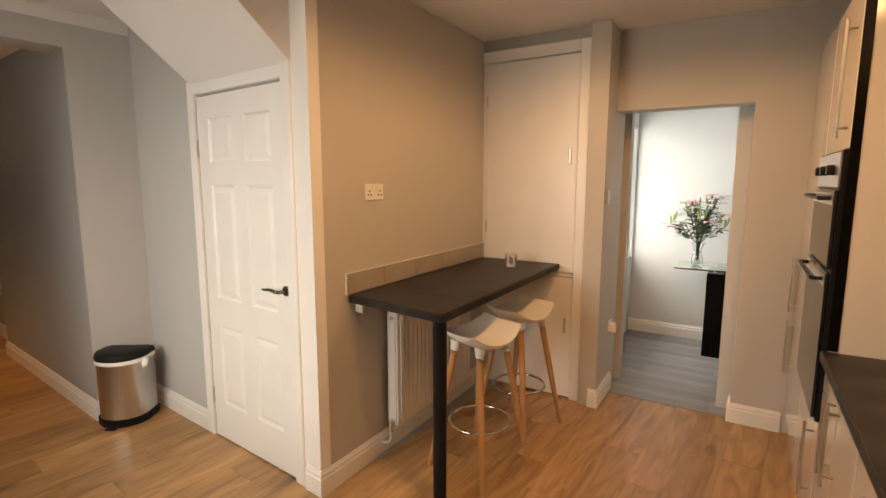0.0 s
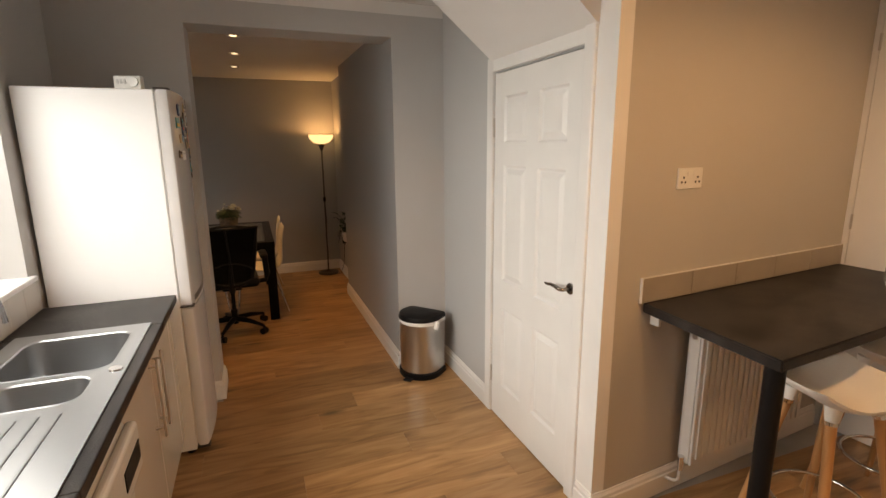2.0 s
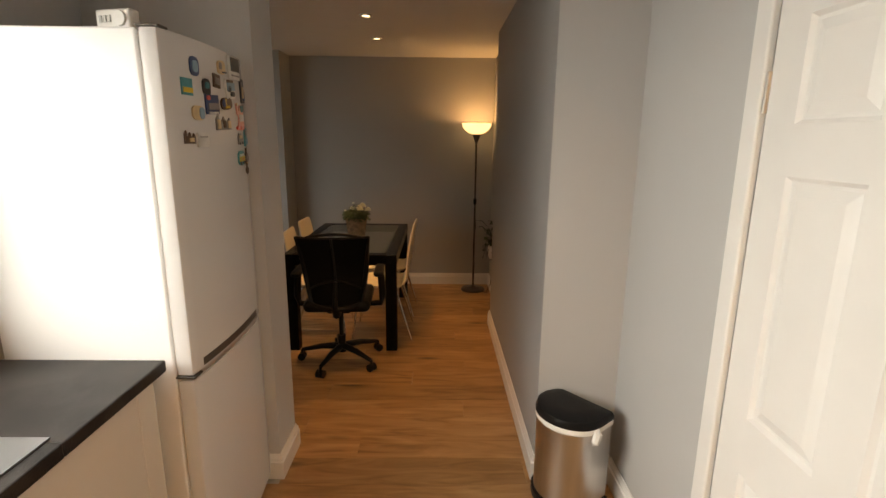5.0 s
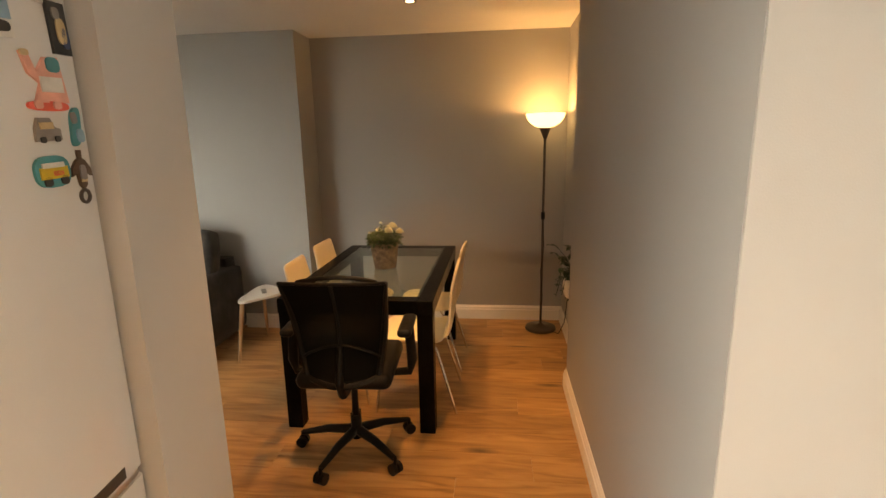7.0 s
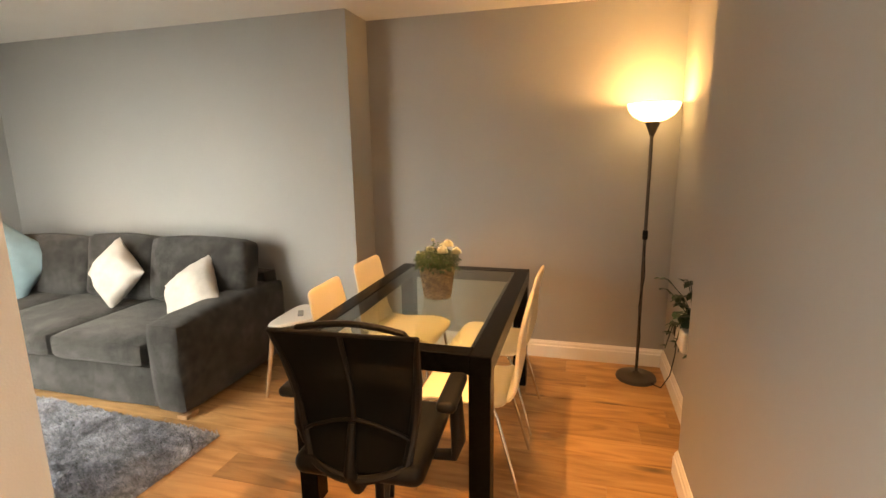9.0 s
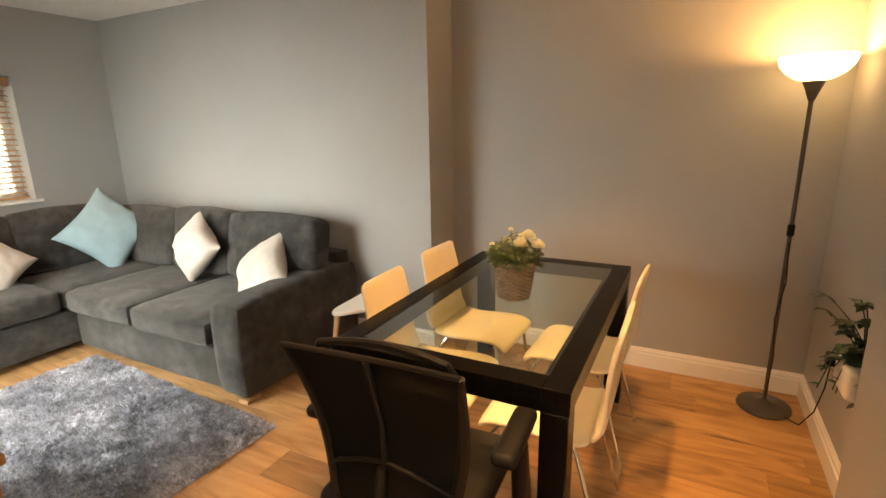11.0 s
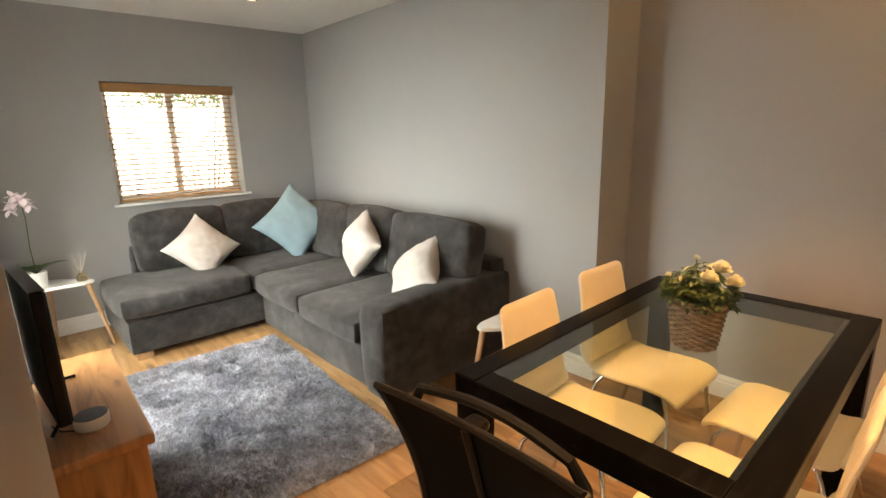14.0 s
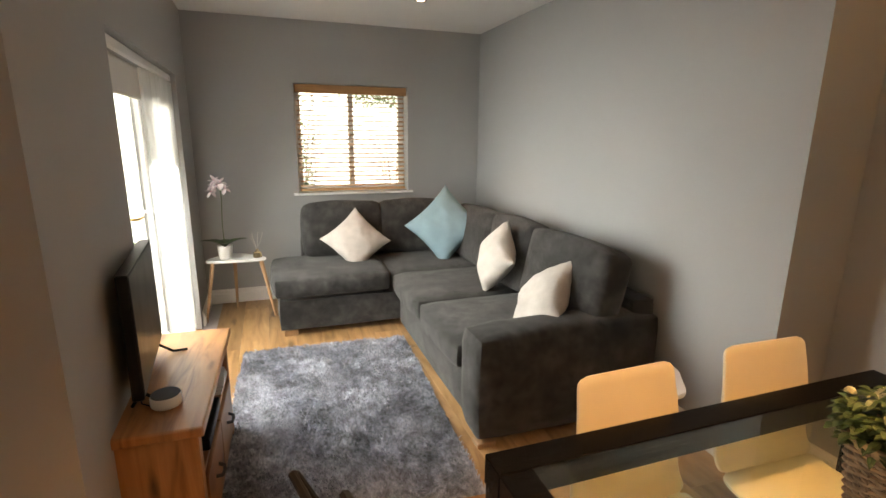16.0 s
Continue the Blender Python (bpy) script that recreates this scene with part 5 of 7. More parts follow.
def leaf_blade(bm, p, d, length, width, droop=0.3, fold=0.12, seg=4):
    """One curved leaf that starts at p and grows along d."""
    d = Vector(d).normalized()
    side = d.cross(Vector((0, 0, 1)))
    side = side.normalized() if side.length > 1e-3 else Vector((1, 0, 0))
    up_ = side.cross(d)
    rows_ = []
    for k in range(seg + 1):
        f = k / seg
        c = Vector(p) + d * length * f + Vector((0, 0, -droop * length * f * f))
        w = width * math.sin(math.pi * min(0.97, 0.08 + 0.90 * f)) * 0.5
        rows_.append((bm.verts.new(c - side * w + up_ * fold * w), bm.verts.new(c), bm.verts.new(c + side * w + up_ * fold * w)))
    for a, b in zip(rows_, rows_[1:]):
        for i in range(2):
            bm.faces.new((a[i], a[i + 1], b[i + 1], b[i]))


def lilies():
    v = thing("flower_vase", "clear glass vase of pink and white lilies", "flowers", kpose(1.345, 3.28, 0.7805))
    part("vase", lathe([(0.0, 0.0), (0.035, 0.0), (0.05, 0.02), (0.048, 0.06), (0.030, 0.12), (0.032, 0.16), (0.055, 0.21), (0.052, 0.21), (0.028, 0.16), (0.026, 0.12), (0.043, 0.06), (0.044, 0.025), (0.0, 0.012)], 28), M_GLASS, v, smooth=True)
    rng = random.Random(11)
    stems, leaves = bmesh.new(), bmesh.new()
    heads = []
    for k in range(20):
        a = k * 2.4 + rng.random()
        r = 0.05 + 0.20 * rng.random()
        h = 0.34 + 0.30 * rng.random()
        tip = Vector((r * math.cos(a), r * math.sin(a) * 0.8, h))
        tube(stems, [(0.01 * math.cos(a), 0.01 * math.sin(a), 0.05), (0.015 * math.cos(a), 0.015 * math.sin(a), 0.2), tip * 0.7 + Vector((0, 0, 0.1)), tip], 0.003, 6)
        for j in range(15):
            f = 0.30 + 0.68 * rng.random()
            p = Vector((0, 0, 0.18)).lerp(tip, f)
            an = rng.random() * math.tau
            leaf_blade(leaves, p, (math.cos(an), math.sin(an), 0.5), 0.10 + 0.06 * rng.random(), 0.032, 0.4)
        if k % 3 != 2:
            heads.append((tip, a))
        else:
            for j in range(3):
                an = rng.random() * math.tau
                q = tip + Vector((0.02 * math.cos(an), 0.02 * math.sin(an), 0.02 * j))
                part("bud", tubed([q, q + Vector((0.015 * math.cos(an), 0.015 * math.sin(an), 0.05)), q + Vector((0.02 * math.cos(an), 0.02 * math.sin(an), 0.085))], [0.005, 0.011, 0.002], 8), plain("green_bud", (0.25, 0.32, 0.12)), v, smooth=True)
    part("stems", stems, M_LEAF, v)
    part("leaves", leaves, M_LEAF, v)
    for i, (tip, a) in enumerate(heads):
        bm = bmesh.new()
        for j in range(6):
            an = j * math.tau / 6
            leaf_blade(bm, tip, (math.cos(an), math.sin(an), 0.55), 0.085, 0.042, 0.55, 0.2, 5)
        part("flower", bm, M_PINKPETAL if i % 3 else M_WHITEPETAL, v, "open pink lily flower")


lilies()


# ---- dining area ----
TX0, TX1, TY0, TY1, TZ = -2.835, -1.44, -1.605, -0.77, 0.755
dt = thing("dining_table", "black wooden dining table with an inset clear glass top", "dining table", pose((TX0 + TX1) / 2, (TY0 + TY1) / 2, 0))
hx, hy = (TX1 - TX0) / 2, (TY1 - TY0) / 2
RW, AP = 0.082, 0.078
for s in (-1, 1):
    part("side_rail", boxed(-hx, hx, s * hy - (RW if s > 0 else 0), s * hy + (0 if s > 0 else RW), TZ - AP, TZ, bevel=0.004, seg=2), M_BLACKWOOD, dt)
    part("end_rail", boxed(s * hx - (RW if s > 0 else 0), s * hx + (0 if s > 0 else RW), -hy + RW + 0.0005, hy - RW - 0.0005, TZ - AP, TZ - 0.0005, bevel=0.003, seg=2), M_BLACKWOOD, dt)
part("glass_top", boxed(-hx + RW - 0.006, hx - RW + 0.006, -hy + RW - 0.006, hy - RW + 0.006, TZ - 0.012, TZ - 0.002), M_TABLEGLASS, dt, "clear inset glass panel").visible_shadow = False
for s in (-1, 1):
    part("glass_ledge", boxed(-hx + RW + 0.001, hx - RW - 0.001, s * (hy - RW - 0.008) - 0.007, s * (hy - RW - 0.008) + 0.007, TZ - 0.03, TZ - 0.0125), M_BLACKWOOD, dt)
for sx in (-1, 1):
    for sy in (-1, 1):
        part("leg", boxed(sx * (hx - 0.045) - 0.042, sx * (hx - 0.045) + 0.042, sy * (hy - 0.045) - 0.042, sy * (hy - 0.045) + 0.042, 0.0, TZ - AP - 0.0005, bevel=0.004, seg=2), M_BLACKWOOD, dt)


def dining_chair(m):
    """Seat faces +y; the ply shell runs in one sweep from the seat's front up to the back."""
    c = thing("dining_chair", "ivory vinyl padded dining chair on slim chrome legs", "dining chair", m, "chairs round the dining table")
    prof = [(0.225, 0.405), (0.215, 0.428), (0.17, 0.446), (0.08, 0.448), (-0.02, 0.440), (-0.11, 0.438), (-0.165, 0.455), (-0.195, 0.50), (-0.205, 0.56), (-0.208, 0.64), (-0.216, 0.72), (-0.232, 0.80), (-0.245, 0.855)]

    def shell(pr, w0, w1, t):
        # a smooth sweep through the profile, padded, with round corners and a rolled edge
        pv = [Vector((0, y, z)) for y, z in pr]
        path = []
        for k in range(len(pv) - 1):
            p0, p1, p2, p3 = pv[max(0, k - 1)], pv[k], pv[k + 1], pv[min(len(pv) - 1, k + 2)]
            for j in range(5):
                f = j / 5
                path.append(0.5 * (2 * p1 + (p2 - p0) * f + (2 * p0 - 5 * p1 + 4 * p2 - p3) * f * f + (3 * p1 - p0 - 3 * p2 + p3) * f ** 3))
        path.append(pv[-1])
        run = [0.0]
        for q0, q1 in zip(path, path[1:]):
            run.append(run[-1] + (q1 - q0).length)
        bm = bmesh.new()
        rows_ = []
        R = 0.030
        for k, c0 in enumerate(path):
            f = run[k] / run[-1]
            near = min(run[k], run[-1] - run[k])
            d = (path[min(k + 1, len(path) - 1)] - path[max(k - 1, 0)]).normalized()
            up_ = Vector((0, d.z, -d.y))
            hw = (w0 + (w1 - w0) * f) / 2
            if near < R:
                hw -= R - math.sqrt(R * R - (R - near) ** 2)
            th = t * math.sqrt(min(1.0, 0.12 + near / 0.02)) / 2
            ring = []
            for i in range(20):
                an = i * math.tau / 20
                cx, cz = math.cos(an), math.sin(an)
                x = math.copysign(abs(cx) ** 0.28, cx) * hw
                h = math.copysign(abs(cz) ** 0.7, cz) * th
                ring.append(bm.verts.new(c0 + Vector((x, 0, 0)) + up_ * h))
            rows_.append(ring)
        for r0, r1 in zip(rows_, rows_[1:]):
            for i in range(20):
                j = (i + 1) % 20
                bm.faces.new((r0[i], r0[j], r1[j], r1[i]))
        bm.faces.new(list(reversed(rows_[0])))
        bm.faces.new(rows_[-1])
        bmesh.ops.recalc_face_normals(bm, faces=bm.faces)
        return bm

    part("seat", shell(prof[:7], 0.405, 0.40, 0.028), M_IVORY, c, smooth=True)
    part("backrest", shell([(y, z) for y, z in prof[6:]], 0.40, 0.335, 0.024), M_IVORY, c, smooth=True)
    for sx in (-1, 1):
        part("leg", tubed([(sx * 0.10, 0.12, 0.428), (sx * 0.165, 0.165, 0.415), (sx * 0.185, 0.185, 0.38), (sx * 0.215, 0.235, 0.0)], 0.0085, 10), M_CHROME, c, smooth=True)
        part("leg", tubed([(sx * 0.10, -0.06, 0.424), (sx * 0.16, -0.10, 0.415), (sx * 0.178, -0.125, 0.38), (sx * 0.205, -0.235, 0.0)], 0.0085, 10), M_CHROME, c, smooth=True)
    part("cross_bar", tubed([(-0.10, 0.12, 0.428), (0.10, 0.12, 0.428)], 0.0085, 8), M_CHROME, c)
    part("cross_bar", tubed([(-0.10, -0.06, 0.424), (0.10, -0.06, 0.424)], 0.0085, 8), M_CHROME, c)
    return c


dc = dining_chair(pose(-1.925, -1.455, 0, 0, 0, 2))
copy_thing(dc, pose(-2.465, -1.475, 0, 0, 0, -2))
copy_thing(dc, pose(-1.86, -0.915, 0, 0, 0, 181))
copy_thing(dc, pose(-2.41, -0.915, 0, 0, 0, 178))


def mesh_material():
    m = bpy.data.materials.new("black_mesh_fabric")
    m.use_nodes = True
    nt = m.node_tree
    b = nt.nodes["Principled BSDF"]
    b.inputs["Base Color"].default_value = (0.004, 0.004, 0.004, 1)
    b.inputs["Specular IOR Level"].default_value = 0.1
    b.inputs["Roughness"].default_value = 0.8
    tc = nt.nodes.new("ShaderNodeTexCoord")
    ck = nt.nodes.new("ShaderNodeTexNoise")
    ck.inputs["Scale"].default_value = 900
    nt.links.new(tc.outputs["Object"], ck.inputs["Vector"])
    mr = nt.nodes.new("ShaderNodeMapRange")
    mr.inputs["From Min"].default_value, mr.inputs["From Max"].default_value = 0.25, 0.45
    mr.inputs["To Min"].default_value = 0.95
    nt.links.new(ck.outputs["Fac"], mr.inputs["Value"])
    nt.links.new(mr.outputs[0], b.inputs["Alpha"])
    return m


M_MESH = mesh_material()


def office_chair(m):
    """The sitter looks along +y."""
    c = thing("office_chair", "black mesh-backed office swivel chair on a five-star base", "office chair", m)
    for k in range(5):
        a = radians(90 + 72 * k + 14)
        d = Vector((math.cos(a), math.sin(a), 0))
        lg = part("base_leg", tubed([d * 0.02 + Vector((0, 0, 0.115)), d * 0.15 + Vector((0, 0, 0.108)), d * 0.29 + Vector((0, 0, 0.078))], [0.026, 0.021, 0.014], 10), M_BLACK, c, smooth=True)
        q = d * 0.295
        t = Vector((-d.y, d.x, 0))
        for s in (-1, 1):
            part("castor", tubed([q + t * s * 0.006 + Vector((0, 0, 0.028)), q + t * s * 0.026 + Vector((0, 0, 0.028))], 0.028, 16), M_BLACK, lg, smooth=True)
        part("castor_stem", tubed([q + Vector((0, 0, 0.03)), q + Vector((0, 0, 0.082))], 0.009, 8), M_BLACK, lg)
    part("gas_lift", tubed([(0, 0, 0.07), (0, 0, 0.20), (0, 0, 0.201), (0, 0, 0.40)], [0.028, 0.028, 0.017, 0.017], 16), M_BLACK, c, smooth=True)
    part("tilt_box", boxed(-0.08, 0.08, -0.11, 0.10, 0.395, 0.44, bevel=0.012, seg=2), M_BLACK, c)
    bm = boxed(-0.225, 0.225, -0.215, 0.245, 0.435, 0.515, bevel=0.038, seg=5)
    part("seat", bm, M_BLACK, c, "black padded seat", smooth=True)

    def back_point(a, f, out=0.0):
        # narrow over the seat, flaring to two sharp upper corners that kick back
        hw = 0.165 + 0.030 * f + 0.040 * f ** 3 + 0.018 * math.sin(math.pi * f)
        z = 0.50 + 0.455 * f + 0.016 * a * a * f ** 4
        y = -0.235 + 0.040 * math.sin(math.pi * f) + 0.048 * a * a * (1 - f) - 0.034 * a * a * f ** 2
        return Vector((a * hw, y + out, z))

    def sheet(a0, a1, f0, f1, out, na=12, nf=14):
        bm = bmesh.new()
        g = [[bm.verts.new(back_point(a0 + (a1 - a0) * i / na, f0 + (f1 - f0) * j / nf, out)) for i in range(na + 1)] for j in range(nf + 1)]
        for j in range(nf):
            for i in range(na):
                bm.faces.new((g[j][i], g[j][i + 1], g[j + 1][i + 1], g[j + 1][i]))
        return bm

    part("mesh_back", sheet(-1, 1, 0.0, 1.0, 0.0), M_MESH, c, "stretched black mesh", smooth=True)
    for s in (-1, 1):
        part("side_rail", tubed([back_point(s, j / 14, 0.004) for j in range(15)], [0.017] * 8 + [0.016, 0.015, 0.014, 0.012, 0.011, 0.009, 0.007], 8), M_BLACK, c, smooth=True)
    part("top_hem", tubed([back_point(-1 + 2 * i / 12, 1) for i in range(13)], 0.0075, 8), M_BLACK, c, smooth=True)
    part("bottom_rail", tubed([back_point(-1 + 2 * i / 12, 0) + Vector((0, 0, -0.03 * (1 - (-1 + i / 6) ** 2))) for i in range(13)], 0.015, 8), M_BLACK, c, smooth=True)
    # the arched hoop that stands in front of the mesh, towards the sitter
    hoop = [back_point(-0.97, 0.45, 0.012), back_point(-0.95, 0.70, 0.024), back_point(-0.87, 0.90, 0.046)]
    hoop += [back_point(-0.74 + 1.48 * i / 8, 0.985 + 0.055 * math.sin(math.pi * i / 8), 0.052) for i in range(9)]
    hoop += [back_point(0.87, 0.90, 0.046), back_point(0.95, 0.70, 0.024), back_point(0.97, 0.45, 0.012)]
    part("back_hoop", tubed(hoop, [0.012] * 3 + [0.0105] * 9 + [0.012] * 3, 8), M_BLACK, c, "curved black back hoop", smooth=True)
    part("spine", tubed([(0, -0.05, 0.41), (0, -0.20, 0.42), (0, -0.252, 0.50), (0.004, -0.222, 0.66)], [0.026, 0.026, 0.020, 0.012], 10), M_BLACK, c, smooth=True)
    part("seam", tubed([back_point(0.02, 0.36, -0.006), back_point(-0.01, 0.6, -0.006), back_point(-0.06, 0.99, -0.006)], [0.009, 0.007, 0.009], 8), M_BLACK, c, smooth=True)
    for s in (-1, 1):
        part("seam", tubed([back_point(0.02, 0.36, -0.006), back_point(s * 0.4, 0.325, -0.006), back_point(s * 0.8, 0.26, -0.006), back_point(s * 0.98, 0.21, -0.004)], 0.0065, 8), M_BLACK, c, smooth=True)
    lum = sheet(-0.93, 0.93, 0.03, 0.27, 0.006, 10, 6)
    bmesh.ops.solidify(lum, geom=lum.faces[:], thickness=0.006)
    part("lumbar_pad", lum, M_BLACK, c, smooth=True)
    for s in (-1, 1):
        arm = part("armrest_post", tubed([(s * 0.16, 0.0, 0.43), (s * 0.285, 0.0, 0.44), (s * 0.30, 0.0, 0.50), (s * 0.29, 0.0, 0.665)], [0.018, 0.022, 0.026, 0.024], 10), M_BLACK, c, smooth=True)
        bm = boxed(s * 0.28 - 0.034, s * 0.28 + 0.034, -0.125, 0.125, 0.66, 0.70, bevel=0.019, seg=4)
        part("armrest_pad", bm, M_BLACK, arm, smooth=True)
    return c


office_chair(pose(-1.285, -1.16, 0, 0, 0, 93))

# flowers in a basket on the table
bk = thing("flower_basket", "round wicker basket of cream chrysanthemums", "potted flowers", pose(-2.135, -1.172, TZ + 0.0005))


def wicker_pot(parent):
    n = 48
    for k in range(18):
        z = 0.005 + k * 0.0085
        r = 0.064 + 0.021 * k / 17
        ring = [((r + 0.0042 * math.cos(math.pi * (i / 2 + k))) * math.cos(i * math.tau / n), (r + 0.0042 * math.cos(math.pi * (i / 2 + k))) * math.sin(i * math.tau / n), z) for i in range(n + 1)]
        part("withy", tubed(ring, 0.0046, 6, caps=False), M_WICKER, parent, smooth=True)
    ring = [(0.090 * math.cos(i * math.tau / n), 0.090 * math.sin(i * math.tau / n), 0.160 + 0.002 * (i % 2)) for i in range(n + 1)]
    part("rim", tubed(ring, 0.009, 8, caps=False), M_WICKER, parent, smooth=True)
    part("liner", lathe([(0.0, 0.003), (0.058, 0.003), (0.079, 0.150), (0.0, 0.150)], 24), plain("dark_soil", (0.03, 0.022, 0.015), 0.9), parent)


wicker_pot(bk)


def mums():
    rng = random.Random(3)
    leaves, stems = bmesh.new(), bmesh.new()
    for k in range(760):
        a, f = rng.random() * math.tau, rng.random()
        r = 0.104 * math.sqrt(rng.random())
        z = 0.155 + 0.115 * f * (1.15 - r / 0.16)
        an = a + rng.uniform(-0.8, 0.8)
        leaf_blade(leaves, (r * math.cos(a), r * math.sin(a), z), (math.cos(an), math.sin(an), rng.uniform(-0.2, 0.8)), rng.uniform(0.018, 0.032), rng.uniform(0.013, 0.022), 0.5, 0.25, 3)
    part("foliage", leaves, M_LEAF, bk)
    # a few large heads and two buds on longer stems
    heads = [Vector(p) for p in ((0.034, -0.088, 0.232), (-0.03, -0.028, 0.288), (0.015, -0.030, 0.246), (-0.02, 0.054, 0.268), (0.042, 0.040, 0.246), (0.0, 0.102, 0.236), (-0.075, 0.01, 0.246))]
    sizes = (0.012, 0.013, 0.025, 0.033, 0.033, 0.030, 0.026)
    for h in heads:
        tube(stems, [h * 0.5 + Vector((0, 0, 0.06)), h], 0.002, 5)
    part("stems", stems, M_LEAF, bk)
    for i, h in enumerate(heads):
        bm = bmesh.new()
        R = sizes[i]
        # a flattened dome of many short overlapping petals
        for lay in range(9):
            m_ = 18 - lay
            el = radians(-14 + 11.5 * lay + rng.uniform(-3, 3))
            for j in range(m_):
                an = j * math.tau / m_ + lay * 0.37 + rng.uniform(-0.08, 0.08)
                leaf_blade(bm, h + Vector((0, 0, -0.2 * R + 0.03 * R * lay)), (math.cos(an) * math.cos(el), math.sin(an) * math.cos(el), math.sin(el) * 0.62), R * (1 - 0.035 * lay) * rng.uniform(0.86, 1.06), R * 0.62, -0.22, 0.5, 3)
        part("flower", bm, M_PETAL, bk, "cream chrysanthemum head")


mums()

# wall shelf with ivy in the recess
iv = thing("ivy_plant", "trailing ivy in a small white wall pot", "potted plant", pose(-2.17, 0.042, 0.67) @ Matrix.Scale(1.15, 4))
part("pot", boxed(-0.072, 0.072, -0.05, 0.045, -0.085, 0.004, bevel=0.012, seg=3), M_TRIM, iv, "small white wall planter", smooth=True)
part("knob", lathe([(0.0, -0.128), (0.016, -0.124), (0.022, -0.108), (0.016, -0.092), (0.0, -0.086)], 20), M_TRIM, iv, m=Matrix.Translation((0.045, 0.0, 0.0)), smooth=True)
part("bracket", boxed(-0.02, 0.02, 0.050, 0.0625, -0.08, -0.02, bevel=0.003), M_TRIM, iv)


def ivy():
    rng = random.Random(8)
    vines, leaves = bmesh.new(), bmesh.new()
    for k in range(20):
        a = rng.random() * math.tau
        d = Vector((math.cos(a), -abs(math.sin(a)) * 0.9, 0))
        up_h = rng.uniform(0.02, 0.20) if k % 3 else rng.uniform(0.0, 0.05)
        reach, drop = rng.uniform(0.03, 0.12), (rng.uniform(0.06, 0.16) if k % 3 == 0 else 0.0)
        pts = [Vector((0, 0, 0)), d * reach * 0.5 + Vector((0, 0, up_h * 0.7)), d * reach + Vector((0, 0, up_h)), d * (reach + 0.03) + Vector((0, 0, up_h - drop))]
        tube(vines, pts, 0.0018, 5)
        for j in range(9):
            f = rng.random() * 3
            i = min(2, int(f))
            p = pts[i].lerp(pts[i + 1], f - i)
            an = rng.random() * math.tau
            leaf_blade(leaves, p, (math.cos(an), math.sin(an) - 0.4, rng.uniform(-0.4, 0.4)), rng.uniform(0.022, 0.034), rng.uniform(0.024, 0.036), 0.3, 0.2, 3)
    part("vines", vines, M_IVYLEAF, iv)
    part("leaves", leaves, M_IVYLEAF, iv)


ivy()
pg = thing("wall_plug", "black plug in a wall socket with a lamp cable", "plug", pose(-2.70, 0.114, 0.47))
part("plate", boxed(-0.043, 0.043, -0.008, 0.0, -0.043, 0.043, bevel=0.003), M_WHITEPL, pg)
part("plug", boxed(-0.024, 0.024, -0.05, -0.008, -0.03, 0.025, bevel=0.006), M_BLACK, pg)
part("cable", tubed([(0, -0.03, -0.03), (-0.02, -0.03, -0.15), (-0.12, -0.03, -0.33), (-0.20, -0.06, -0.455), (-0.28, -0.15, -0.456)], 0.003, 6), M_BLACK, pg, smooth=True)


# ---- living room ----
def soft_box(x0, x1, y0, y1, z0, z1, r=0.05, puff=0.02, seg=4, cuts=5, seed=0):
    """An upholstered block: rounded edges, and faces that swell a little."""
    bm = bmesh.new()
    box(bm, x0, x1, y0, y1, z0, z1)
    bmesh.ops.subdivide_edges(bm, edges=bm.edges[:], cuts=cuts, use_grid_fill=True)
    c = Vector(((x0 + x1) / 2, (y0 + y1) / 2, (z0 + z1) / 2))
    hs = Vector(((x1 - x0) / 2, (y1 - y0) / 2, (z1 - z0) / 2))
    rng = Vector((seed * 3.1, seed * 1.7, seed * 0.9))
    for v in bm.verts:
        p = v.co - c
        q = Vector([p[i] / hs[i] for i in range(3)])
        inner = Vector([max(-hs[i] + min(r, hs[i]), min(hs[i] - min(r, hs[i]), p[i])) for i in range(3)])
        d = p - inner
        if d.length > 1e-6:
            rr = [min(r, hs[i]) for i in range(3)]
            d = Vector([d[i] / rr[i] for i in range(3)])
            ln = d.length
            mx = max(abs(d[i]) for i in range(3))
            d = d * (mx / ln)
            p = inner + Vector([d[i] * rr[i] for i in range(3)])
        for i in range(3):
            if abs(q[i]) > 0.999:
                o = [k for k in range(3) if k != i]
                p[i] += math.copysign(puff, q[i]) * max(0, 1 - q[o[0]] ** 2) * max(0, 1 - q[o[1]] ** 2)
        w = noise.noise_vector((v.co + rng) * 4.5) * 0.006
        v.co = c + p + w
    return bm


sf = thing("corner_sofa", "charcoal plush corner sofa with chaise and block wooden feet", "sofa", pose(0, 0, 0))
FX, NY, BX = -1.86, -2.585, -2.915          # front of the long seat, outer side of the arm, back at the wall
CY, CX0 = -4.27, -0.985                      # front of the chaise, its open end
YB = -5.215
part("base", soft_box(BX, FX - 0.04, CY, NY - 0.245, 0.024, 0.285, 0.02, 0.004, cuts=3, seed=1), M_SOFA, sf, smooth=True)
part("chaise_base", soft_box(BX, CX0 - 0.01, YB, CY - 0.002, 0.045, 0.285, 0.02, 0.004, cuts=3, seed=2), M_SOFA, sf, smooth=True)
part("arm", soft_box(BX, FX + 0.005, NY - 0.24, NY, 0.024, 0.578, 0.055, 0.012, cuts=6, seed=3), M_SOFA, sf, smooth=True)
part("back", soft_box(BX, BX + 0.16, YB, NY - 0.06, 0.045, 0.66, 0.04, 0.004, cuts=5, seed=4), M_SOFA, sf, smooth=True)
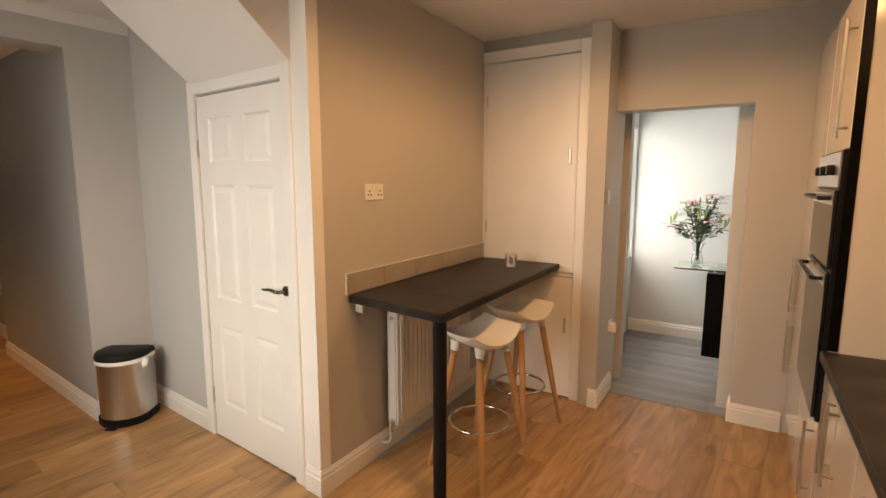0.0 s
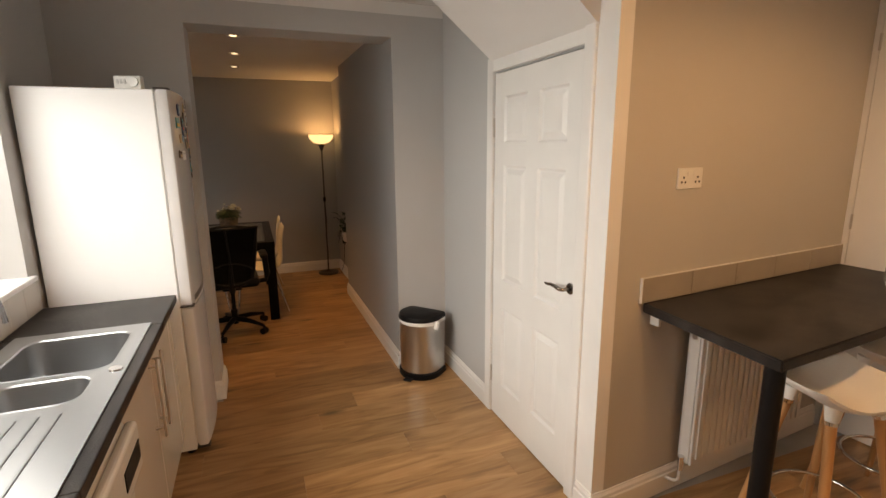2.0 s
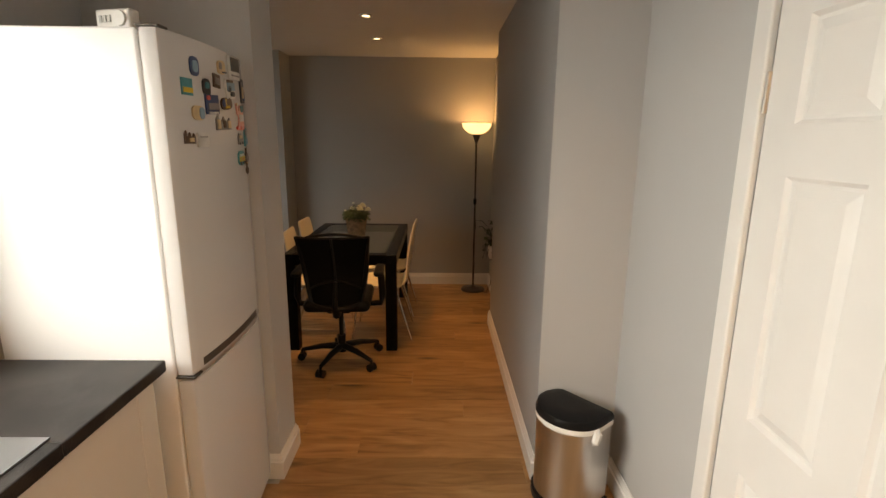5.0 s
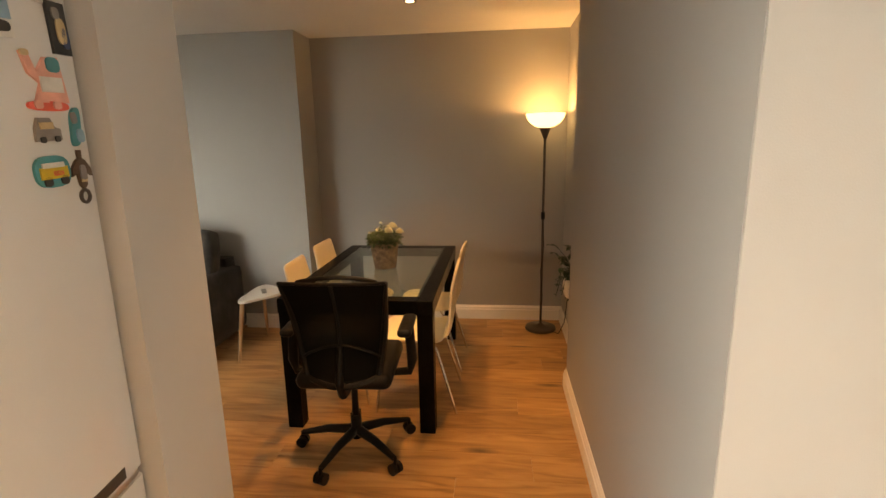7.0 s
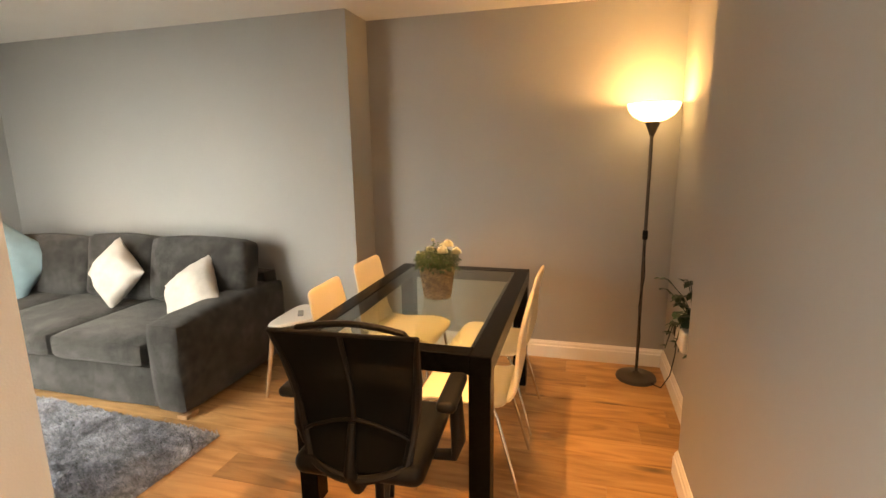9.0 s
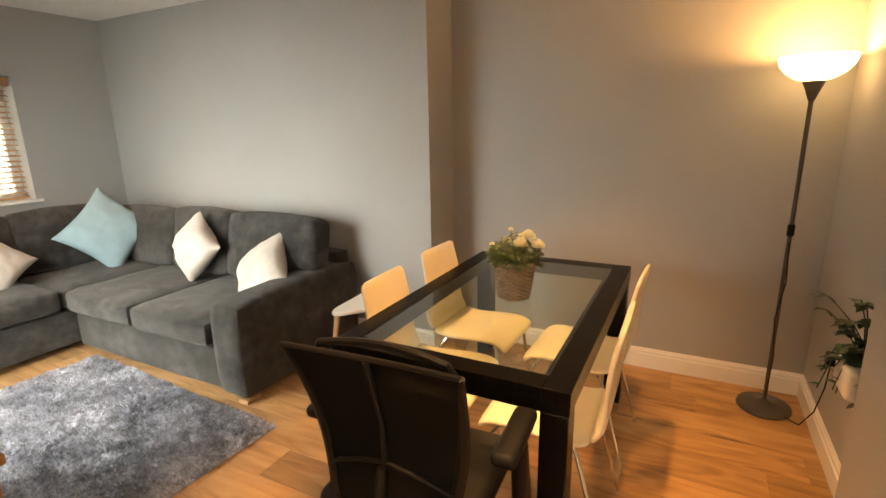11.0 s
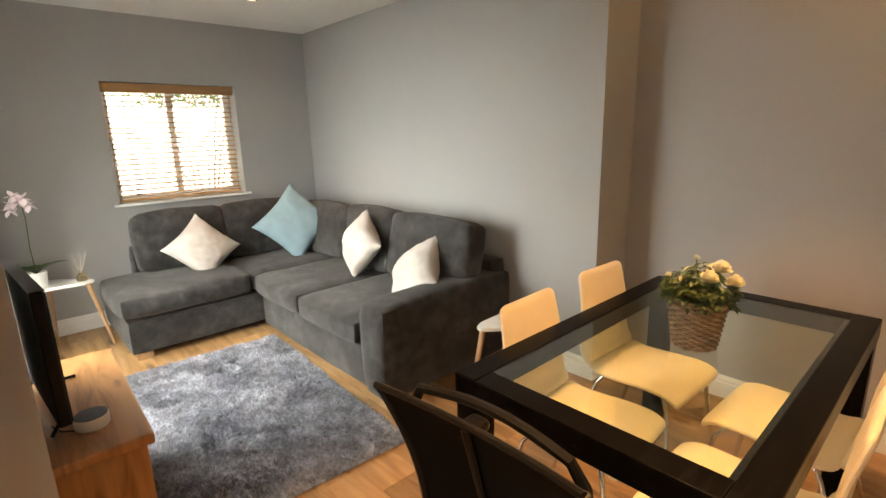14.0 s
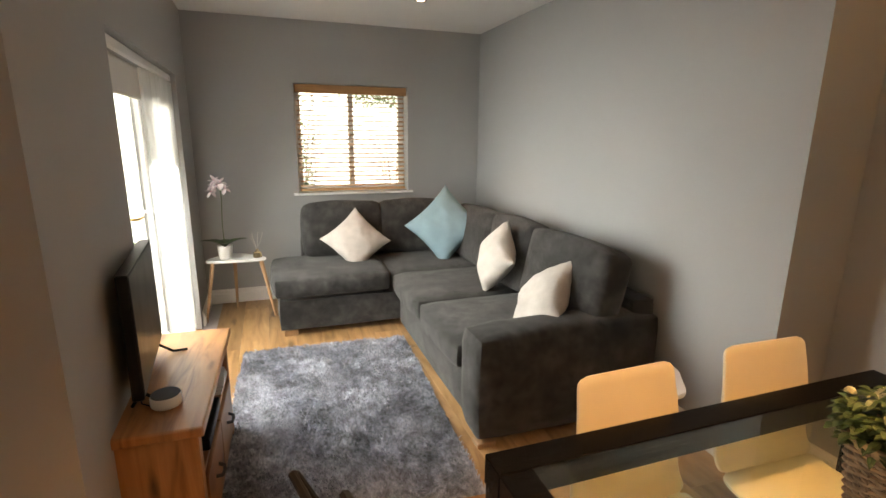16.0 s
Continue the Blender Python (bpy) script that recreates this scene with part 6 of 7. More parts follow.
part("chaise_back", soft_box(BX + 0.165, -1.22, YB, YB + 0.16, 0.045, 0.64, 0.04, 0.004, cuts=5, seed=5), M_SOFA, sf, smooth=True)
ym = (CY + 0.02 + NY - 0.245) / 2
for k, (a, b) in enumerate(((CY + 0.025, ym - 0.003), (ym + 0.003, NY - 0.25))):
    part("seat_cushion", soft_box(BX + 0.25, FX + 0.025, a, b, 0.29, 0.455, 0.05, 0.018, cuts=7, seed=6 + k), M_SOFA, sf, smooth=True)
part("chaise_cushion", soft_box(FX + 0.02, CX0 + 0.02, YB + 0.22, CY + 0.02, 0.29, 0.46, 0.05, 0.018, cuts=7, seed=9), M_SOFA, sf, smooth=True)
part("corner_cushion", soft_box(BX + 0.25, FX + 0.015, YB + 0.22, CY + 0.02, 0.29, 0.45, 0.05, 0.012, cuts=7, seed=10), M_SOFA, sf, smooth=True)


def back_cushion(cx, cy, w, turn, lean, seed, h=0.455):
    bm = soft_box(-w / 2, w / 2, -0.10, 0.10, 0.0, h, 0.046, 0.022, cuts=10, seed=seed)
    part("back_cushion", bm, M_SOFA, sf, smooth=True, m=Matrix.Translation((cx, cy, 0.455)) @ Matrix.Rotation(radians(turn), 4, "Z") @ Matrix.Rotation(radians(-lean), 4, "X"))


back_cushion(-1.565, -4.89, 0.66, 180, 13, 21)
back_cushion(-2.20, -4.90, 0.60, 180, 12, 22)
back_cushion(-2.585, -4.42, 0.74, 90, 12, 23, 0.43)
back_cushion(-2.585, -3.745, 0.59, 90, 12, 24)
back_cushion(-2.585, -3.06, 0.78, 90, 12, 25)
for x, y in ((FX - 0.055, NY - 0.045), (CX0 - 0.09, CY - 0.06), (CX0 - 0.09, YB + 0.08), (BX + 0.05, NY - 0.06), (BX + 0.06, YB + 0.06)):
    part("foot", boxed(x - 0.05, x + 0.05, y - 0.035, y + 0.035, 0.0, 0.0465 if x > -1.5 else 0.0255, bevel=0.004), M_PALEWOOD, sf, "pale wooden block foot")


def cushion(m, size, mat, label, seed):
    n = 28
    bm = bmesh.new()
    rng = Vector((seed * 2.3, seed, seed * 0.7))
    sides = []
    for s in (1, -1):
        g = []
        for j in range(n + 1):
            row = []
            for i in range(n + 1):
                a, b = -1 + 2 * i / n, -1 + 2 * j / n
                pin = 1 - 0.115 * (1 - a * a) * b * b
                pin2 = 1 - 0.115 * (1 - b * b) * a * a
                h = 0.094 * ((1 - a ** 2) * (1 - b ** 2)) ** 0.42
                p = Vector((a * size / 2 * pin2, s * h, b * size / 2 * pin))
                wv = (noise.noise((p + rng) * 9) * 0.017 + noise.noise((p + rng) * 27) * 0.006) * min(1, 6 * h / 0.09)
                row.append(bm.verts.new(p + Vector((0, s * wv, 0))))
            g.append(row)
        for j in range(n):
            for i in range(n):
                f = (g[j][i], g[j][i + 1], g[j + 1][i + 1], g[j + 1][i])
                bm.faces.new(f if s < 0 else tuple(reversed(f)))
    bmesh.ops.remove_doubles(bm, verts=bm.verts, dist=0.0012)
    ob = part("scatter_cushion", bm, mat, smooth=True)
    ob.matrix_world = m
    return tagged(ob, label, "cushion", "scatter cushions on the sofa")


def prop(x, y, z, face, lean, roll=45):
    """Stands on its corner: face is the heading of its front, lean tips it back."""
    return Matrix.Translation((x, y, z)) @ Matrix.Rotation(radians(face), 4, "Z") @ Matrix.Rotation(radians(-lean), 4, "X") @ Matrix.Rotation(radians(roll), 4, "Y")


cushion(prop(-1.64, -4.69, 0.625, 180, 32, 50), 0.42, M_CREAMCLOTH, "cream textured square cushion on its corner", 1)
cushion(prop(-2.39, -4.60, 0.725, 150, 20, 42), 0.51, M_BLUECLOTH, "duck-egg blue square cushion leaning in the corner", 2)
cushion(prop(-2.42, -3.62, 0.68, 88, 20, 40), 0.37, M_CREAMCLOTH, "cream textured square cushion on its corner", 3)
cushion(prop(-2.40, -2.97, 0.585, 78, 36, 48), 0.42, M_CREAMCLOTH, "cream textured cushion slumped by the sofa arm", 4)


def rug():
    r = thing("rug", "grey mottled shaggy pile rug", "rug", pose(-1.268, -3.19, 0))
    X, Y = 0.56, 0.855
    tilt = Matrix.Rotation(radians(-3.0), 4, "Z")
    part("backing", boxed(-X, X, -Y, Y, 0.001, 0.008), M_RUG, r, m=tilt)
    rng = np.random.default_rng(4)
    n = 72000
    px, py = rng.uniform(-X, X, n), rng.uniform(-Y, Y, n)
    an, ln = rng.uniform(0, math.tau, n), rng.uniform(0.013, 0.024, n)
    # tufts stand in small clumps
    ln *= np.array([1.0 + 0.75 * noise.noise((x * 42, y * 42, 3.0)) for x, y in zip(px, py)])
    lean = rng.uniform(0.3, 0.96, n)
    # the pile lies over in swathes
    sw = np.array([noise.noise((x * 4, y * 4, 0.0)) for x, y in zip(px, py)])
    an = sw * 5.0 + rng.normal(0, 0.7, n)
    w = rng.uniform(0.0018, 0.0036, n)
    dx, dy = np.cos(an), np.sin(an)
    verts = np.zeros((n, 4, 3))
    for k, (f, ww) in enumerate(((0.0, -1), (0.0, 1), (1.0, 0.5), (1.0, -0.5))):
        verts[:, k, 0] = px + dx * ln * lean * f - dy * w * ww
        verts[:, k, 1] = py + dy * ln * lean * f + dx * w * ww
        verts[:, k, 2] = 0.007 + ln * np.sqrt(np.maximum(0.05, 1 - lean ** 2)) * f
    me = bpy.data.meshes.new("pile")
    me.from_pydata(verts.reshape(-1, 3).tolist(), [], np.arange(4 * n).reshape(-1, 4).tolist())
    me.materials.append(M_RUG)
    ob = new("pile", me)
    ob.parent = r
    ob.matrix_local = tilt
    tagged(ob, "long grey shaggy pile", kind="stuff")


rug()

# pine media unit with the television
WALLX = lambda y: -0.485 + (-2.03 - y) * 0.0233
tv_st = thing("media_unit", "low rustic pine media unit with open shelf and drawer", "media unit", pose(-0.755, -3.14, 0, 0, 0, -1.5))
SW, SL, SH = 0.295, 0.86, 0.56
part("top", boxed(-0.01, SW, -0.01, SL + 0.015, SH - 0.038, SH, bevel=0.008, seg=2), M_PINE, tv_st)
part("side_panel", boxed(0.012, SW - 0.012, SL - 0.055, SL - 0.003, 0.0, SH - 0.0385, bevel=0.004), M_PINE, tv_st)
part("side_panel", boxed(0.012, SW - 0.012, 0.008, 0.058, 0.0, SH - 0.0385, bevel=0.004), M_PINE, tv_st)
part("back_panel", boxed(SW - 0.026, SW - 0.0125, 0.0585, SL - 0.0555, 0.06, SH - 0.0385), M_PINE, tv_st)
part("shelf", boxed(0.018, SW - 0.0265, 0.0585, SL - 0.0555, 0.325, 0.345, bevel=0.002), M_PINE, tv_st)
part("bottom_rail", boxed(0.012, 0.04, 0.0585, SL - 0.0555, 0.04, 0.09, bevel=0.003), M_PINE, tv_st)
for y0, y1 in ((0.062, SL / 2 - 0.003), (SL / 2 + 0.003, SL - 0.059)):
    dw = part("drawer", boxed(0.006, 0.028, y0, y1, 0.095, 0.318, bevel=0.004), M_PINE, tv_st)
    ymid = (y0 + y1) / 2
    part("cup_pull", tubed([(0.006, ymid - 0.04, 0.215), (-0.016, ymid - 0.03, 0.21), (-0.020, ymid, 0.208), (-0.016, ymid + 0.03, 0.21), (0.006, ymid + 0.04, 0.215)], 0.007, 8), M_DARKMETAL, dw, smooth=True)
bxs = thing("set_top_box", "slim black set-top box on the open shelf", "media box", pose(-0.66, -2.62, 0.3455, 0, 0, -1.5))
part("case", boxed(-0.07, 0.12, -0.16, 0.16, 0.0, 0.045, bevel=0.004), M_BLACK, bxs)
for k in range(3):
    bkx = thing("magazine_stack", "white papers stacked on the open shelf", "papers", pose(-0.665, -2.99 + 0.0 * k, 0.346 + k * 0.013, 0, 0, -3 + 4 * k)) if k == 0 else bkx
    part("sheet_block", boxed(-0.07, 0.11, -0.11, 0.11, k * 0.013, k * 0.013 + 0.0125), M_WHITEPL, bkx, m=Matrix.Rotation(radians(3 * k), 4, "Z"))
M_SCREEN = material("matt_black_screen", (0.012, 0.012, 0.013), 0.32, vary=0.05, bump=0)
M_SCREEN.node_tree.nodes["Principled BSDF"].inputs["Specular IOR Level"].default_value = 0.2
tv = thing("television", "slim black flat-screen television on two feet", "television", pose(-0.525, -2.68, SH + 0.0005, 0, 0, 5))
part("screen_case", boxed(-0.006, 0.030, -0.29, 0.29, 0.055, 0.49, bevel=0.005), M_BLACK, tv)
part("screen", boxed(-0.0085, -0.0062, -0.282, 0.282, 0.067, 0.482), M_SCREEN, tv, "dark glossy screen")
part("bezel_edge", boxed(-0.0075, 0.031, -0.2915, 0.2915, 0.4902, 0.4925), M_BLACK, tv, "thin black top edge")
for s in (-1, 1):
    part("foot", tubed([(0.012, s * 0.22, 0.056), (-0.05, s * 0.225, 0.008), (-0.105, s * 0.23, 0.006)], 0.006, 8), M_BLACK, tv, smooth=True)
    part("foot", tubed([(0.012, s * 0.22, 0.056), (0.045, s * 0.22, 0.007)], 0.006, 8), M_BLACK, tv, smooth=True)
sp_ = thing("smart_speaker", "round puck smart speaker with grey fabric top", "smart speaker", pose(-0.605, -2.455, SH + 0.0005))
part("body", lathe([(0.0, 0.0), (0.046, 0.0), (0.050, 0.006), (0.050, 0.034), (0.047, 0.040)], 32), M_WHITEPL, sp_, smooth=True)
part("top", lathe([(0.0, 0.0395), (0.047, 0.0395), (0.046, 0.043), (0.0, 0.0435)], 32), plain("grey_fabric", (0.10, 0.11, 0.125), 0.9), sp_, smooth=True)
part("cable", tubed([(0.05, 0.01, 0.008), (0.08, -0.02, 0.004), (0.10, -0.08, 0.004)], 0.0025, 6), M_BLACK, sp_, smooth=True)


def side_table(m, label, w=0.60, d=0.40, h=0.50):
    t = thing("side_table", label, "side table", m, "rounded triangular side tables")
    ctrl = [Vector((-w * 0.5, -d * 0.18)), Vector((w * 0.5, -d * 0.30)), Vector((-w * 0.05, d * 0.52))]
    pts = []
    for i in range(3):
        p, q, r = ctrl[i - 1], ctrl[i], ctrl[(i + 1) % 3]
        a, b = q.lerp(p, 0.34), q.lerp(r, 0.34)
        for k in range(9):
            f = k / 9
            pts.append(tuple((a.lerp(q, f)).lerp(q.lerp(b, f), f)))
    bm = prismed(pts, h - 0.020, h)
    bmesh.ops.bevel(bm, geom=[e for e in bm.edges if abs(e.verts[0].co.z - e.verts[1].co.z) < 1e-5], offset=0.004, segments=2, affect="EDGES")
    part("top", bm, M_TRIM, t, "white lacquered rounded triangle top")
    for q in ctrl:
        p = q * 0.62
        e = q * 0.90
        part("leg", tubed([(p.x, p.y, h - 0.0205), (e.x, e.y, 0.0)], [0.017, 0.010], 12), M_PALEWOOD, t, smooth=True)
    return t


sa = side_table(pose(-0.70, -4.87, 0, 0, 0, 184), "white triangular side table with pale wooden legs", 0.58, 0.42)
side_table(pose(-2.49, -2.235, 0, 0, 0, 8), "low white triangular side table with pale wooden legs", 0.58, 0.42, 0.455)
rmt = thing("remote_control", "small grey remote control on the side table", "remote control", pose(-2.51, -2.22, 0.4555, 0, 0, 30))
part("case", boxed(-0.05, 0.05, -0.018, 0.018, 0.0, 0.012, bevel=0.004), plain("grey_plastic", (0.25, 0.25, 0.25)), rmt)

orc = thing("orchid", "white orchid on one stem in a white ceramic pot", "orchid", pose(-0.62, -4.86, 0.5005) @ Matrix.Scale(1.12, 4))
part("pot", lathe([(0.0, 0.0), (0.040, 0.0), (0.044, 0.004), (0.052, 0.095), (0.048, 0.095), (0.042, 0.08), (0.0, 0.078)], 28), M_TRIM, orc, smooth=True)
bm = bmesh.new()
for an, ln in ((20, 0.20), (165, 0.20), (200, 0.15), (-25, 0.15), (100, 0.15), (270, 0.12)):
    a = radians(an)
    leaf_blade(bm, (0, 0, 0.085), (math.cos(a), math.sin(a), 0.75), ln, 0.072, 0.30, 0.25, 6)
part("leaves", bm, M_LEAF, orc, smooth=True)
stem = [(0, 0, 0.08), (0.004, 0, 0.25), (-0.006, 0, 0.42), (-0.002, -0.01, 0.50), (0.03, -0.015, 0.545), (0.06, -0.02, 0.53)]
part("stem", tubed(stem, 0.003, 8), plain("green_stem", (0.07, 0.10, 0.03)), orc, smooth=True)
for k, p in enumerate(((-0.035, 0.0, 0.50), (0.015, 0.015, 0.525), (0.045, 0.012, 0.515), (-0.01, 0.02, 0.545), (0.03, 0.02, 0.56), (0.055, 0.01, 0.48))):
    bm = bmesh.new()
    for j in range(5):
        an = j * math.tau / 5 + 0.3 * k
        leaf_blade(bm, p, (math.cos(an), 0.35, math.sin(an)), 0.046, 0.042, 0.05, 0.15, 3)
    fl_ = part("bloom", bm, M_WHITEPETAL, orc, "white orchid bloom with pink throat")
    part("throat", lathe([(0.0, 0.0), (0.006, 0.003), (0.0, 0.008)], 8), M_PINKPETAL, fl_, m=Matrix.Translation((p[0], p[1] + 0.006, p[2])))
df = thing("reed_diffuser", "small glass reed diffuser with pale sticks", "diffuser", pose(-0.86, -4.83, 0.5005))
part("bottle", lathe([(0.0, 0.0), (0.032, 0.0), (0.036, 0.01), (0.030, 0.04), (0.012, 0.055), (0.012, 0.07), (0.0, 0.07)], 20), clear_glass("amber_glass", (0.85, 0.68, 0.40)), df, smooth=True)
for k in range(7):
    a = k * math.tau / 7
    part("reed", tubed([(0, 0, 0.05), (0.055 * math.cos(a), 0.055 * math.sin(a), 0.20)], 0.0016, 5), M_CREAMCLOTH, df)

# living room window with timber blind
wv = thing("window_3", "white framed living room window with white sill", "window", pose(0, 0, 0), kind="structure")
A0, A1, B0, B1 = -2.245, -1.235, 0.96, 1.905
for b in ((A0, A0 + 0.055, B0, B1), (A1 - 0.055, A1, B0, B1), (A0 + 0.0552, A1 - 0.0552, B0, B0 + 0.055), (A0 + 0.0552, A1 - 0.0552, B1 - 0.055, B1), (-1.765, -1.717, B0 + 0.0552, B1 - 0.0552)):
    part("window_frame", boxed(b[0], b[1], -5.47, -5.41, b[2], b[3], bevel=0.006), M_UPVC, wv)
for a, b in ((A0 + 0.056, -1.766), (-1.716, A1 - 0.056)):
    pane = part("pane", boxed(a, b, -5.445, -5.439, B0 + 0.056, B1 - 0.056), M_GLASS, wv)
    pane.visible_shadow = False
part("window_sill", boxed(A0 - 0.045, A1 + 0.045, -5.409, -5.222, B0 - 0.018, B0 + 0.004, bevel=0.005, seg=2), M_UPVC, wv)
vb = thing("venetian_blind", "honey timber venetian blind, lowered with open slats", "blind", pose(0, -5.315, 0))
part("valance", boxed(A0 + 0.006, A1 - 0.006, -0.035, 0.035, B1 - 0.075, B1 - 0.004, bevel=0.004), M_VALANCE, vb, "honey timber valance in the blind's plain colour")
part("bottom_rail", boxed(A0 + 0.02, A1 - 0.02, -0.025, 0.025, B0 + 0.012, B0 + 0.034, bevel=0.004), M_BLIND, vb)
NS = 20
slat = mesh_of(boxed(A0 + 0.02, A1 - 0.02, -0.025, 0.025, -0.0015, 0.0015, bevel=0.001), "slat", M_BLIND)
for k in range(NS):
    ob = new("slat", slat)
    ob.parent = vb
    z = B0 + 0.06 + (B1 - 0.10 - B0 - 0.06) * k / (NS - 1)
    ob.matrix_local = Matrix.Translation((0, 0, z)) @ Matrix.Rotation(radians(-13), 4, "X")
for x in (A0 + 0.16, -1.74, A1 - 0.16):
    for y in (-0.026, 0.026):
        part("ladder_cord", tubed([(x, y, B0 + 0.03), (x, y, B1 - 0.07)], 0.0016, 5), M_CREAMCLOTH, vb)
for x, z in ((A1 - 0.14, 1.02), (A1 - 0.14, 1.06), (A0 + 0.14, 1.05)):
    part("toggle", tubed([(x, 0.034, z), (x, 0.034, z + 0.03)], [0.006, 0.004], 8), M_BLACK, vb)
    part("pull_cord", tubed([(x, 0.034, z + 0.03), (x, 0.034, B1 - 0.08)], 0.0012, 5), M_CREAMCLOTH, vb)

# patio door with sheer curtain
PM = Matrix.Translation((-0.485, -2.03, 0)) @ Matrix.Rotation(radians(PA), 4, "Z")
pd = thing("door_2", "white glazed patio door with brass handle", "door", PM, kind="structure")
P0, P1, PT = 0.87, 2.625, 1.87
for b in ((P0, P0 + 0.06, 0.0, PT), (P1 - 0.06, P1, 0.0, PT), (P0 + 0.0602, P1 - 0.0602, PT - 0.06, PT), (P0 + 0.0602, P1 - 0.0602, 0.0, 0.05), ((P0 + P1) / 2 - 0.05, (P0 + P1) / 2 + 0.05, 0.0502, PT - 0.0602)):
    part("frame", boxed(b[0], b[1], 0.20, 0.27, b[2], b[3], bevel=0.006), M_UPVC, pd)
for a, b in ((P0 + 0.061, (P0 + P1) / 2 - 0.051), ((P0 + P1) / 2 + 0.051, P1 - 0.061)):
    pane = part("pane", boxed(a, b, 0.232, 0.238, 0.051, PT - 0.061), M_GLASS, pd)
    pane.visible_shadow = False
    for q in (a, b - 0.055):
        part("stile", boxed(q, q + 0.055, 0.215, 0.2315, 0.051, PT - 0.061, bevel=0.004), M_UPVC, pd)
part("handle", tubed([((P0 + P1) / 2 + 0.075, 0.214, 1.0), ((P0 + P1) / 2 + 0.075, 0.165, 1.0), ((P0 + P1) / 2 + 0.16, 0.16, 1.0)], 0.008, 10), M_BRASS, pd, "brass lever handle", smooth=True)
part("reveal_sill", boxed(P0, P1, 0.001, 0.199, -0.008, 0.0), M_OAK, pd)
rl = thing("roller_blind", "white roller blind rolled up over the patio door", "blind", PM)
part("roll", tubed([(P0 + 0.02, 0.12, PT - 0.065), (P1 - 0.02, 0.12, PT - 0.065)], 0.038, 20), M_WHITEPL, rl, smooth=True)
part("fabric", boxed(P0 + 0.03, P1 - 0.03, 0.080, 0.083, PT - 0.20, PT - 0.065), M_WHITEPL, rl)
part("bottom_bar", boxed(P0 + 0.03, P1 - 0.03, 0.074, 0.088, PT - 0.215, PT - 0.2005, bevel=0.003), M_WHITEPL, rl)


def sheer():
    m = bpy.data.materials.new("white_sheer_voile")
    m.use_nodes = True
    nt = m.node_tree
    b = nt.nodes["Principled BSDF"]
    b.inputs["Base Color"].default_value = (0.86, 0.86, 0.85, 1)
    b.inputs["Roughness"].default_value = 0.9
    tr = nt.nodes.new("ShaderNodeBsdfTranslucent")
    tr.inputs["Color"].default_value = (0.92, 0.93, 0.93, 1)
    mx = nt.nodes.new("ShaderNodeMixShader")
    mx.inputs[0].default_value = 0.85
    nt.links.new(b.outputs[0], mx.inputs[1])
    nt.links.new(tr.outputs[0], mx.inputs[2])
    tp_ = nt.nodes.new("ShaderNodeBsdfTransparent")
    m2 = nt.nodes.new("ShaderNodeMixShader")
    tc = nt.nodes.new("ShaderNodeTexCoord")
    ns = nt.nodes.new("ShaderNodeTexNoise")
    ns.inputs["Scale"].default_value = 14
    nt.links.new(tc.outputs["Object"], ns.inputs["Vector"])
    mr = nt.nodes.new("ShaderNodeMapRange")
    mr.inputs["To Min"].default_value, mr.inputs["To Max"].default_value = 0.12, 0.30
    nt.links.new(ns.outputs["Fac"], mr.inputs["Value"])
    nt.links.new(mr.outputs[0], m2.inputs[0])
    nt.links.new(mx.outputs[0], m2.inputs[1])
    nt.links.new(tp_.outputs[0], m2.inputs[2])
    nt.links.new(m2.outputs[0], nt.nodes["Material Output"].inputs[0])
    return m


cu = thing("sheer_curtain", "white sheer voile curtain over the patio door", "curtain", PM)
bm = bmesh.new()
cols = []
for i in range(121):
    s = 1.70 + (P1 - 1.72) * i / 120
    col = []
    for j in range(9):
        z = 0.03 + (PT - 0.055 - 0.03) * j / 8
        col.append(bm.verts.new((s + 0.004 * math.sin(j + i * 0.3), 0.045 + 0.018 * math.sin(i * 0.62 + 0.5 * math.sin(i * 0.13)) * (0.7 + 0.3 * j / 8), z)))
    cols.append(col)
for a, b in zip(cols, cols[1:]):
    for j in range(8):
        bm.faces.new((a[j], b[j], b[j + 1], a[j + 1]))
part("drape", bm, sheer(), cu, smooth=True)
part("rail", boxed(P0 + 0.01, P1 - 0.01, 0.030, 0.060, PT - 0.045, PT - 0.004, bevel=0.004), M_UPVC, cu)

# ---- garden seen through the openings ----
structure("patio_paving", boxed(-0.1, 3.6, -5.6, -2.2, -0.199, -0.06), material("pale_paving", (0.42, 0.40, 0.37), 0.85, vary=0.15, scale=3, second=(0.34, 0.33, 0.31), mix_scale=4), "pale stone patio paving", "paving")


M_GARDEN = material("sunlit_garden_leaf", (0.12, 0.19, 0.055), 0.6, vary=0.35, scale=3, second=(0.22, 0.28, 0.11), mix_scale=2)


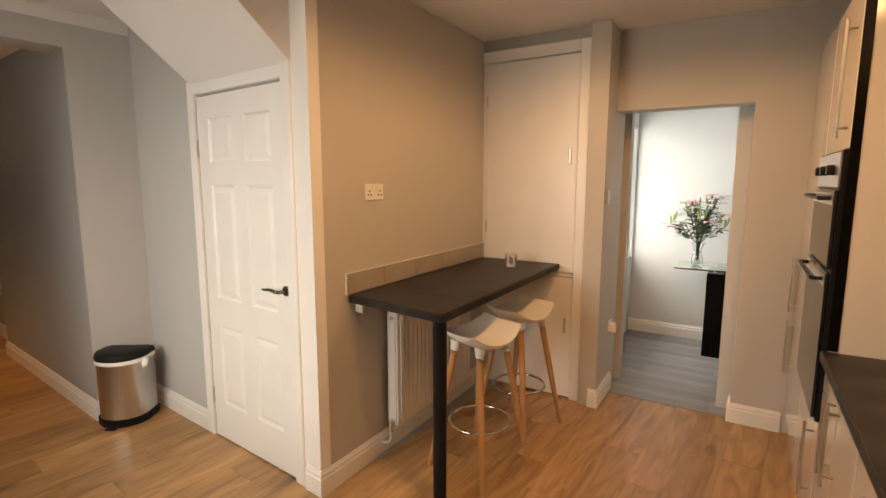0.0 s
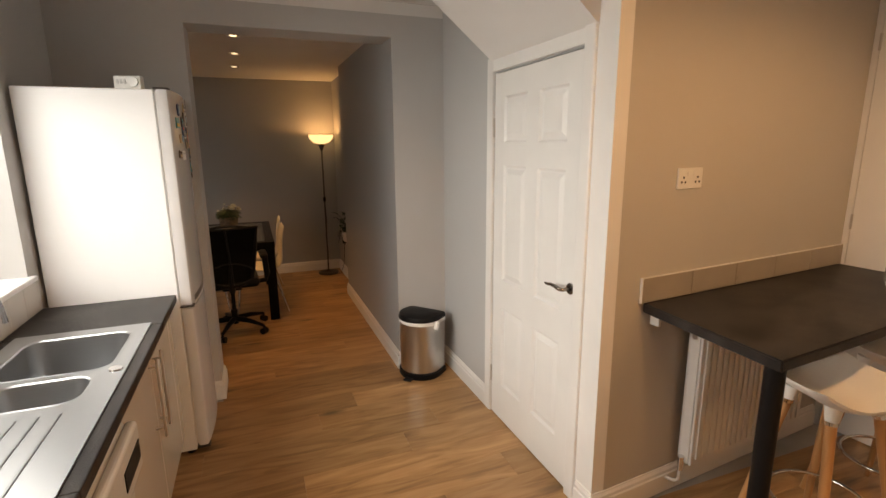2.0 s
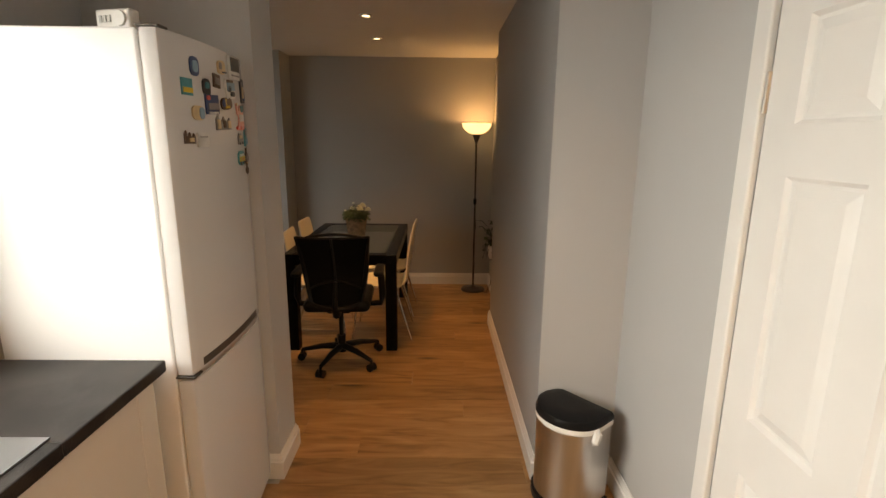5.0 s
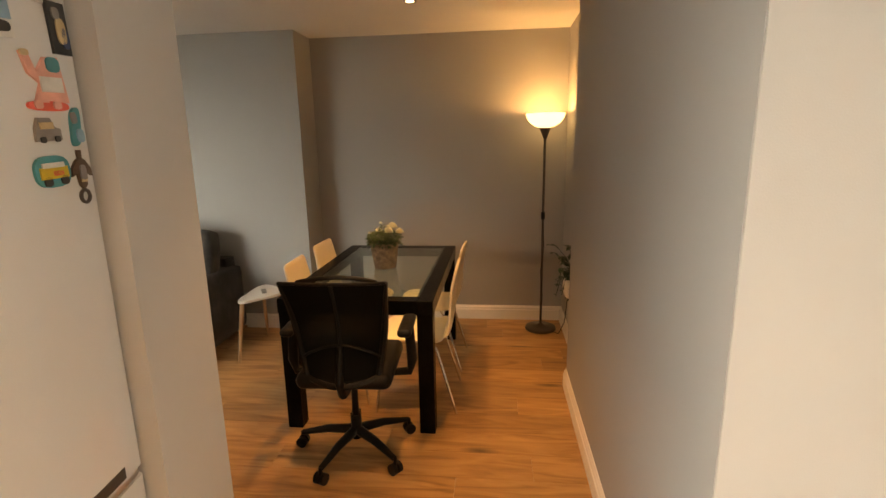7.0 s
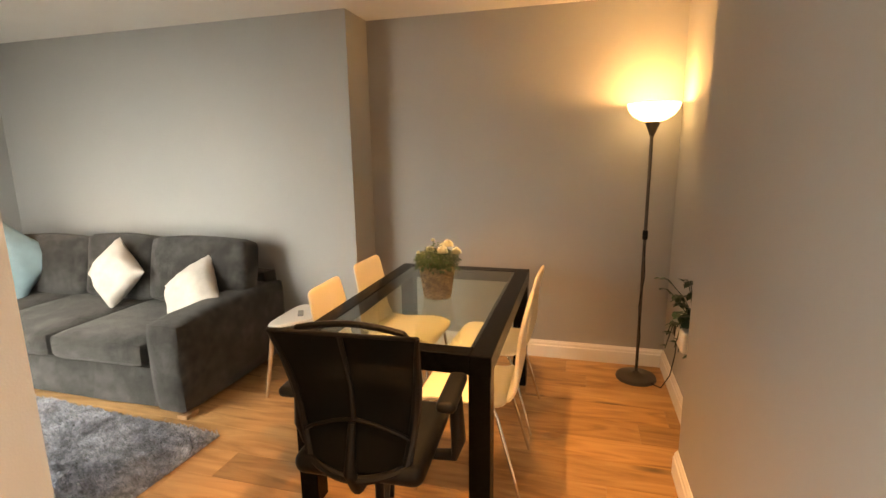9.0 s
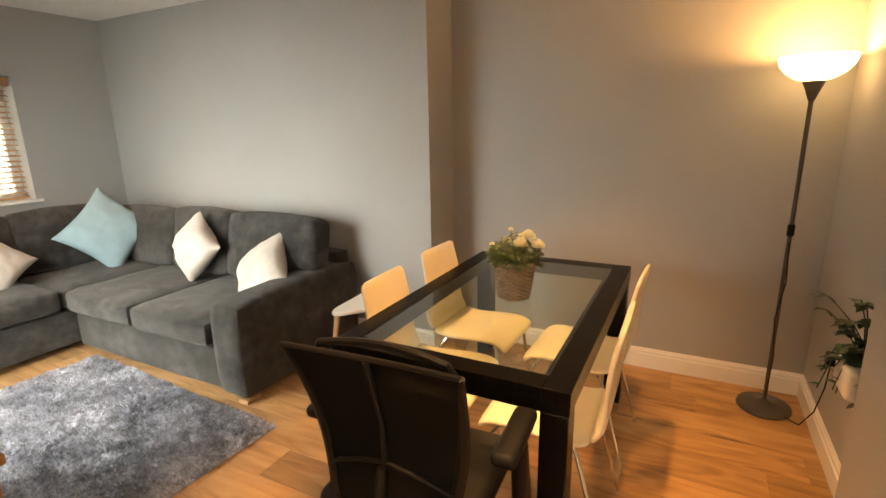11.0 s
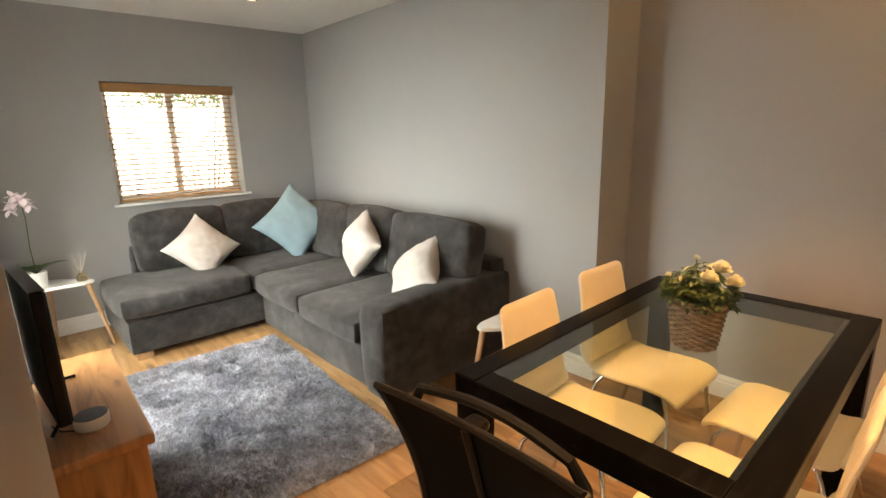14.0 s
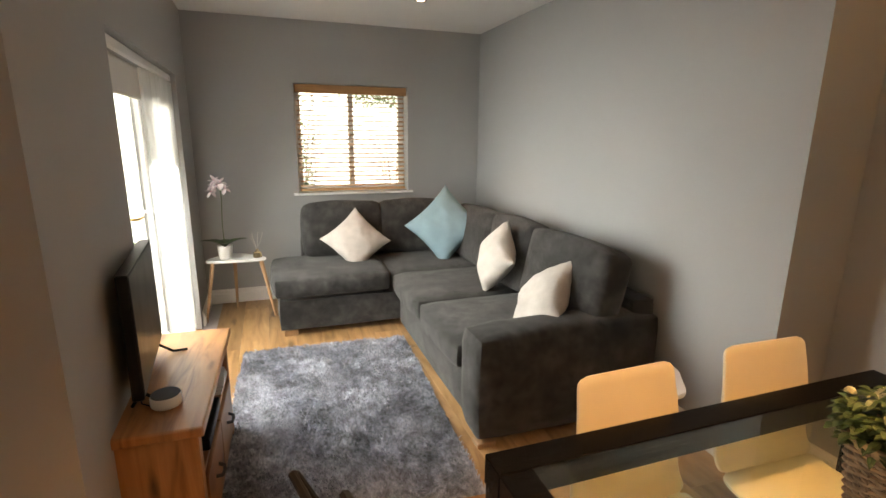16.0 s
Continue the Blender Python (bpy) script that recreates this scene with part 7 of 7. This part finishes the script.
def shrub(x, y, h, r, seed, label, low=0.1, mat=None):
    t = thing("garden_shrub", label, "shrub", pose(x, y, -0.2))
    rng = random.Random(seed)
    limbs = bmesh.new()
    tips = []
    for k in range(9):
        a = rng.random() * math.tau
        e = Vector((math.cos(a) * r * rng.uniform(0.3, 0.8), math.sin(a) * r * rng.uniform(0.3, 0.8), h * rng.uniform(0.5, 0.95)))
        tube(limbs, [(0, 0, 0), e * 0.4 + Vector((0, 0, h * 0.12)), e], [0.018, 0.010, 0.004], 7)
        tips.append(e)
    part("limbs", limbs, plain("bark", (0.22, 0.17, 0.12), 0.9), t)
    leaves = bmesh.new()
    for k in range(1900):
        e = rng.choice(tips)
        p = e * rng.uniform(0.45, 1.05) + Vector((rng.gauss(0, r * 0.25), rng.gauss(0, r * 0.25), rng.gauss(0, h * 0.09)))
        p.z = max(low + rng.uniform(0, 0.25), p.z)
        an = rng.random() * math.tau
        leaf_blade(leaves, p, (math.cos(an), math.sin(an), rng.uniform(-0.3, 0.6)), rng.uniform(0.05, 0.09), rng.uniform(0.03, 0.05), 0.3, 0.2, 2)
    part("crown", leaves, mat or M_GARDEN, t, "loose leafy crown")


M_BRIGHT = glowing("bright_overcast_distance", (0.93, 0.97, 1.0), 4.5)
structure("backdrop_garden", boxed(-9.0, 3.4, -9.25, -9.2, -0.19, 6.0), M_BRIGHT, "bright overcast distance beyond the garden", "backdrop")
structure("backdrop_hall", prismed([K2(-3.0, 8.0), K2(0.7, 8.0), K2(0.7, 8.05), K2(-3.0, 8.05)], -0.19, 5.0), glowing("bright_street_distance", (0.93, 0.97, 1.0), 9.0), "bright overcast distance beyond the hall window", "backdrop")
structure("backdrop_patio", boxed(3.45, 3.5, -9.1, -2.4, 0.6, 6.0), glowing("bright_patio_distance", (0.95, 0.98, 1.0), 9.0), "bright overcast distance beyond the patio", "backdrop")
shrub(-1.42, -8.2, 2.7, 0.42, 1, "tall leafy garden shrub by the lawn")
shrub(-2.9, -8.5, 3.3, 0.9, 2, "garden tree with a clear stem and high crown", 2.1)
shrub(2.6, -5.4, 2.3, 0.7, 4, "leafy shrub beside the patio")


# ---- oak boards, each its own piece ----
def lay_boards():
    floor = bpy.data.objects["floor"]
    rng = random.Random(5)
    W, LEN = 0.192, 1.285
    meshes = {}

    def piece(x0, x1, y0, y1):
        key = (round(x1 - x0, 2), round(y1 - y0, 2))
        if key not in meshes:
            bm = bmesh.new()
            g = 0.0003
            box(bm, -(y1 - y0) / 2 + g, (y1 - y0) / 2 - g, -(x1 - x0) / 2 + g, (x1 - x0) / 2 - g, -0.008, 0.0)
            es = [e for e in bm.edges if all(v.co.z > -0.001 for v in e.verts)]
            bmesh.ops.bevel(bm, geom=es, offset=0.0007, segments=1, affect="EDGES")
            meshes[key] = mesh_of(bm, "floor_board", M_OAK)
        ob = new("floor_board", meshes[key])
        ob.matrix_world = pose((x0 + x1) / 2, (y0 + y1) / 2, 0, 0, 0, 90)
        ob.parent = floor

    k = 0
    x = -3.6
    while x < 4.3:
        xa, xb = x, x + W
        mid = (xa + xb) / 2
        # the spans of this row that lie in the rooms
        spans = []
        if mid < -2.94:
            spans = [(-2.0, 0.115)]
        elif mid < -2.03:
            spans = [(-5.25, 0.115)]
        elif mid < -0.46:
            spans = [(-5.25, 0.0)]
        elif mid < -0.25:
            spans = [(-2.03, 0.0)]
        elif mid < 0.0:
            spans = [(-1.21, 0.0)]
        elif mid < 1.70:
            spans = [(-1.86, 0.36)]
        else:
            far = KY + 1.90 / math.cos(KT) + (mid - KX) * math.tan(KT)
            spans = [(-1.86, min(far, 2.6))]
        off = (k * 0.43 + rng.random() * 0.3) % LEN
        for s0, s1 in spans:
            y = s0 - off
            while y < s1:
                a, b = max(y, s0), min(y + LEN, s1)
                if b - a > 0.02:
                    piece(xa, xb, a, b)
                y += LEN
        x += W
        k += 1


lay_boards()


def lay_hall_boards():
    hall = bpy.data.objects["floor_hall"]
    bm = bmesh.new()
    box(bm, -0.45, 0.45, -0.088, 0.088, -0.004, 0.0)
    me = mesh_of(bm, "floor_board", M_GREYOAK)
    for r in range(10):
        for c in range(4):
            mid = 0.2 + 0.905 * c + (0.4 if r % 2 else 0.0)
            if mid < 0.5 or mid > 2.45:
                continue
            ob = new("floor_board", me)
            ob.matrix_world = kpose(mid, 2.03 + 0.178 * r, 0.0)
            ob.parent = hall


lay_hall_boards()
